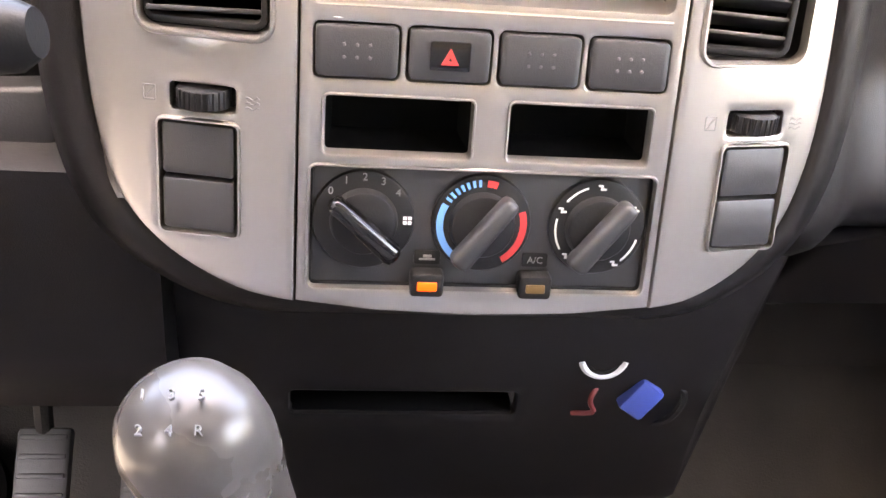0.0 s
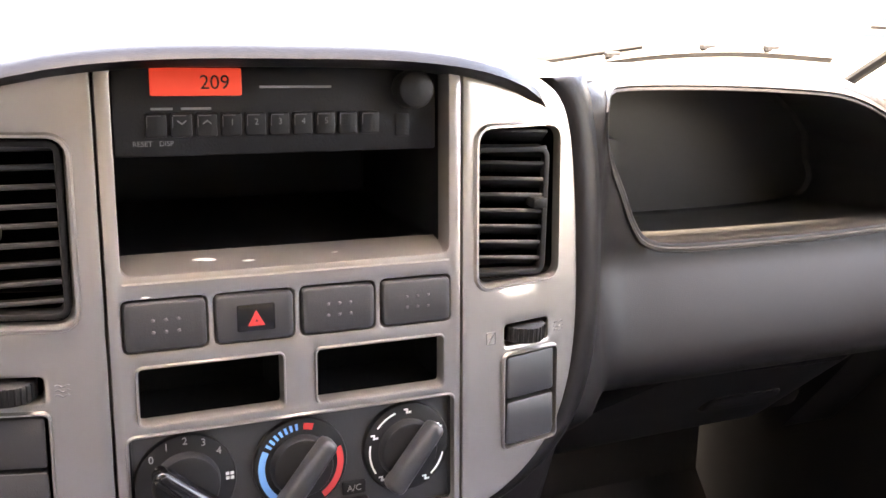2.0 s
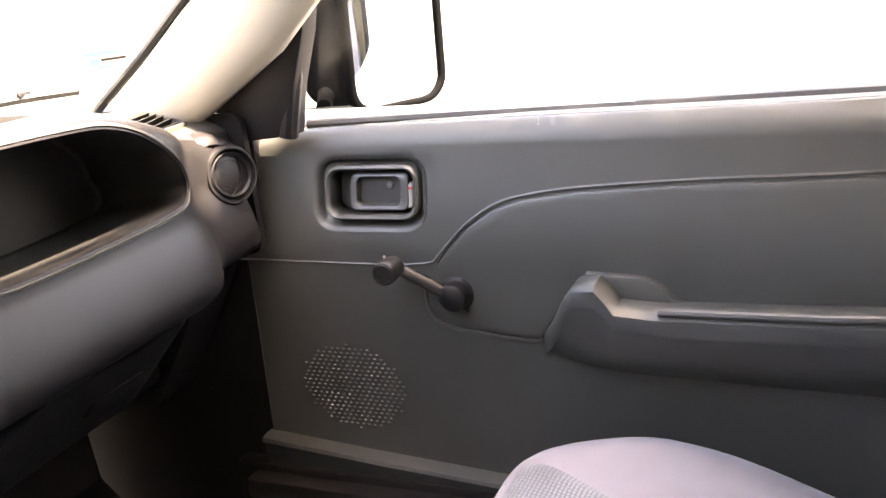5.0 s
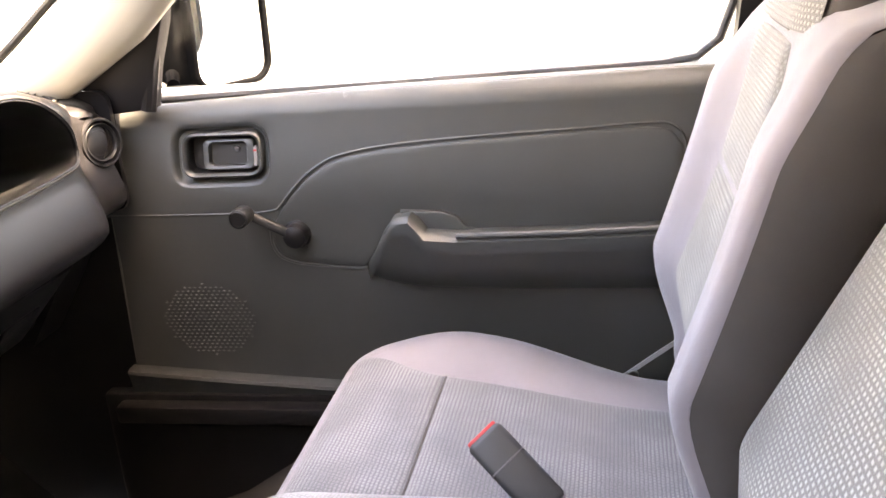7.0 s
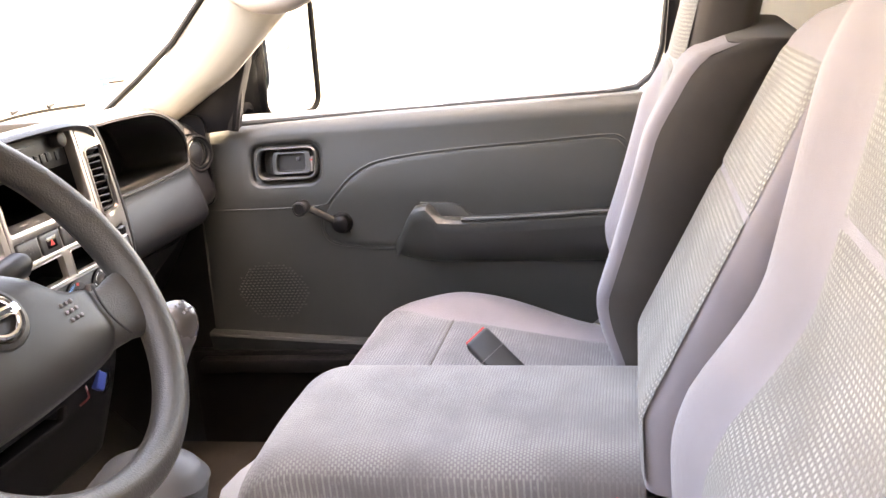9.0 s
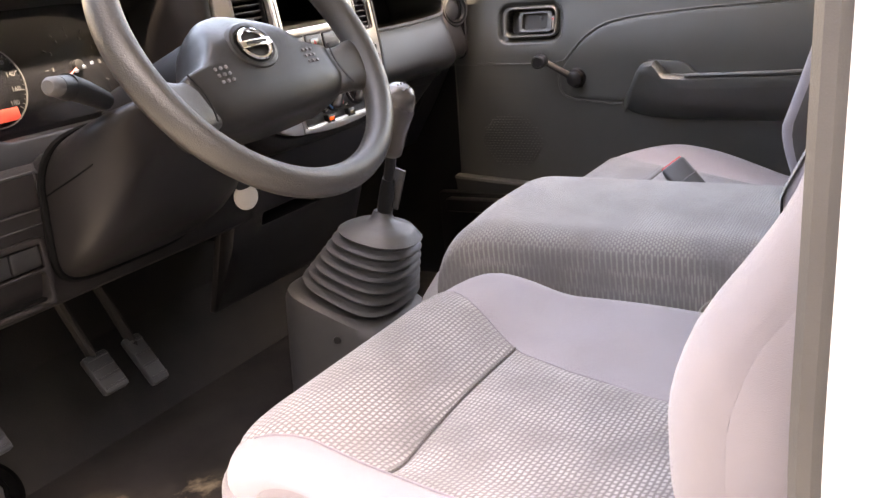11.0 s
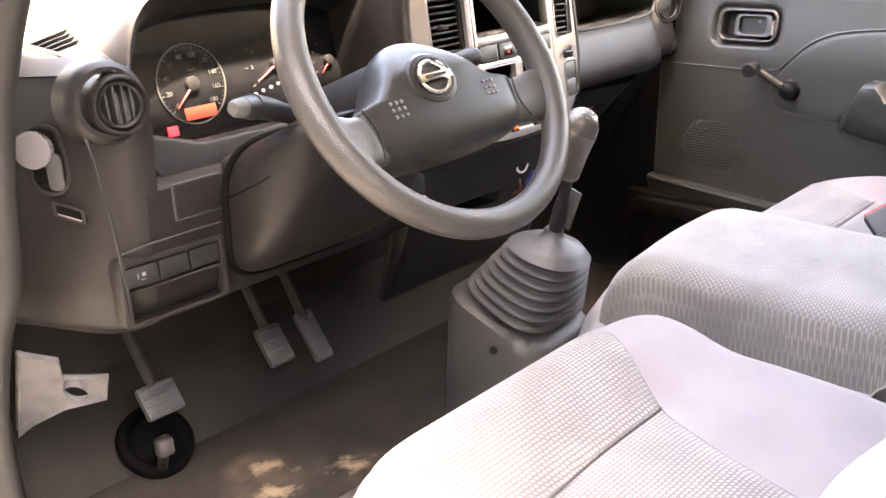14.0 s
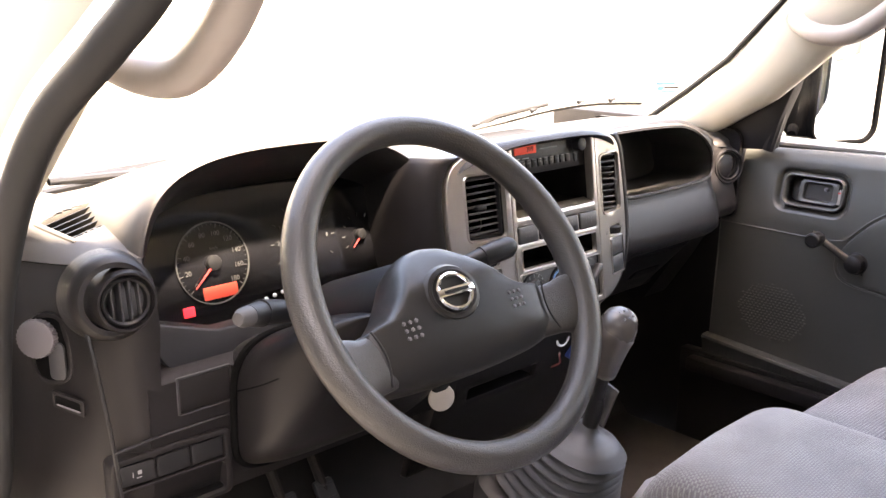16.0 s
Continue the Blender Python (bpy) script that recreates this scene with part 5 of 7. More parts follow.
for s in (-1, 1):
    rings = []
    for t_ in range(9):
        u = t_ / 8
        x = PADX * (1 - u) + s * (0.098 + u * (RIM - 0.116))
        hh = 0.027 + 0.006 * smooth01(u, 0.45, 1.0)
        cy = -0.049 - 0.004 * u
        th = 0.0125 - 0.003 * u
        rings.append([wl_(x, cy + hh * math.copysign(abs(math.cos(q)) ** 0.8, math.cos(q)), (-0.012 + 0.009 * u) + th * math.copysign(abs(math.sin(q)) ** 0.7, math.sin(q))) for q in (2 * math.pi * j / 20 for j in range(20))])
    part("spoke", loft(rings), M_wheel, wheel, sharp=60)
    part("pad_joint", tube([wl_(PADX + s * (0.112 - 0.006 * math.sin(math.pi * k / 12)), -0.022 - 0.052 * k / 12, pad_face(0.108, -0.05) + 0.0015) for k in range(13)], 0.0011, 6), M_black, wheel)
    for i in range(3):
        for j in range(3):
            dx_, dy_ = PADX + s * 0.0685 + 0.0072 * (i - 1), -0.031 + 0.0072 * (j - 1)
            part("horn_dot", disc(wl_(dx_, dy_, pad_face(dx_ - PADX, dy_) - 0.0004), WNv, 0.0019, 0.002, 12, bev=0.0006), M_base, wheel)
BGX, BGY = -0.014, -0.008
oval = lambda a, b, h: [wl_(BGX + a * math.cos(q), BGY + b * math.sin(q), h) for q in (2 * math.pi * i / 48 for i in range(48))]
part("badge_well", loft([oval(0.034, 0.029, 0.0055), oval(0.031, 0.026, 0.0095), oval(0.027, 0.022, 0.0105), oval(0.025, 0.0205, 0.0085), oval(0.001, 0.001, 0.0085)]), M_pad, wheel)
part("badge_ring", tube([wl_(BGX + 0.0205 * math.cos(a), BGY + 0.0170 * math.sin(a), 0.0105) for a in (2 * math.pi * i / 40 for i in range(40))], 0.0026, 8, closed=True), M_chrome, wheel, "chrome ring badge")
part("badge_bar", moved(rbox(0, 0, 0, 0.046, 0.0085, 0.004, 0.0015), WM @ Matrix.Translation((BGX, BGY, 0.0125))), M_chrome, wheel, "chrome bar across the badge")
part("badge_print", moved(rbox(0, 0, 0, 0.030, 0.0032, 0.0006, 0, 1), WM @ Matrix.Translation((BGX, BGY, 0.0148))), M_black, wheel)

# column shroud, stalks, key
col = thing("steering_column", (-0.37, -0.02, 0.95), "dark plastic steering column shroud", "steering column")
SH = ((0.10, 0.112, 1.104, 0.945), (0.05, 0.116, 1.122, 0.952), (0.015, 0.118, 1.136, 0.962), (-0.015, 0.120, 1.148, 0.976), (-0.040, 0.118, 1.157, 0.990), (-0.060, 0.112, 1.163, 1.006), (-0.078, 0.100, 1.168, 1.030), (-0.092, 0.080, 1.171, 1.062), (-0.100, 0.055, 1.172, 1.090))


def shroud_ring(y, w_, zt, zb, n=44):
    ring_ = []
    for j in range(n):
        q = 2 * math.pi * j / n
        c_, s_ = math.cos(q), math.sin(q)
        ring_.append(Vector((-0.388 + w_ * math.copysign(abs(c_) ** 0.42, c_), y - 0.02 * s_, 0.5 * (zt + zb) + 0.5 * (zt - zb) * math.copysign(abs(s_) ** 0.50, s_))))
    return ring_


part("shroud", loft([shroud_ring(*row) for row in SH]), M_dash, col, sharp=60)
part("parting_line", tube([Vector((-0.388 - w_ - 0.0003, y, 0.5 * (zt + zb) + 0.022)) for y, w_, zt, zb in SH[:6]], 0.0009, 6), M_pit, col)
part("gap", tube([p + Vector((-0.002, 0.002, 0)) for p in shroud_ring(0.018, 0.119, 1.135, 0.961)], 0.0042, 8, closed=True), M_pit, col, "dark gap round the column")
part("hub_boss", tube([(-0.372, 0.0, 1.12), wl_(0, 0, -0.03)], [0.05, 0.042], 24), M_black, col)
ls = thing("light_stalk", (-0.54, -0.06, 1.19), "black light stalk with a grey rotating tip", "control stalk", "stalks")
part("arm", tube([(-0.46, -0.05, 1.165), (-0.50, -0.07, 1.180), (-0.535, -0.088, 1.192)], [0.010, 0.012, 0.0125], 16), M_black, ls)
part("collar", tube([(-0.535, -0.088, 1.190), (-0.552, -0.096, 1.194)], [0.0125, 0.0102], 20), M_black, ls)
part("tip", tube([(-0.552, -0.096, 1.194), (-0.562, -0.1005, 1.1955), (-0.568, -0.1032, 1.1962)], [0.0100, 0.0092, 0.006], 20), M_seal, ls, "pale grey tip")
for i in range(4):
    part("stalk_mark", rbox(-0.522 + 0.007 * i, -0.0835 - 0.0035 * i + 0.004, 1.2005 + 0.0028 * i, 0.003, 0.003, 0.003, 0.0005, 1), M_mark, ls)
ws_ = thing("wiper_stalk", (-0.25, -0.05, 1.17), "black wiper stalk behind the wheel", "control stalk", "stalks")
part("arm", tube([(-0.31, -0.055, 1.160), (-0.262, -0.064, 1.174), (-0.222, -0.070, 1.183)], [0.009, 0.0105, 0.0115], 16), M_black, ws_)
part("tip", tube([(-0.222, -0.070, 1.183), (-0.185, -0.076, 1.190), (-0.177, -0.077, 1.1915)], [0.013, 0.0135, 0.009], 18), M_black, ws_)
ky = thing("ignition_key", (-0.262, -0.04, 0.99), "key with a round pale tag hanging at the ignition", "key")
part("lock", disc((-0.275, 0.0, 1.05), (0.25, -1, -0.1), 0.017, 0.03, 24), M_black, ky)
part("key_bow", slab(rr(-0.278, 1.018, -0.25, 1.05, 0.008), 0.004, lambda x, z, d: Vector((x, -0.045 + d, z)), 0.001), M_black, ky)
part("key_tag", disc((-0.258, -0.038, 1.006), (-0.35, -0.9, 0.1), 0.017, 0.0022, 28), M_beige, ky, "round pale metal tag")
part("tag_ring", tube([(-0.260 + 0.008 * math.cos(a), -0.043, 1.028 + 0.009 * math.sin(a)) for a in (2 * math.pi * i / 18 for i in range(18))], 0.0009, 6, closed=True), M_metal, ky)

# ---------- gear lever ----------
gl = thing("gear_lever", (-0.075, -0.075, 0.80), "tall gear lever with satin grey knob and ribbed rubber boot", "gear lever")
KB, KC = Vector((-0.0625, -0.112, 0.925)), Vector((-0.1095, -0.186, 1.095))
ax = (KC - KB).normalized()
KT = KC + ax * 0.028
part("lever", tube([KB - ax * 0.03, KB + ax * 0.05, KC - ax * 0.06], [0.008, 0.0075, 0.0075], 12), M_black, gl)
kc = KT - ax * 0.106
part("lever_sleeve", lathe(KB + ax * 0.004, ax, [(0.010, 0), (0.011, 0.01), (0.0105, 0.05), (0.0085, 0.068)], 16), M_black, gl)
part("lever_flap", moved(rbox(0, 0, 0, 0.004, 0.020, 0.060, 0.0015), Matrix.Translation(KB + ax * 0.055 + Vector((0.012, -0.006, -0.004))) @ Matrix.Rotation(radians(20), 4, "X")), M_boot, gl, "thin grey flap beside the lever")
knob = part("knob", lathe(kc, ax, [(0.0105, 0.0), (0.0140, 0.002), (0.0152, 0.012), (0.0170, 0.032), (0.0195, 0.053), (0.0223, 0.068), (0.0233, 0.079), (0.0226, 0.090), (0.0196, 0.0985), (0.0143, 0.1040), (0.007, 0.1060), (0.001, 0.1063)], 40), M_knob, gl, "satin grey pear-shaped knob", sharp=70)
mk_m = frame_pose(KT - ax * 0.004 + Vector((0.0, -0.0132, 0.0)), (1, 0, 0), Vector((0, 0.75, 0.65)))
for i, ch in enumerate("24R"):
    lettering(ch, 0.0042, mk_m @ Matrix.Translation((-0.008 + 0.008 * i, 0.002, -0.0012)), M_dim, knob, "shift_mark", thick=0.0012)
for i, ch in enumerate("135"):
    lettering(ch, 0.0042, mk_m @ Matrix.Translation((-0.008 + 0.008 * i, 0.012, -0.0012)), M_dim, knob, "shift_mark", thick=0.0012)


def oblong(c, hx, hy, ty, tx, n=44, p=0.7):
    """A rounded oblong ring about c, rising by ty along y and by tx along x."""
    out = []
    for j in range(n):
        q = 2 * math.pi * j / n
        X = math.copysign(abs(math.cos(q)) ** p, math.cos(q))
        Y = math.copysign(abs(math.sin(q)) ** p, math.sin(q))
        out.append(Vector((c[0] + hx * X, c[1] + hy * Y, c[2] + ty * hy * Y + tx * hx * X)))
    return out


rings = []
steps = 6
B0, B1 = Vector((-0.044, -0.048, 0.818)), Vector((-0.0735, -0.1105, 0.906))
for i in range(steps * 8 + 1):
    u = i / (steps * 8)
    w_ = 0.0052 * math.cos(2 * math.pi * steps * u)
    rings.append(oblong(B0.lerp(B1, u), 0.080 - 0.033 * u + w_, 0.067 - 0.013 * u + w_, 0.42 - 0.20 * u, 0.05 * (1 - u), p=0.64 + 0.22 * u))
for h, z in ((0.0445, 0.0075), (0.041, 0.0105), (0.030, 0.0135), (0.018, 0.018), (0.0135, 0.024), (0.0120, 0.032)):
    k = z / 0.032
    rings.append(oblong(B1 + Vector((0.009 * k, -0.003 * k, z)), h, h * 1.12, 0.22 * (1 - k), 0, p=0.92))
part("boot", loft(rings), M_boot, gl, "ribbed grey rubber boot", sharp=60)
# block that the boot stands on
tb = thing("lever_pedestal", (-0.06, -0.046, FLOOR), "dark grey moulded pedestal under the gear lever", "console")
part("pedestal", loft([oblong((-0.052, -0.046, FLOOR - 0.01), 0.100, 0.104, 0, 0, p=0.35), oblong((-0.055, -0.046, 0.68), 0.092, 0.097, 0.1, 0, p=0.38), oblong((-0.058, -0.046, 0.785), 0.0865, 0.091, 0.344, -0.01, p=0.46), oblong((-0.058, -0.046, 0.797), 0.083, 0.088, 0.344, -0.01, p=0.5), oblong((-0.055, -0.046, 0.802), 0.076, 0.080, 0.36, 0, p=0.6)]), M_boot, tb, sharp=50)
part("screw", disc((-0.148, -0.066, 0.765), (-1, -0.2, 0.1), 0.006, 0.002, 14), M_black, tb)


# ---------- passenger door ----------
DX = 0.722
pdoor = thing("passenger_door", (DX, -0.3, 0.75), "closed passenger door with grey moulded trim and crank window", "door", kind="structure")
pdoor.name = "door_passenger"


def on_door(y, z, d=0.0):
    """A place on the inner trim; d is how far it lies behind it (towards the outside)."""
    lean = 0.026 * smooth01(z, 1.04, 1.21) + 0.020 * smooth01(z, 1.165, 1.205) ** 2 + 0.012 * smooth01(z, 1.0, 0.78)
    return Vector((DX + lean + d, y, z))


def dplace(o=0.0):
    return lambda u, v, d: on_door(u, v, d - o)


HND = rr(-0.074, 1.074, 0.074, 1.160, 0.026)
door_out = [(0.20, 0.728), (-0.78, 0.728), (-0.80, 0.90), (-0.80, 1.195), (-0.72, 1.203), (-0.62, 1.203), (-0.45, 1.199), (-0.2, 1.196), (0.0, 1.194), (0.10, 1.19), (0.17, 1.186), (0.20, 1.183)]
ccw = sum((b_[0] - a_[0]) * (b_[1] + a_[1]) for a_, b_ in zip(door_out, door_out[1:] + door_out[:1])) < 0
door_out = door_out if ccw else door_out[::-1]
extra = [(0.18 - 0.03 * i, 0.78 + 0.03 * j) for i in range(33) for j in range(14) if not inside((0.18 - 0.03 * i, 0.78 + 0.03 * j), grow(HND, 0.004))] + [(0.18 - 0.03 * i, 1.165 + 0.007 * j) for i in range(33) for j in range(6)]
trim = part("door_trim", sheet(door_out, [HND], 0.03, dplace(), 0.002, extra), M_door, pdoor, "grey moulded door trim", sharp=50)
# pressed seams
hx_ = [(-0.080, 1.038), (-0.100, 1.060), (-0.125, 1.084), (-0.155, 1.103), (-0.185, 1.113), (-0.249, 1.122), (-0.367, 1.129), (-0.50, 1.133), (-0.60, 1.137), (-0.632, 1.133), (-0.648, 1.112), (-0.652, 1.06), (-0.652, 1.0)]
seam = lambda pts, r: tube([on_door(y, z, -0.0002) for y, z, _ in curve_pts([(y, z, 0) for y, z in pts], 6)], r, 6)
part("seam", seam(hx_, 0.0024), M_door, trim)
part("seam", seam([(0.20, 1.035), (0.118, 1.034), (-0.02, 1.033), (-0.06, 1.035), (-0.080, 1.038)], 0.0018), M_door, trim)
part("seam", seam([(-0.066, 1.012), (-0.066, 0.985), (-0.076, 0.966), (-0.10, 0.956), (-0.137, 0.951), (-0.185, 0.946), (-0.205, 0.948), (-0.216, 0.960), (-0.228, 0.982), (-0.24, 1.003)], 0.0024), M_door, trim)
# raised inner panel inside the seam
inner = [(-0.084, 1.034), (-0.104, 1.057), (-0.128, 1.080), (-0.157, 1.099), (-0.187, 1.109), (-0.249, 1.118), (-0.367, 1.125), (-0.5, 1.129), (-0.6, 1.132), (-0.628, 1.128), (-0.644, 1.11), (-0.648, 1.06), (-0.648, 0.96), (-0.25, 0.96), (-0.226, 0.985), (-0.212, 0.962), (-0.203, 0.952), (-0.185, 0.950), (-0.137, 0.955), (-0.10, 0.960), (-0.079, 0.969), (-0.070, 0.986), (-0.070, 1.012)]
inner = inner[::-1] if sum((b_[0] - a_[0]) * (b_[1] + a_[1]) for a_, b_ in zip(inner, inner[1:] + inner[:1])) > 0 else inner
grid_ = [(-0.085 - 0.014 * i, 0.965 + 0.0085 * j) for i in range(41) for j in range(20)]
part("inset_panel", sheet(inner, [], 0.004, dplace(0.003), 0.002, [p for p in grid_ if inside(p, grow(inner, -0.005))]), M_door, trim, sharp=50)
# handle cup: a soft shallow bowl, a raised rounded frame in it, and the lever in a deep pit
FRM, PIT = rr(-0.066, 1.086, 0.058, 1.150, 0.019), rr(-0.0585, 1.0925, 0.0505, 1.1435, 0.013)
at_d = lambda loop, d: [on_door(*p, d) for p in loop]
hd = part("handle_cup", join(
    loft([at_d(grow(HND, 0.0008), -0.0015), at_d(grow(HND, -0.0015), -0.0005), at_d(grow(HND, -0.005), 0.004), at_d(grow(HND, -0.008), 0.0105), at_d(grow(FRM, -0.002), 0.012)], cap=False),
    loft([at_d(PIT, 0.004), at_d(grow(PIT, -0.001), 0.026)], cap=False),
    slab(PIT, 0.002, dplace(-0.026))), M_door, pdoor, "recessed handle cup", sharp=50)
part("handle_frame", loft([at_d(FRM, 0.012), at_d(FRM, 0.001), at_d(grow(FRM, -0.0012), -0.0025), at_d(grow(FRM, -0.0034), -0.0042), at_d(grow(PIT, 0.0018), -0.0030), at_d(PIT, 0.0), at_d(PIT, 0.008)], cap=False), M_door, hd, "raised rounded frame", sharp=60)
part("pit_floor", slab(grow(PIT, -0.001), 0.001, dplace(-0.0245), 0.0003), M_tray, hd)
LEV, LIN = rr(-0.052, 1.0965, 0.026, 1.1395, 0.009), rr(-0.040, 1.1025, 0.016, 1.1345, 0.007)
part("release_lever", loft([at_d(LEV, 0.020), at_d(LEV, 0.005), at_d(grow(LEV, -0.0015), 0.002), at_d(grow(LIN, 0.0015), 0.002), at_d(LIN, 0.005), at_d(LIN, 0.020)], cap=False), M_door, hd, "grey release lever", sharp=60)
part("lever_plate", loft([at_d(LIN, 0.012), at_d(grow(LIN, -0.006), 0.0165), at_d(grow(LIN, -0.011), 0.0175)]), M_tray, hd, "dished lever plate")
part("lock_pin", disc(on_door(-0.024, 1.124, 0.014), (-1, 0, 0), 0.0042, 0.006, 16), M_base, hd)
part("lock_tab", slab(rr(-0.056, 1.100, -0.043, 1.128, 0.003), 0.010, dplace(-0.003), 0.002), M_grip, hd, "pale lock tab")
part("lock_mark", slab(rr(-0.0553, 1.121, -0.0475, 1.1235, 0.0006), 0.001, dplace(-0.0022), 0.0002), M_red, hd, "small red mark")
# window crank
cr = thing("window_crank", on_door(-0.103, 0.98, -0.02), "dark grey window crank handle on the passenger door", "window crank")
hub, kn_ = on_door(-0.106, 1.001, 0), on_door(-0.043, 1.042, 0)
part("escutcheon", lathe(hub, (-1, 0, 0), [(0.021, -0.002), (0.021, 0.004), (0.018, 0.007), (0.016, 0.020), (0.010, 0.024), (0.001, 0.025)], 28), M_dash, cr)
b = loft([[Vector((DX - 0.014 - 0.016 * u - 0.006 * math.sin(q), hub.y + (kn_.y - hub.y) * u + (0.0165 - 0.003 * u) * math.cos(q) * 0.54, hub.z + (kn_.z - hub.z) * u + (0.0165 - 0.003 * u) * math.cos(q) * 0.84)) for q in (2 * math.pi * j / 14 for j in range(14))] for u in (-0.12, -0.06, 0.0, 0.25, 0.5, 0.75, 1.0, 1.06)])
part("arm", b, M_pad, cr, sharp=70)
part("knob", lathe(Vector((DX - 0.028, kn_.y, kn_.z)), (-1, 0, 0), [(0.012, 0), (0.0135, 0.004), (0.0145, 0.026), (0.0135, 0.030), (0.0105, 0.0315), (0.0100, 0.0300), (0.001, 0.0295)], 28), M_pad, cr)
# armrest: pull with a raised front and a long ledge
rings = []
for y, zt, zb, dep in ((-0.205, 0.955, 0.93, 0.002), (-0.222, 0.978, 0.924, 0.018), (-0.24, 1.010, 0.921, 0.036), (-0.256, 1.031, 0.918, 0.046), (-0.280, 1.034, 0.915, 0.050), (-0.291, 1.022, 0.914, 0.051), (-0.30, 1.009, 0.913, 0.051), (-0.34, 1.006, 0.911, 0.052), (-0.45, 1.007, 0.908, 0.053), (-0.56, 1.009, 0.906, 0.053), (-0.66, 1.012, 0.907, 0.052), (-0.70, 1.010, 0.912, 0.04), (-0.72, 0.98, 0.93, 0.004)):
    h = zt - zb
    rings.append([on_door(y, zt - 0.004, 0.004), on_door(y, zt, -0.004 - dep * 0.3), on_door(y, zt - 0.001, -dep * 0.85), on_door(y, zt - 0.006, -dep), on_door(y, zt - 0.022, -dep * 1.0), on_door(y, zt - 0.028, -dep * 0.93), on_door(y, zt - 0.5 * h, -dep * 0.78), on_door(y, zb + 0.012, -dep * 0.42), on_door(y, zb, 0.004)])
ar = thing("armrest", on_door(-0.45, 0.90, -0.03), "grey moulded armrest and pull on the passenger door", "armrest")
part("armrest_body", loft(rings), M_door, ar, sharp=50)
part("pull_lip", tube([on_door(y, z, d) for y, z, d in ((-0.345, 1.0075, -0.047), (-0.42, 1.0080, -0.048), (-0.5, 1.009, -0.049), (-0.68, 1.013, -0.045))], 0.004, 8), M_door, ar)
part("pull_cup", slab([(-0.372, 1.000), (-0.262, 1.000), (-0.262, 1.034), (-0.322, 1.031), (-0.340, 1.024), (-0.352, 1.010)], 0.02, dplace(0.012), 0.003), M_door, ar)
# speaker grille: a rhombus of small raised lozenges
sg = thing("speaker_grille", on_door(0.057, 0.80, 0), "pattern of small raised studs of the door speaker grille", "speaker grille")
b = bmesh.new()
for i in range(-9, 10):
    for j in range(-10, 11):
        y = 0.057 + 0.0084 * i + (0.0042 if j % 2 else 0)
        z = 0.864 + 0.0060 * j
        if ((y - 0.057) / 0.073) ** 2 + ((z - 0.864) / 0.060) ** 2 < 1:
            c = on_door(y, z, -0.0006)
            q = [c + Vector((0, 0.0030, 0)), c + Vector((0, 0, 0.0015)), c + Vector((0, -0.0030, 0)), c + Vector((0, 0, -0.0015))]
            vs_ = [b.verts.new(p) for p in q] + [b.verts.new(c + Vector((-0.0022, 0, 0.0003)))]
            for k in range(4):
                b.faces.new((vs_[k], vs_[(k + 1) % 4], vs_[4]))
o = part("stud_field", b, M_stud, sg)
tagged(o, kind="stuff")
# lower pocket edge and sill plate
part("lower_rail", loft([[Vector((0.744, y, z + 0.004)), Vector((0.718, y, z + 0.004)), Vector((0.712, y, z + 0.002)), Vector((0.710, y, z - 0.003)), Vector((0.713, y, z - 0.008)), Vector((0.722, y, z - 0.06))] for y, z in ((0.20, 0.782), (0.0, 0.766), (-0.13, 0.757), (-0.75, 0.738))]), M_door, pdoor, "ledge along the foot of the door")
sill = solo("trim_sill_right", rbox(0.71, -0.28, 0.72, 0.05, 1.0, 0.03, 0.006), M_dash, "worn dark sill strip under the passenger door", "sill", kind="structure")
# window frame, weather strips, glass
# seal coloured grey, not black, to paint the bright reflection along the sill
part("belt_strip", tube([on_door(0.092, 1.1945, 0.012), on_door(-0.2, 1.1995, 0.012), on_door(-0.62, 1.2065, 0.012), on_door(-0.665, 1.213, 0.012), on_door(-0.694, 1.235, 0.012), on_door(-0.71, 1.28, 0.008), on_door(-0.725, 1.40, 0.0), on_door(-0.74, 1.66, -0.03)], 0.006, 8), M_seal, pdoor, "rubber window seal, grey to paint the highlight along the sill")
part("door_frame_rear", loft([[Vector((DX + 0.012 - k, y, z)) for y, z, k in row] for row in (((-0.69, 1.19, 0), (-0.71, 1.24, 0), (-0.728, 1.42, 0.01), (-0.745, 1.70, 0.05), (-0.80, 1.72, 0.05), (-0.80, 1.19, 0)), ((-0.69, 1.19, -0.04), (-0.71, 1.24, -0.04), (-0.728, 1.42, -0.03), (-0.745, 1.70, 0.01), (-0.80, 1.72, 0.01), (-0.80, 1.19, -0.04)))]), M_dash, pdoor)
sail = [(0.20, 1.183), (0.175, 1.235), (0.12, 1.30), (0.06, 1.37), (0.03, 1.42), (0.012, 1.42), (0.040, 1.31), (0.064, 1.25), (0.080, 1.192)]
sail = sail[::-1] if sum((b_[0] - a_[0]) * (b_[1] + a_[1]) for a_, b_ in zip(sail, sail[1:] + sail[:1])) > 0 else sail
part("sail_panel", slab(sail, 0.03, lambda y, z, d: Vector((0.712 + d - 0.05 * (z - 1.19), y, z)), 0.003), M_dash, pdoor, "dark triangular mirror panel")
part("front_frame", tube([(0.722, 0.090, 1.19), (0.722, 0.066, 1.28), (0.715, 0.024, 1.42), (0.69, -0.06, 1.60), (0.66, -0.16, 1.72)], 0.012, 10), M_dash, pdoor)
b = surf(lambda u, v: Vector((0.738 - 0.07 * v ** 1.3, 0.06 - 0.76 * u - 0.12 * v * (1 - u), 1.19 + 0.53 * v)), 8, 6)
gp = part("window_pane", b, M_glass, pdoor, "clear side window glass")
gp.visible_shadow = False
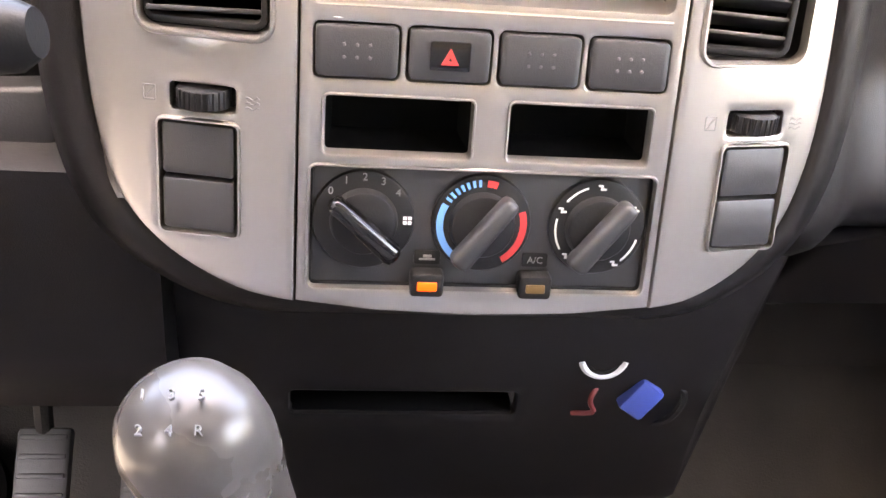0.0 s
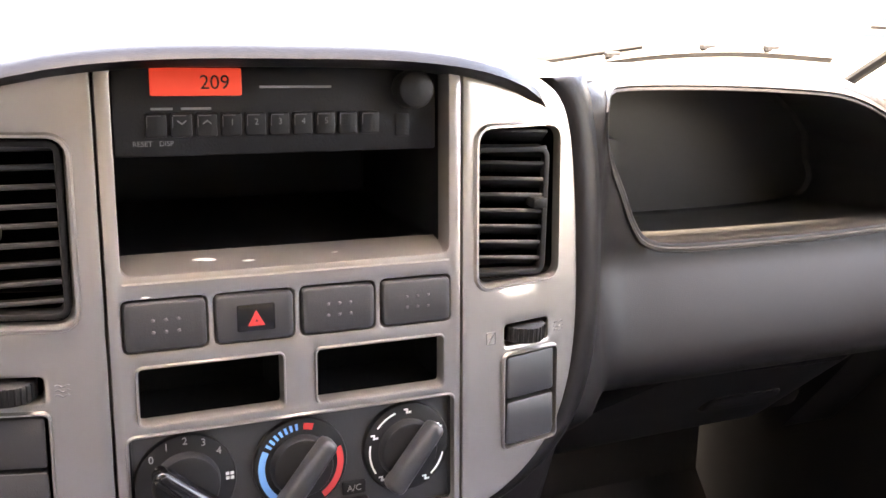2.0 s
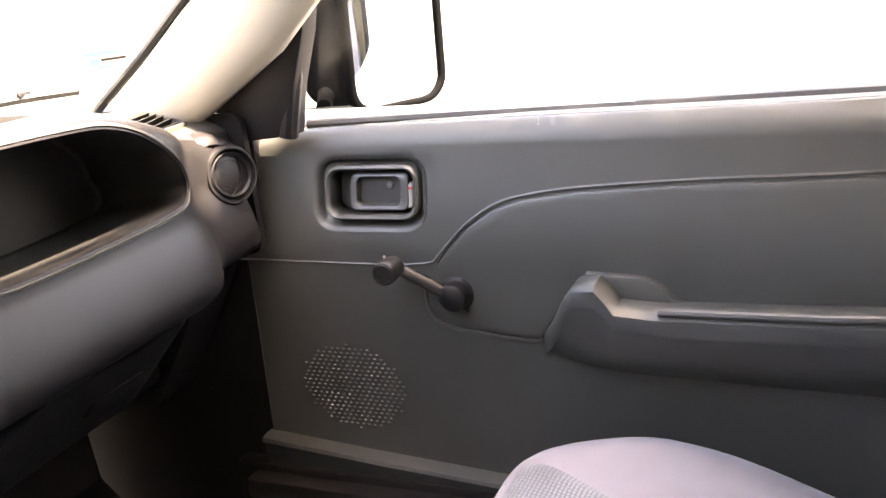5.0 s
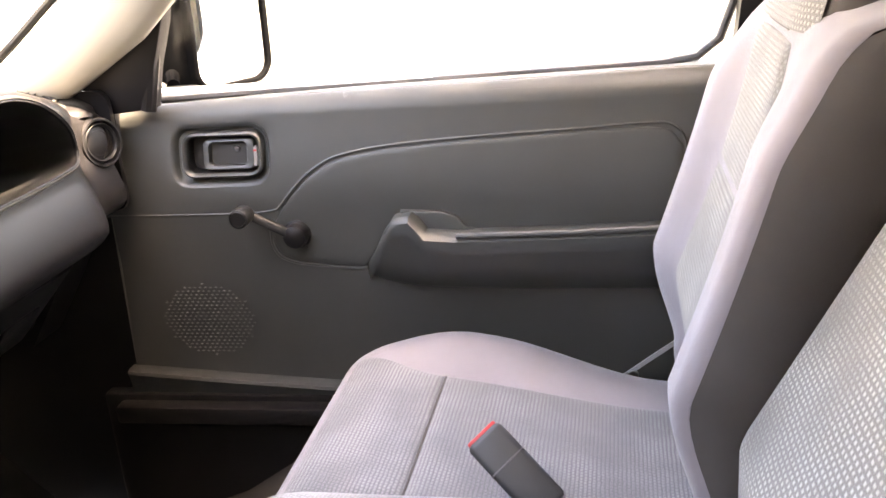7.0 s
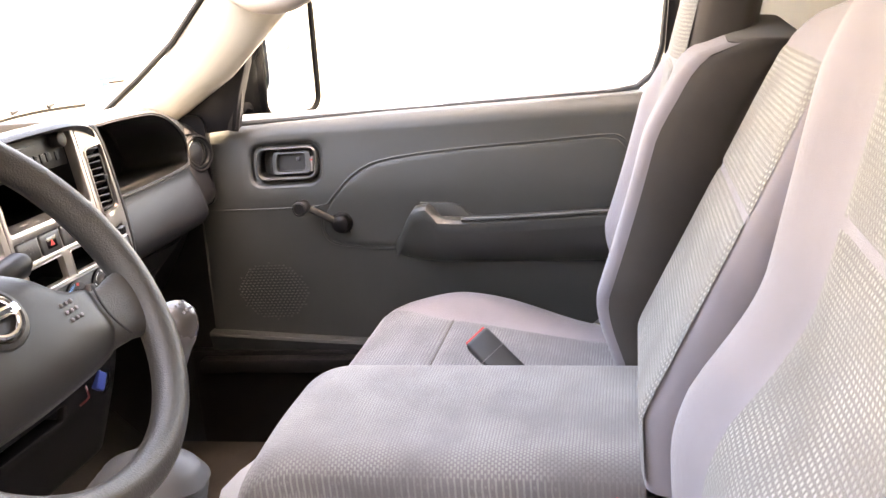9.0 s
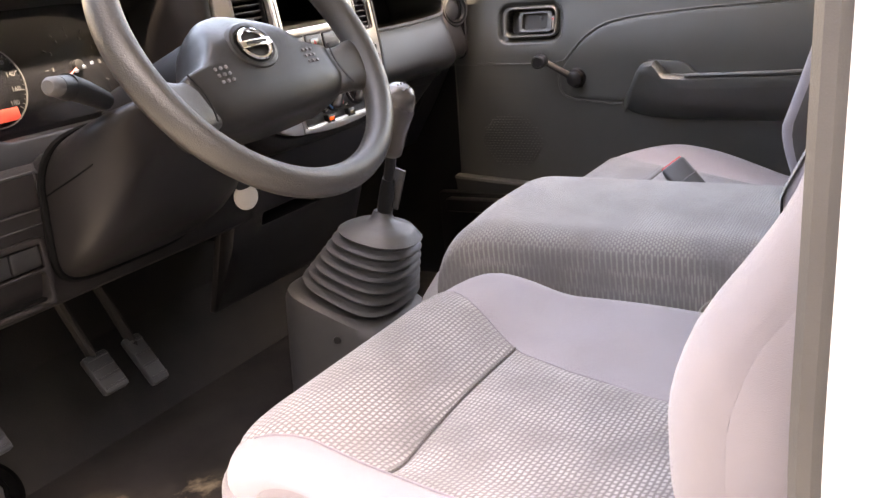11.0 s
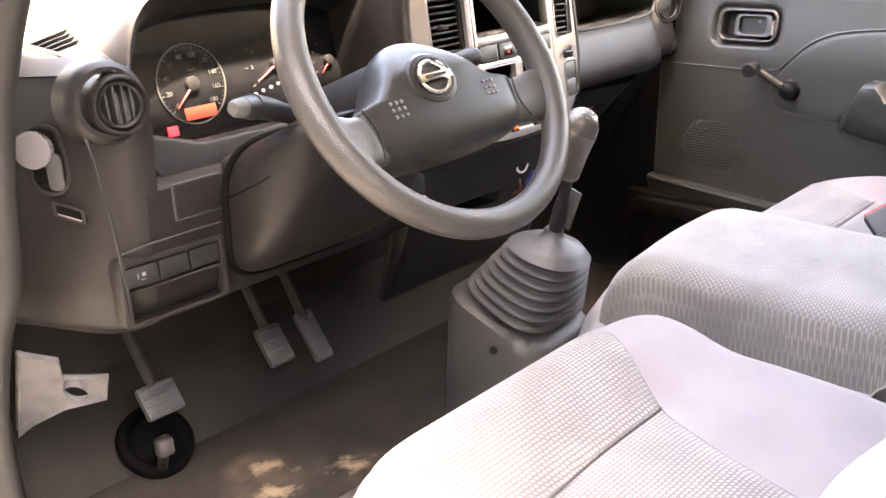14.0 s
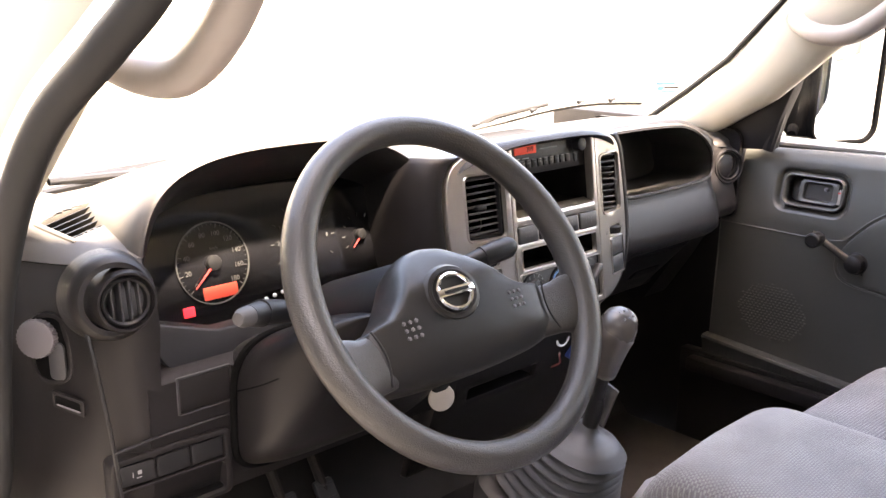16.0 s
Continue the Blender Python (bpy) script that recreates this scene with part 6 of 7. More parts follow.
part("outer_skin", rbox(0.785, -0.3, 0.83, 0.03, 1.05, 0.76, 0.02), M_white, pdoor)

# passenger mirror
mr = thing("door_mirror", (0.86, 0.05, 1.19), "tall door mirror in a dark housing outside the passenger window", "door mirror")
ma, mb = Vector((0.860, 0.0702, 0)), Vector((0.985, 0.004, 0))
mu = (mb - ma).normalized()
mn = Vector((mu.y, -mu.x, 0)).normalized()
mn = mn if mn.y < 0 else -mn
mw = (mb - ma).length
lp = [(x, z) for x, z in rr(0.0, 1.192, mw, 1.43, 0.03, 6)]
mp = lambda o: (lambda x, z, d: ma + mu * (x + 0.10 * (z - 1.2) * 0.4) + Vector((0, 0, z)) - mn * (d - o))
back = lambda x0, z0, x1, z1, r, d: [mp(0)(*p, d) for p in rr(x0, z0, x1, z1, r, 6)]
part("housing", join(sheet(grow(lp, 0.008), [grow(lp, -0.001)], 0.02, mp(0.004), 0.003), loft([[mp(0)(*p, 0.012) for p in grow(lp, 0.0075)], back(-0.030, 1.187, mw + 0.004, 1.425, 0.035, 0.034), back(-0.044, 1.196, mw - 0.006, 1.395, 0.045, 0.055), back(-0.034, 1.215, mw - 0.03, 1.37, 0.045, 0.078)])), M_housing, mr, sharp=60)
part("glass", slab(lp, 0.004, mp(0), 0.001), M_mirror, mr, "silvered mirror glass")
part("mirror_foot", rbox(0.806, 0.090, 1.193, 0.030, 0.080, 0.030, 0.005, 2), M_foot, mr, "pale grey foot on the window sill, darkened to offset strong daylight")
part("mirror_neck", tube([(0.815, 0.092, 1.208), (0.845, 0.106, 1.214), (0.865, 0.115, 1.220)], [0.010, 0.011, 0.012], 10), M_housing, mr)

# ---------- A pillars, windscreen, driver door opening ----------
for s in (-1, 1):
    pl = thing("pillar_front", (s * 0.70, 0.2, 1.2), "cream trimmed windscreen pillar", "pillar", kind="structure")
    path = [(0.335, 1.222), (0.24, 1.285), (0.149, 1.352), (0.031, 1.469), (-0.10, 1.60), (-0.19, 1.70), (-0.25, 1.80)]
    rings = []
    for i, (y, z) in enumerate(path):
        k = s * (0.70 - 0.055 * (z - 1.22) / 0.5)
        t_ = Vector((0, -0.6, 0.66)).normalized()
        nrm = Vector((0, 0.66, 0.6))
        wd = 0.045 + 0.012 * min(i, 3)
        ring_ = []
        for j in range(14):
            q = 2 * math.pi * j / 14
            ring_.append(Vector((k + s * 0.004, y - 0.035 - 0.01 * i * 0.4, z - 0.02)) + Vector((s * 0.032 * math.cos(q), 0, 0)) + nrm * (wd * math.sin(q)))
        rings.append(ring_)
    part("pillar_trim", loft(rings), M_cream, pl, "cream pillar trim", sharp=60)
    part("screen_seal", tube([(s * (0.688 - 0.055 * (z - 1.22) / 0.5), y + 0.012, z + 0.01) for y, z in path], 0.006, 8), M_black, pl, "black windscreen seal")
# windscreen and header
b = surf(lambda u, v: Vector(((-0.70 + 1.40 * u) * (1 - 0.07 * v), 0.345 + 0.25 * (1 - (2 * u - 1) ** 2) * (1 - 0.6 * v) - 0.60 * v, 1.215 + 0.60 * v)), 16, 8)
ws = thing("windscreen", (0, 0.5, 1.2), "clear curved windscreen with a small inspection sticker", "windscreen", kind="structure")
ws.name = "window_windscreen"
gp = part("pane", b, M_glass, ws)
gp.visible_shadow = False
solo("trim_header", rbox(0, -0.22, 1.81, 1.36, 0.12, 0.05, 0.015), M_headliner, "cream header above the windscreen", "header", kind="structure")
# cowl, bonnet edge
b = loft([[Vector((x, y - 0.22 * (x / 0.75) ** 2, z)) for y, z in ((0.56, 1.185), (0.60, 1.205), (0.70, 1.195), (0.86, 1.12), (0.90, 0.95), (0.60, 0.95))] for x in [-0.75 + 0.1 * i for i in range(16)]])
solo("cowl", b, M_white, "white painted scuttle and nose below the windscreen", "bodywork", kind="structure")

# front door seal of the driver opening, white body flange
seal_pts = curve_pts([(-0.66, -0.42, 1.66), (-0.685, -0.253, 1.50), (-0.70, -0.184, 1.445), (-0.715, -0.10, 1.388), (-0.725, -0.035, 1.315), (-0.728, 0.028, 1.22), (-0.728, 0.066, 1.13), (-0.728, 0.10, 1.02), (-0.728, 0.165, 0.93), (-0.728, 0.225, 0.80), (-0.728, 0.235, 0.68), (-0.728, 0.215, 0.61), (-0.724, 0.19, 0.58)], 6)
dj = thing("door_opening", (-0.73, -0.3, 0.5), "white painted driver door opening with its rubber seal", "door frame", kind="structure")
part("front_seal", tube([p + Vector((-0.003, 0, 0)) for p in seal_pts], 0.015, 12), M_rubber, dj, "black rubber door seal")
off = [p + Vector((0.0, 0.020, 0.004)) for p in seal_pts]
off2 = [p + Vector((0.012, 0.09, 0.02)) for p in seal_pts]
off3 = [p + Vector((0.034, 0.06, 0.02)) for p in seal_pts]
part("front_post", loft([[a_, b_, c_, d_] for a_, b_, c_, d_ in zip(seal_pts, off, off2, off3)]), M_white, dj, "white painted front door post", sharp=50)
rear_pts = curve_pts([(-0.66, -0.80, 1.70), (-0.69, -0.800, 1.55), (-0.71, -0.797, 1.32), (-0.718, -0.792, 1.15), (-0.72, -0.788, 1.0), (-0.72, -0.797, 0.90), (-0.72, -0.79, 0.83), (-0.72, -0.77, 0.775)], 6)
part("rear_seal", tube(rear_pts, 0.011, 10), M_seal, dj, "grey rubber door seal")
roff = [p + Vector((-0.03, -0.022, 0)) for p in rear_pts]
roff2 = [p + Vector((-0.045, -0.10, 0)) for p in rear_pts]
roff3 = [p + Vector((0.02, -0.10, 0)) for p in rear_pts]
part("rear_post", loft([[a_, b_, c_, d_] for a_, b_, c_, d_ in zip(rear_pts, roff, roff2, roff3)]), M_white, dj, "white painted rear door post", sharp=50)

# sill sweeping up over the wheel: white flange, grey scuff plate, dark joint
sill_yz = curve_pts([(0.0, 0.30, 0.60), (0.0, 0.20, 0.562), (0.0, 0.10, 0.548), (0.0, 0.03, 0.553), (0.0, -0.02, 0.578), (0.0, -0.08, 0.62), (0.0, -0.15, 0.655), (0.0, -0.24, 0.68), (0.0, -0.35, 0.69), (0.0, -0.50, 0.693), (0.0, -0.80, 0.70)], 6)
rows = []
for dx, dz, dy in ((-0.715, 0.004, 0), (-0.728, 0.008, 0), (-0.745, 0.002, 0), (-0.760, -0.014, 0), (-0.775, -0.045, -0.01), (-0.79, -0.085, -0.03)):
    rows.append([Vector((dx, p.y + dy, p.z + dz)) for p in sill_yz])
b = loft(rows, closed=False, cap=False)
part("sill_flange", b, M_white, dj, "white painted sill sweeping over the wheel arch", sharp=60)
rows = [[Vector((-0.79, p.y - 0.03, p.z - 0.085)) for p in sill_yz], [Vector((-0.74, p.y - 0.03, p.z - 0.10)) for p in sill_yz], [Vector((-0.66, p.y - 0.03, p.z - 0.10)) for p in sill_yz]]
part("wheel_arch", loft(rows, closed=False, cap=False), M_pit, dj, "black wheel arch liner")
sp_yz = [p for p in sill_yz if p.y < 0.05]
rows = [[Vector((-0.716, p.y, p.z + 0.004)) for p in sp_yz], [Vector((-0.712, p.y, p.z + 0.022)) for p in sp_yz], [Vector((-0.700, p.y + 0.004, p.z + 0.040)) for p in sp_yz], [Vector((-0.690, p.y + 0.006, p.z + 0.046)) for p in sp_yz], [Vector((-0.66, p.y + 0.006, p.z + 0.040)) for p in sp_yz]]
part("scuff_plate", loft(rows, closed=False, cap=False), M_scuff, dj, "grey plastic scuff plate", sharp=60)
part("scuff_joint", tube([Vector((-0.693, p.y + 0.006, p.z + 0.0468)) for p in sp_yz], 0.0012, 6), M_black, dj)
# ribbed step mat at the foot of the opening
stp = thing("step_mat", (-0.69, 0.12, FLOOR), "dark grey ribbed step mat with rivet holes inside the door", "step mat")
mat_m = Matrix.Translation((-0.668, 0.205, FLOOR + 0.006)) @ Matrix.Rotation(radians(-12), 4, "Z")
part("mat", moved(rbox(0, 0, 0, 0.074, 0.33, 0.016, 0.005), mat_m), M_step, stp)
for i in range(4):
    part("mat_rib", moved(rbox(-0.024 + 0.016 * i, 0.005, 0.0095, 0.006, 0.25, 0.005, 0.002), mat_m), M_step, stp)
for y in (-0.14, 0.0, 0.145):
    part("rivet_hole", moved(disc((-0.005, y, 0.0075), (0, 0, 1), 0.008, 0.002, 18), mat_m), M_black, stp)
# driver kick panel: bare white metal with a hole
kp = thing("kick_panel", (-0.70, 0.24, 0.72), "bare grey-white metal bracket with a round hole under the dash", "bracket")
KT0, KR0, KB0 = Vector((-0.674, 0.262, 0.872)), Vector((-0.579, 0.232, 0.817)), Vector((-0.654, 0.377, 0.702))
KN0 = (KR0 - KT0).cross(KB0 - KT0).normalized()
hole_ = [(0.66 + 0.15 * math.cos(-2 * math.pi * i / 20), 0.30 + 0.085 * math.sin(-2 * math.pi * i / 20)) for i in range(20)]
k_out = [(0.0, 1.0), (0.18, 0.80), (0.55, 0.52), (1.03, 0.30), (1.02, 0.04), (0.50, 0.16), (0.44, -0.02), (0.0, 0.0)]
k_out = k_out if sum((b_[0] - a_[0]) * (b_[1] + a_[1]) for a_, b_ in zip(k_out, k_out[1:] + k_out[:1])) < 0 else k_out[::-1]
hole_ = hole_ if sum((b_[0] - a_[0]) * (b_[1] + a_[1]) for a_, b_ in zip(hole_, hole_[1:] + hole_[:1])) < 0 else hole_[::-1]
part("bracket", sheet(k_out, [hole_], 0.004, lambda u, v, d: KT0 + (KR0 - KT0) * u + (KB0 - KT0) * v - KN0 * d, 0.01), M_primer, kp)
part("bolt", disc(KT0 + (KR0 - KT0) * 0.26 + (KB0 - KT0) * 0.30 + KN0 * 0.001, KN0, 0.008, 0.005, 12), M_metal, kp, "small steel bolt head")
part("folded_edge", tube([KT0 + (KB0 - KT0) * k for k in (0.03, 0.3, 0.6, 0.95)], 0.004, 8), M_primer, kp)


# ---------- seats ----------
def grid_solid(fn_top, fn_bot, nu, nv):
    """A closed cushion between two height sheets."""
    b = bmesh.new()
    t = [[b.verts.new(fn_top(i / nu, j / nv)) for j in range(nv + 1)] for i in range(nu + 1)]
    k = [[b.verts.new(fn_bot(i / nu, j / nv)) for j in range(nv + 1)] for i in range(nu + 1)]
    for i in range(nu):
        for j in range(nv):
            b.faces.new((t[i][j], t[i + 1][j], t[i + 1][j + 1], t[i][j + 1]))
            b.faces.new((k[i][j], k[i][j + 1], k[i + 1][j + 1], k[i + 1][j]))
    for i in range(nu):
        b.faces.new((t[i][0], k[i][0], k[i + 1][0], t[i + 1][0]))
        b.faces.new((t[i][nv], t[i + 1][nv], k[i + 1][nv], k[i][nv]))
    for j in range(nv):
        b.faces.new((t[0][j], t[0][j + 1], k[0][j + 1], k[0][j]))
        b.faces.new((t[nu][j], k[nu][j], k[nu][j + 1], t[nu][j + 1]))
    return b


def cushion_z(u, v, top, left_b, right_b, fall=0.022):
    """Height of a cushion's top: raised side bolsters, a rounded front (v = 0), low towards the back."""
    z = top - fall * smooth01(v, 0.15, 1.0)
    z += left_b * (1 - smooth01(u, 0.03, 0.22)) * smooth01(v, 0.0, 0.35) + right_b * smooth01(u, 0.78, 0.95) * smooth01(v, 0.0, 0.35) * (1 - 0.9 * smooth01(v, 0.4, 0.9))
    e = 0.0
    if u < 0.085:
        k = 1 - u / 0.085
        e += 0.014 * k + 0.026 * k ** 2 + 0.012 * k ** 6
    if u > 0.90:
        e += 0.026 * (1 - math.sqrt(max(0, 1 - (1 - (1 - u) / 0.10) ** 2)))
    if v < 0.13:
        e += 0.036 * (1 - math.sqrt(max(0, 1 - (1 - v / 0.13) ** 2)))
    return z - e


def warp(i, n, k=0.75):
    """Spreads grid lines so that they gather at the edges."""
    x = i
    return 0.5 - 0.5 * math.cos(math.pi * x) if k else x


def seat_cushion(parent, x0, x1, yf, yb, zb, top, ins, seam_v, lb, rb, fab, fall=0.022):
    W, L = x1 - x0, yf - yb

    def nose(u):
        q = max(0.0, (abs(2 * u - 1) - 0.72) / 0.28)
        return (0.085 if u < 0.5 else 0.05) * (1 - math.sqrt(max(0.0, 1 - q * q)))

    def top_at(u, v, o=0.0):
        return Vector((x0 + W * u, yf - nose(u) * (1 - v) - L * v, cushion_z(u, v, top, lb, rb, fall) + o))

    b = grid_solid(lambda i, j: top_at(warp(i, 1), warp(j, 1)), lambda i, j: Vector((x0 + 0.008 + (W - 0.016) * warp(i, 1), yf - 0.012 - nose(warp(i, 1)) * (1 - warp(j, 1)) - (L - 0.012) * warp(j, 1), zb)), 36, 36)
    body = part("cushion", b, M_mauve, parent, "plain mauve-grey bolsters", sharp=75)
    a0, a1 = ins

    def piece(v0, v1, flare):
        def f(u, v):
            vv = v0 + (v1 - v0) * v
            fl_ = flare * (1 - smooth01(vv, 0.05, seam_v))
            ua, ub = a0 - 0.35 * fl_, a1 + fl_
            uu = ua + (ub - ua) * u
            edge = min(u, 1 - u, v * (v1 - v0) * 2 if v0 > 0.01 else 1, (1 - v) * (v1 - v0) * 2 if v1 < 0.99 else 1)
            return top_at(uu, vv, 0.006 * math.sqrt(min(1, max(0, edge) / 0.05)) + 0.001)
        return surf(f, 26, 26)

    part("insert_front", piece(0.045, seam_v - 0.003, 0.10), fab, parent, "woven cloth front insert", sharp=70)
    part("insert_rear", piece(seam_v + 0.003, 0.985, 0.0), fab, parent, "woven cloth seat insert", sharp=70)
    pts = [top_at(a0 + (a1 - a0) * k / 20, seam_v, 0.001) for k in range(21)]
    part("seam", tube(pts, 0.0016, 6), M_side, parent)
    for a in (a0, a1):
        part("piping", tube([top_at(a, seam_v + (0.985 - seam_v) * k / 16, 0.0) for k in range(17)], 0.0014, 6), M_mauve, parent)
    return body


def backrest(parent, x0, x1, z0, z1, y_at, depth, side_mat, ins, fab, head=None, crown=0.02, bump=0.028, edge=(0.84, 0.045)):
    """A padded back: front face y_at(z), with rounded shoulders, bolsters and a woven centre."""
    W, cxm = x1 - x0, 0.5 * (x0 + x1)

    def front(u, w, o=0.0):
        z = z0 + (z1 - z0) * w
        half = 0.5 * W * (1 - 0.16 * smooth01(w, 0.72, 1.0) ** 2)
        x = cxm + (2 * u - 1) * half
        y = y_at(z)
        q = abs(2 * u - 1)
        y += bump * smooth01(q, 0.45, 0.78) * (1 - smooth01(w, 0.75, 0.98))
        r = 0.0
        if q > edge[0]:
            r = edge[1] * (1 - math.sqrt(max(0, 1 - ((q - edge[0]) / (1 - edge[0])) ** 2)))
        if w > 0.90:
            r += 0.05 * (1 - math.sqrt(max(0, 1 - ((w - 0.90) / 0.10) ** 2)))
        zz = z + (crown * (1 - q * q) if w > 0.6 else 0) * smooth01(w, 0.6, 1.0)
        return Vector((x, y - r + o, zz))

    b = surf(lambda u, w: front(warp(u, 1), w), 36, 40)
    part("back_cushion", b, M_mauve, parent, "plain mauve-grey back bolsters", sharp=60)

    n = 30
    edge = [front(0, k / n) for k in range(n + 1)] + [front(k / n, 1) for k in range(1, n)] + [front(1, 1 - k / n) for k in range(n + 1)]
    rings = []
    for d, gx in ((0.0, 0.0), (0.012, 0.004), (0.03, 0.006), (depth - 0.02, 0.0), (depth, -0.02)):
        row = []
        for p in edge:
            c = Vector((cxm, p.y, min(p.z, z1 - 0.08)))
            dv = Vector((p.x - c.x, 0, p.z - c.z))
            dv = dv.normalized() if dv.length > 1e-6 else Vector((0, 0, 1))
            row.append(Vector((p.x, p.y - d, p.z)) + dv * gx)
        rings.append(row)
    b = loft(rings, closed=False, cap=False)
    b.faces.new([v for v in b.verts][-len(edge):])
    part("back_shell", b, side_mat, parent, "dark cloth sides and back", sharp=60)
    a0, a1 = ins
    for w0, w1 in ((0.02, 0.60), (0.615, 0.90)):
        def f(u, v, w0=w0, w1=w1):
            w = w0 + (w1 - w0) * v
            narrow = 0.05 * w
            e = min(u, 1 - u, v, 1 - v)
            return front(a0 + narrow + (a1 - a0 - 2 * narrow) * u, w, 0.004 * math.sqrt(min(1, e / 0.06)) + 0.0004)
        part("back_insert", surf(f, 22, 22), fab, parent, "woven cloth centre", sharp=70)
    if head:
        hx0, hx1, hz0, hz1, hd = head
        rings = []
        for w in [k / 12 for k in range(13)]:
            z = hz0 + (hz1 - hz0) * w
            y = y_at(z) + 0.004
            sc = 1 - 0.10 * w - 0.25 * smooth01(w, 0.8, 1.0) ** 2
            hw, hh = 0.5 * (hx1 - hx0) * sc, 0.5 * hd * (1 - 0.3 * smooth01(w, 0.75, 1.0))
            rings.append([Vector((0.5 * (hx0 + hx1) + hw * math.copysign(abs(math.cos(q)) ** 0.6, math.cos(q)), y - 0.5 * hd + hh * math.copysign(abs(math.sin(q)) ** 0.6, math.sin(q)), z)) for q in (2 * math.pi * j / 32 for j in range(32))])
        part("headrest", loft(rings), side_mat, parent, "dark cloth headrest", sharp=60)
        fr_ = lambda u, v: Vector((hx0 + 0.06 * (hx1 - hx0) + 0.88 * (hx1 - hx0) * u * (1 - 0.0 * v) + (0.5 - u) * 0.10 * (hx1 - hx0) * v, y_at(hz0 + (hz1 - hz0) * v) + 0.008 - 0.014 * abs(2 * u - 1) ** 4, hz0 + (hz1 - hz0) * (0.02 + 0.86 * v)))
        part("headrest_insert", surf(fr_, 16, 12), fab, parent, sharp=70)


def round_off(d, r, h):
    """How far a rounded edge of radius r and height h has dropped at the distance d from it."""
    return h * (1 - math.sqrt(max(0.0, 1 - (1 - d / r) ** 2))) if d < r else 0.0


def driver_cushion(parent, fab):
    """The driver's cushion: a high front roll, a crisp edge along the outer bolster over an upright side, a soft inner bolster."""
    X0, X1, YB, ZJ = -0.644, -0.100, -0.80, 0.836

    def front_y(x):
        ql, qr = min(1.0, max(0.0, (-x - 0.51) / 0.134)), min(1.0, max(0.0, (x + 0.21) / 0.11))
        return -0.256 - 0.085 * (1 - math.sqrt(1 - ql * ql)) - 0.040 * (1 - math.sqrt(1 - qr * qr))

    def top_z(x, y):
        mid = 0.880 - 0.028 * smooth01(-y, 0.31, 0.43) - 0.011 * smooth01(-y, 0.45, 0.75)
        rim = 0.887 - 0.014 * smooth01(-y, 0.34, 0.49) - 0.024 * smooth01(-y, 0.47, 0.74)
        z = mid + (rim - mid) * smooth01(-x, 0.530, 0.630)
        z += 0.010 * smooth01(x, -0.31, -0.17) * smooth01(-y, 0.27, 0.38) * (1 - 0.7 * smooth01(-y, 0.52, 0.76))
        return z - round_off(front_y(x) - y, 0.05, 0.030) - round_off(X1 - x, 0.045, 0.035) - round_off(x - X0, 0.010, 0.004)

    def at(x, v, o=0.0):
        y = front_y(x) * (1 - v) + YB * v
        return Vector((x, y, top_z(x, y) + o))

    n = 44
    xs = [X0 + (X1 - X0) * warp(i / n, 1) for i in range(n + 1)]
    b = surf(lambda u, v: at(xs[round(u * n)], warp(v, 1)), n, n)
    loop = [at(X0, warp(1 - i / n, 1)) for i in range(n)] + [at(x, 0.0) for x in xs] + [at(X1, warp(i / n, 1)) for i in range(1, n + 1)]
    rows = []
    for f, o in ((0.0, 0.0), (0.08, 0.0025), (0.30, 0.006), (0.60, 0.007), (0.88, 0.003), (1.0, -0.002), (1.8, -0.012)):
        row = []
        for i, p in enumerate(loop):
            t = loop[min(i + 1, len(loop) - 1)] - loop[max(i - 1, 0)]
            out = Vector((-t.y, t.x, 0)).normalized()
            sag = 0.0022 * math.sin(46 * p.y + 9 * f) * smooth01(-p.y, 0.52, 0.66) * math.sin(math.pi * min(1.0, f))
            row.append(Vector((p.x, p.y, p.z + (ZJ - p.z) * f)) + out * (o + sag))
        rows.append(row)
    part("cushion", b, M_mauve, parent, "plain mauve-grey bolsters", sharp=55)
    part("cushion_border", loft(rows, closed=False, cap=False), M_mauve_shaded, parent, "upright cushion side, same cloth darkened to paint its shade", sharp=55)
    left = lambda y: float(np.interp(-y, (0.262, 0.29, 0.34, 0.42, 0.455, 0.527, 0.588, 0.644, 0.71, 0.80), (-0.600, -0.592, -0.566, -0.566, -0.575, -0.592, -0.604, -0.616, -0.632, -0.638)))
    right = lambda y: float(np.interp(-y, (0.256, 0.32, 0.424, 0.495, 0.578, 0.80), (-0.178, -0.220, -0.290, -0.318, -0.338, -0.375)))
    seam_y = lambda u: -0.428 + 0.012 * u + 0.006 * math.sin(math.pi * u)

    def piece(front):
        def f(u, v):
            x = -0.60 + 0.42 * u
            for _ in range(3):
                y0, y1 = (front_y(x) - 0.012, seam_y(u) + 0.002) if front else (seam_y(u) - 0.002, -0.795)
                y = y0 + (y1 - y0) * v
                x = left(y) + (right(y) - left(y)) * u
            e = min(u * 8, (1 - u) * 8, (1 - v) * 7 if front else v * 14, 1.0)
            return Vector((x, y, top_z(x, y) + 0.0005 + 0.0055 * math.sqrt(max(0.0, e))))
        return surf(f, 30, 30)

    part("insert_front", piece(True), fab, parent, "woven cloth front insert", sharp=70)
    part("insert_rear", piece(False), fab, parent, "woven cloth seat insert", sharp=70)
    seam_pts = []
    for k in range(25):
        y = seam_y(k / 24)
        x = left(y) + (right(y) - left(y)) * k / 24
        seam_pts.append(Vector((x, y, top_z(x, y) + 0.0012)))
    part("seam", tube(seam_pts, 0.0016, 6), M_side, parent)
    for side in (left, right):
        part("piping", tube([Vector((side(y), y, top_z(side(y), y) + 0.0008)) for y in (-0.30 - 0.48 * k / 30 for k in range(31))], 0.0013, 6), M_mauve, parent)
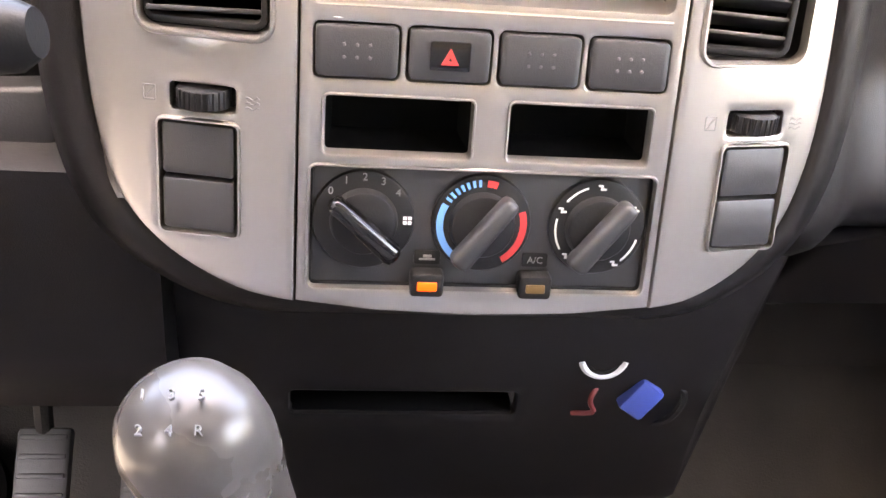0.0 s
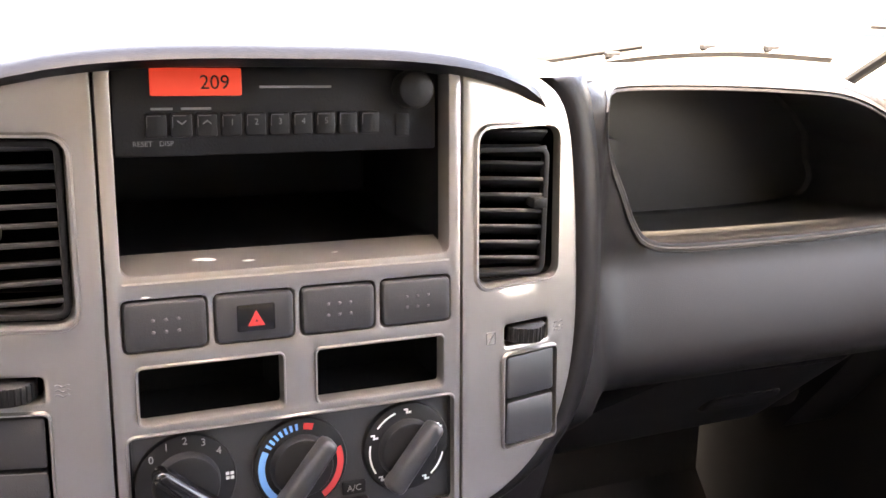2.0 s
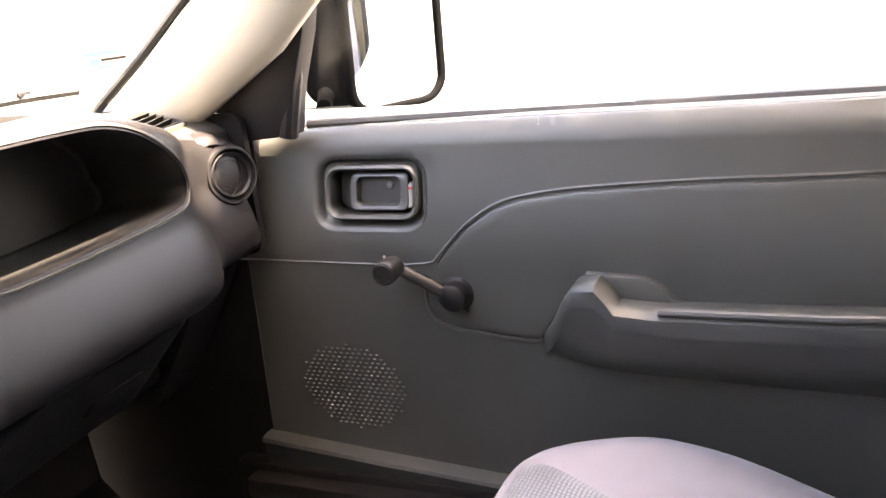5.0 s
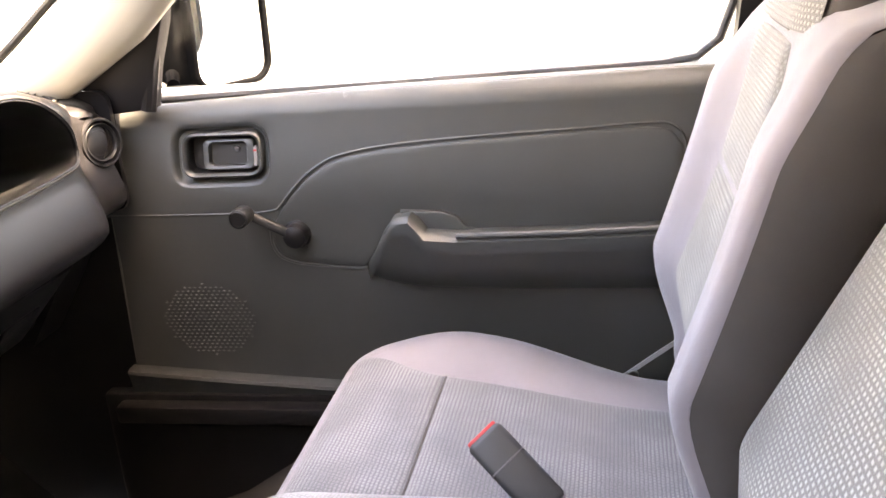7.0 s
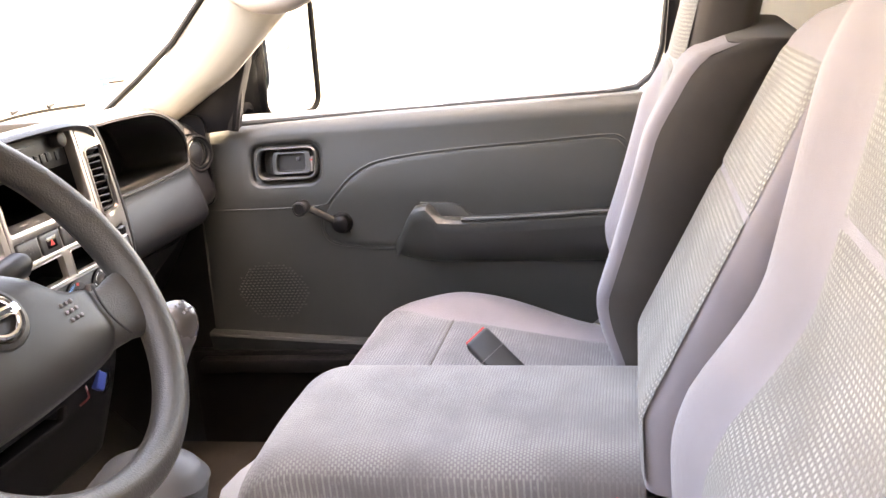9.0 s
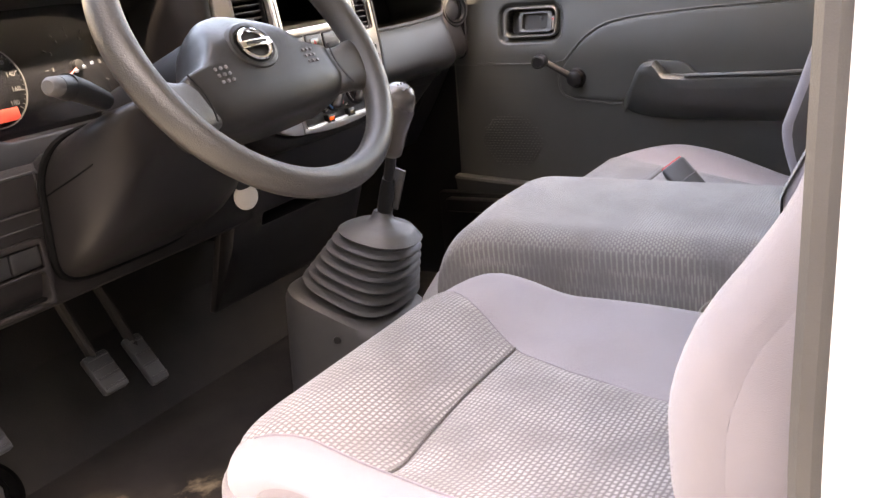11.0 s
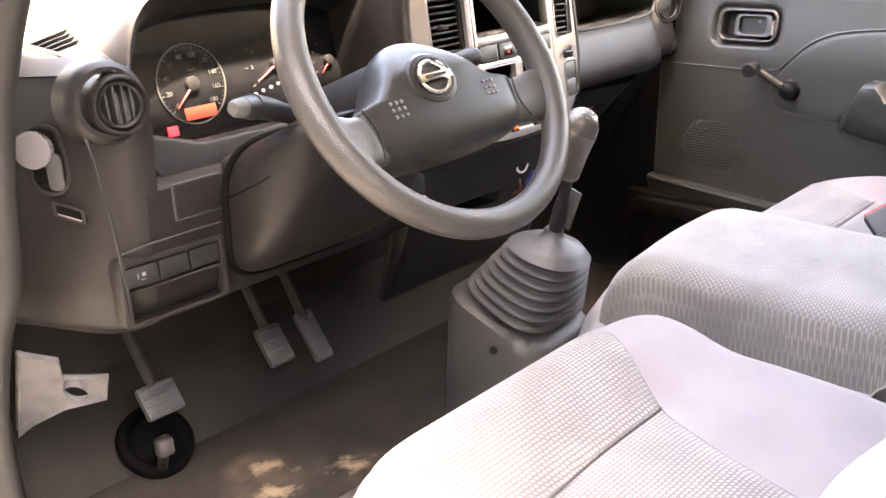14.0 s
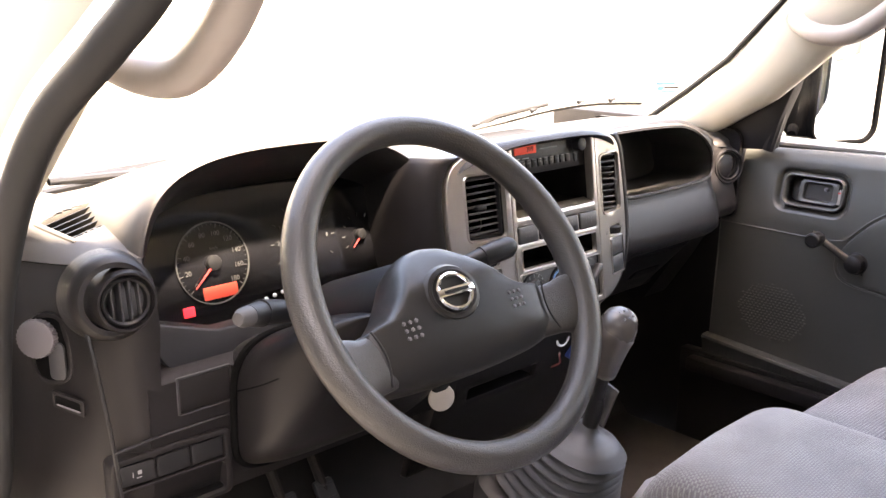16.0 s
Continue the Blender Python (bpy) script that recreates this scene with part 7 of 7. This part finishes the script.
    return top_z


def y_driver(z):
    return -0.712 - 0.06 * smooth01(z, 0.98, 1.16) - 0.30 * max(0, z - 1.05) * 0.8 - 0.02 * smooth01(z, 0.95, 0.85)


def y_pass(z):
    return -0.594 - 0.30 * max(z - 0.90, 0.10) - 0.035 * smooth01(-z, -1.0, -0.86) - 0.012 * math.sin((z - 0.9) * 6)


def y_mid(z):
    return -0.660 - 0.52 * max(0.0, z - 0.985)


ds = thing("driver_seat", (-0.375, -0.5, DECK), "mauve-grey cloth driver seat, torn at the outer bolster", "seat", "cab seats")
driver_top = driver_cushion(ds, M_fab_top)
backrest(ds, -0.645, -0.12, 0.845, 1.46, y_driver, 0.10, M_mauve, (0.22, 0.78), M_fab_back)
ps = thing("passenger_seat", (0.45, -0.5, DECK), "mauve-grey cloth passenger seat with woven inserts", "seat", "cab seats")
seat_cushion(ps, 0.225, 0.672, -0.185, -0.66, 0.76, 0.858, (0.12, 0.76), 0.32, 0.004, 0.03, M_fab_dark, 0.055)
backrest(ps, 0.222, 0.665, 0.85, 1.315, y_pass, 0.10, M_side, (0.25, 0.78), M_fab_back, head=(0.30, 0.60, 1.29, 1.52, 0.10), edge=(0.93, 0.016))
ms = thing("middle_seat", (0.08, -0.45, DECK), "grey woven cloth middle seat with an upright back", "seat", "cab seats")


def mid_top(u, v):
    x, y = -0.058 + 0.268 * u, -0.186 - 0.474 * v
    e = 0.0
    for q, w in ((u, 0.14), (1 - u, 0.14)):
        if q < w:
            e += 0.030 * (1 - math.sqrt(max(0, 1 - (1 - q / w) ** 2)))
    if v < 0.19:
        e += 0.080 * (1 - math.sqrt(max(0, 1 - (1 - v / 0.19) ** 2)))
    return Vector((x, y, 0.920 + 0.012 * smooth01(u, 0.0, 0.6) - e - 0.006 * v))


b = grid_solid(lambda i, j: mid_top(warp(i, 1), warp(j, 1)), lambda i, j: Vector((-0.05 + 0.25 * warp(i, 1), -0.205 - 0.455 * warp(j, 1), 0.80)), 30, 36)
part("cushion", b, M_fab_mid, ms, "woven grey cushion", sharp=60)
part("cushion_base", rbox(0.075, -0.44, 0.765, 0.24, 0.42, 0.09, 0.015), M_side, ms)
backrest(ms, -0.10, 0.212, 0.90, 1.36, y_mid, 0.07, M_side, (0.03, 0.97), M_fab_back, crown=0.004, bump=0.0)
# engine cover under the middle and passenger seats
b = loft([[Vector((x, y, z)) for y, z in ((-0.10, FLOOR), (-0.12, 0.62), (-0.17, 0.735), (-0.21, 0.765), (-0.75, 0.77), (-0.75, DECK - 0.01), (-0.2, FLOOR))] for x in (0.02, 0.06, 0.40, 0.68)])
solo("engine_cover", b, M_base, "grey moulded engine cover under the middle seat", "engine cover", kind="structure")
solo("engine_cover_side", loft([[Vector((x, y + dy, z + dz)) for y, z in ((-0.02, FLOOR), (-0.05, 0.70), (-0.075, 0.775), (-0.11, 0.80), (-0.20, 0.81), (-0.70, 0.815), (-0.70, DECK - 0.01), (-0.2, FLOOR))] for x, dy, dz in ((-0.165, -0.16, -0.06), (-0.15, -0.14, -0.03), (-0.11, -0.10, 0.0), (0.0, -0.05, 0.008), (0.10, -0.02, 0.01), (0.16, -0.02, 0.005), (0.18, -0.03, -0.03))]), M_cover, "pale grey plastic engine cover beside the gear lever", "engine cover", kind="structure")

# driver seat base trim with bolt hole, lever and slide
sb = thing("seat_riser", (-0.60, -0.5, DECK), "grey moulded seat base with an adjusting lever", "seat base")


def base_x(y, z):
    return -0.648 - 0.028 * smooth01(-y, 0.50, 0.56) * (1 - smooth01(z, 0.84, 0.88)) - 0.016 * smooth01(0.775, 0.748, z) * (1 - 0.5 * smooth01(0.745, 0.73, z)) + 0.015 * smooth01(-y, 0.545, 0.565) * smooth01(y, -0.700, -0.685) * smooth01(z, 0.768, 0.780) * (1 - smooth01(z, 0.812, 0.826)) - 0.01


top_yz = [(-0.286, 0.838), (-0.300, 0.845), (-0.345, 0.844), (-0.40, 0.837), (-0.50, 0.836), (-0.56, 0.835), (-0.62, 0.836), (-0.68, 0.841), (-0.72, 0.850), (-0.75, 0.864), (-0.79, 0.885)]
rows = []
tp = curve_pts([(0, y, z) for y, z in top_yz], 5)
for k in range(25):
    w = k / 24
    row = []
    for p in tp:
        zb = 0.728
        z = zb + (p.z - zb) * w
        row.append(Vector((base_x(p.y, z) + 0.012 * smooth01(w, 0.85, 1.0) + 0.05 * smooth01(p.y, -0.345, -0.285) ** 2, p.y, z)))
    rows.append(row)
rows.append([Vector((-0.60, p.y, p.z - 0.004)) for p in tp])
part("side_cover", loft(rows, closed=False, cap=False), M_base, sb, "grey plastic side cover", sharp=60)
# dark strip in place of the shade where cushion meets base
part("cushion_shade_line", tube([Vector((-0.6535 + 0.05 * smooth01(p.y, -0.345, -0.285) ** 2, p.y, p.z + 0.0005)) for p in tp if p.y < -0.33], 0.0011, 6), M_side, sb, "thin dark strip that paints the shade under the cushion")
part("front_cover", loft([[Vector((x, -0.302, 0.842)), Vector((x, -0.306, 0.77)), Vector((x, -0.310, 0.72)), Vector((x, -0.35, 0.72)), Vector((x, -0.35, 0.83))] for x in (-0.60, -0.13)]), M_base, sb)
part("bolt_hole", disc((base_x(-0.481, 0.782) - 0.0005, -0.481, 0.782), (-1, 0, 0), 0.0062, 0.001, 24, bev=0.0002), M_pit, sb)
part("hole_rim", lathe((base_x(-0.481, 0.782) + 0.001, -0.481, 0.782), (-1, 0, 0), [(0.0086, 0), (0.0080, 0.0010), (0.0070, 0.0012), (0.0058, 0.0004)], 24, cap=False), M_base, sb)
part("hole_floor", disc((base_x(-0.481, 0.782) - 0.0012, -0.483, 0.7785), (-1, 0, 0), 0.0030, 0.001, 16, bev=0.0002), M_scuff, sb)
part("bolt_hole", disc((base_x(-0.77, 0.83) - 0.003, -0.765, 0.827), (-1, 0, 0), 0.006, 0.001, 24, bev=0.0002), M_rubber, sb)
part("adjusting_lever", moved(rbox(0, 0, 0, 0.009, 0.056, 0.017, 0.003, 2), Matrix.Translation((-0.6825, -0.626, 0.8055)) @ Matrix.Rotation(radians(-8), 4, "X")), M_base, sb, "grey adjusting lever")
part("lever_slot", slab([(-0.670, 0.788), (-0.664, 0.784), (-0.659, 0.790), (-0.658, 0.806), (-0.654, 0.818), (-0.660, 0.823), (-0.668, 0.820), (-0.670, 0.806)][::-1], 0.002, lambda y, z, d: Vector((base_x(y, z) - 0.003 + d, y, z)), 0.0005), M_pit, sb)
part("rail_groove", tube([(-0.681, -0.36, 0.7405), (-0.682, -0.48, 0.7405), (-0.684, -0.62, 0.744), (-0.69, -0.70, 0.752)], 0.0013, 6), M_rubber, sb, "dark joint above the rail")
part("seat_rail", rbox(-0.655, -0.47, 0.728, 0.03, 0.46, 0.022, 0.006), M_base, sb)
part("rail_foot", rbox(-0.66, -0.262, 0.727, 0.055, 0.064, 0.024, 0.0115, 4), M_base, sb)
# torn bolster: foam showing
rnd = random.Random(9)
tc_ = Vector((-0.637, -0.552, driver_top(-0.637, -0.552)))
rings = []
for k, (q, h) in enumerate(((1.0, -0.001), (0.9, 0.0015), (0.6, 0.0028), (0.2, 0.0032))):
    rings.append([tc_ + Vector((0.0042 * q * math.sin(a) * rnd.uniform(0.85, 1.15) - 0.003 * max(0.0, -math.sin(a)), 0.0115 * q * math.cos(a) * rnd.uniform(0.92, 1.08), h - 0.0075 * max(0.0, -math.sin(a)) * q)) for a in (2 * math.pi * i / 18 for i in range(18))])
tear = solo("seat_tear", loft(rings), M_foam, "yellow foam showing through the torn seat bolster", "tear", loc=tc_)
for y0, y1, x0, x1 in ((0.014, 0.050, -0.638, -0.634), (-0.013, -0.075, -0.640, -0.642), (0.020, 0.040, -0.632, -0.629)):
    part("crease", tube([(x0 + (x1 - x0) * k / 8 + 0.0010 * math.sin(1.9 * k), tc_.y + y0 + (y1 - y0) * k / 8, driver_top(x0 + (x1 - x0) * k / 8, tc_.y + y0 + (y1 - y0) * k / 8) + 0.0003) for k in range(9)], [0.0002, 0.0005, 0.0008, 0.0005, 0.0007, 0.0005, 0.0004, 0.0003, 0.0002], 6), M_side, tear, "dark worn crease")

# seat belt buckles
bk = thing("belt_buckle", (0.33, -0.50, 0.86), "grey seat belt buckle with a red release button", "belt buckle", "belt buckles")
ba, bb = Vector((0.306, -0.424, 0.921)), Vector((0.270, -0.492, 0.862))
dv = (ba - bb).normalized()
mm = frame_pose((ba + bb) / 2, dv, Vector((0.6, -0.2, 0.8)))
L_ = (ba - bb).length
part("case", moved(rbox(0, 0, 0, L_, 0.042, 0.024, 0.006, 3), mm), M_button, bk)
part("release_button", moved(rbox(L_ / 2 + 0.0005, 0, 0.002, 0.006, 0.036, 0.017, 0.002), mm), M_red, bk, "red release button")
part("seam_line", moved(rbox(L_ * 0.12, 0, 0, 0.0016, 0.0428, 0.0248, 0.0005), mm), M_base, bk)
part("strap", tube([bb, bb + Vector((-0.03, -0.05, -0.03)), bb + Vector((-0.04, -0.09, -0.06))], 0.01, 8), M_side, bk)
bt = thing("belt_tongue", (-0.085, -0.60, 0.78), "pale belt end looped beside a dark buckle with a red button", "seat belt")
path = curve_pts([(0, -0.612, 0.866), (0, -0.590, 0.862), (0, -0.572, 0.846), (0, -0.566, 0.822), (0, -0.572, 0.798), (0, -0.59, 0.786), (0, -0.61, 0.782)], 4)
rows = []
for k, p in enumerate(path):
    q = (path[min(k + 1, len(path) - 1)] - path[max(k - 1, 0)]).normalized()
    nq = Vector((0, -q.z, q.y)) * 0.001
    rows.append([Vector((-0.100, p.y, p.z)) + nq, Vector((-0.066, p.y - 0.012, p.z)) + nq, Vector((-0.066, p.y - 0.012, p.z)) - nq, Vector((-0.100, p.y, p.z)) - nq])
part("webbing", loft(rows), M_beige, bt, "pale looped webbing")
part("buckle", moved(rbox(0, 0, 0, 0.024, 0.040, 0.075, 0.006, 3), Matrix.Translation((-0.078, -0.625, 0.838)) @ Matrix.Rotation(radians(22), 4, "X")), M_black, bt, "dark buckle case")
part("release_button", moved(rbox(0, 0, 0, 0.018, 0.026, 0.008, 0.002), Matrix.Translation((-0.078, -0.640, 0.876)) @ Matrix.Rotation(radians(22), 4, "X")), M_red, bt, "red release button")

# ---------- pedals ----------
for nm, cxp, cy, cz, w_, h_, lab in (("clutch_pedal", -0.490, 0.275, 0.718, 0.060, 0.050, "worn grey rubber clutch pedal"), ("brake_pedal", -0.305, 0.243, 0.742, 0.045, 0.064, "worn dark rubber brake pedal"), ("accelerator_pedal", -0.226, 0.246, 0.728, 0.034, 0.085, "narrow dark rubber accelerator pedal")):
    pd = thing(nm, (cxp, cy, cz - 0.04), lab, "pedal", "pedals")
    tl = Matrix.Translation((cxp, cy, cz)) @ Matrix.Rotation(radians(-38), 4, "X")
    part("pedal_pad", moved(rbox(0, 0, 0, w_, 0.014, h_, 0.005), tl), M_boot, pd)
    for i in range(4):
        part("pad_rib", moved(rbox(0, -0.0075, -h_ / 2 + h_ * (i + 0.5) / 4, w_ * 0.85, 0.003, 0.004, 0.001), tl), M_boot, pd)
    part("pedal_arm", tube([(cxp, cy + 0.012, cz + 0.01), (cxp - 0.01, cy + 0.05, cz + 0.10), (cxp - 0.025, cy + 0.12, cz + 0.25)], 0.008, 8), M_carpet, pd)

# grab handles on both pillars
for s in (-1, 1):
    gh = thing("grab_handle", (s * 0.635, -0.08, 1.45), "pale moulded grab handle on the windscreen pillar", "grab handle", "grab handles")
    pts = curve_pts([(s * 0.660, 0.02, 1.445), (s * 0.635, 0.005, 1.432), (s * 0.615, -0.045, 1.415), (s * 0.605, -0.105, 1.418), (s * 0.60, -0.165, 1.455), (s * 0.60, -0.215, 1.51), (s * 0.615, -0.25, 1.56), (s * 0.64, -0.26, 1.60)], 6)
    part("grip", tube(pts, [0.014 + 0.004 * math.sin(math.pi * i / (len(pts) - 1)) for i in range(len(pts))], 14), M_grip, gh)
    part("mount", rbox(s * 0.658, 0.02, 1.447, 0.03, 0.035, 0.035, 0.01, 3), M_grip, gh)

# ring of rubber and a pale plug on the floor under the clutch
fb = thing("floor_grommet", (-0.475, 0.34, 0.56), "black rubber floor grommet with a pale plug under the clutch pedal", "grommet")
part("rubber_ring", moved(lathe((0, 0, 0), (0, 0, 1), [(0.062, 0.0), (0.060, 0.012), (0.050, 0.018), (0.040, 0.010), (0.034, 0.020), (0.001, 0.024)], 32), Matrix.Translation((-0.452, 0.385, 0.585)) @ Matrix.Rotation(radians(42), 4, "X")), M_pit, fb)
part("pale_plug", moved(rbox(0, 0, 0, 0.026, 0.022, 0.030, 0.006, 2), Matrix.Translation((-0.484, 0.297, 0.628))), M_scuff, fb, "pale grey plug")
part("plug_stem", tube([(-0.484, 0.297, 0.628), (-0.48, 0.32, 0.58)], 0.008, 8), M_black, fb)

# wipers along the windscreen foot, beyond the glass
for pts, piv in ((((-0.63, 0.43, 1.222), (-0.50, 0.50, 1.219), (-0.28, 0.585, 1.213), (-0.10, 0.615, 1.215), (0.03, 0.622, 1.222)), (0.09, 0.63, 1.19)), (((0.30, 0.58, 1.206), (0.43, 0.53, 1.229), (0.53, 0.478, 1.252), (0.62, 0.431, 1.262), (0.70, 0.375, 1.262)), (0.34, 0.60, 1.19))):
    wp = thing("wiper", pts[2], "dark wiper arm and blade along the windscreen foot", "wiper", "wipers")
    cp = curve_pts(pts, 6)
    part("blade", loft([[p + Vector((0, 0, 0.004)), p + Vector((0, 0.003, 0)), p + Vector((0, 0, -0.006)), p + Vector((0, -0.003, 0))] for p in cp]), M_black, wp)
    part("arm", tube([piv, cp[6] + Vector((0, 0.012, 0.010)), cp[12] + Vector((0, 0.010, 0.010))], [0.009, 0.006, 0.004], 8), M_black, wp)
    for i in (4, 10, 16, 20):
        part("claw", rbox(*(cp[i] + Vector((0, 0.004, 0.005))), 0.02, 0.008, 0.008, 0.002, 1), M_black, wp)

# small inspection sticker inside the windscreen, its print as plain bars
stk = thing("inspection_sticker", (0.672, 0.293, 1.29), "small pale sticker with blue print inside the windscreen", "sticker")
sk_m = frame_pose((0.672, 0.293, 1.300), (0.80, -0.60, 0.0), (0.0, -0.65, 0.76))
part("paper", moved(rbox(0, 0, 0, 0.058, 0.034, 0.0006, 0.0, 1), sk_m), M_mark, stk)
for i, (x, y, w_, h_, mt) in enumerate(((-0.006, 0.010, 0.040, 0.006, M_blue), (0.008, 0.0, 0.030, 0.0035, M_black), (-0.014, -0.002, 0.012, 0.010, M_blue), (0.006, -0.010, 0.036, 0.004, M_blue))):
    part("print_bar", moved(rbox(x, y, 0.0005, w_, h_, 0.0004, 0.0, 1), sk_m), mt, stk)
# striker on the rear door post
st = thing("door_striker", (-0.765, -0.815, 0.93), "steel door striker on the white rear post", "striker")
part("plate", rbox(-0.744, -0.826, 0.93, 0.006, 0.024, 0.036, 0.003), M_primer, st)
part("loop", tube(curve_pts([(-0.745, -0.822, 0.942), (-0.760, -0.822, 0.941), (-0.763, -0.822, 0.93), (-0.760, -0.822, 0.919), (-0.745, -0.822, 0.918)], 5), 0.003, 8), M_metal, st)

# pale belt anchor strip behind the passenger seat, crumbs on the scuff plate
an = thing("belt_anchor", (0.70, -0.56, 0.76), "pale steel belt anchor strip beside the passenger seat", "belt anchor")
part("strip", loft([[Vector((x, y, z)), Vector((x, y - 0.006, z + 0.012)), Vector((x - 0.003, y - 0.006, z + 0.012)), Vector((x - 0.003, y, z))] for x, y, z in ((0.706, -0.520, 0.752), (0.706, -0.560, 0.778), (0.706, -0.600, 0.808), (0.706, -0.63, 0.83))]), M_cover, an)
part("bolt", disc((0.704, -0.575, 0.786), (-1, 0, 0), 0.008, 0.006, 12), M_metal, an)
for p, r_ in (((-0.700, -0.340, 0.7335), 0.0026), ((-0.703, -0.475, 0.7375), 0.002)):
    b = bmesh.new()
    bmesh.ops.create_icosphere(b, subdivisions=2, radius=r_)
    for v_ in b.verts:
        v_.co *= 0.75 + 0.4 * abs(math.sin(7 * v_.co.x / r_ + 3 * v_.co.y / r_))
    moved(b, Matrix.Translation(p))
    solo("crumb", b, M_foam, "crumb of yellow foam lying on the scuff plate", "crumb", "crumbs", loc=p)
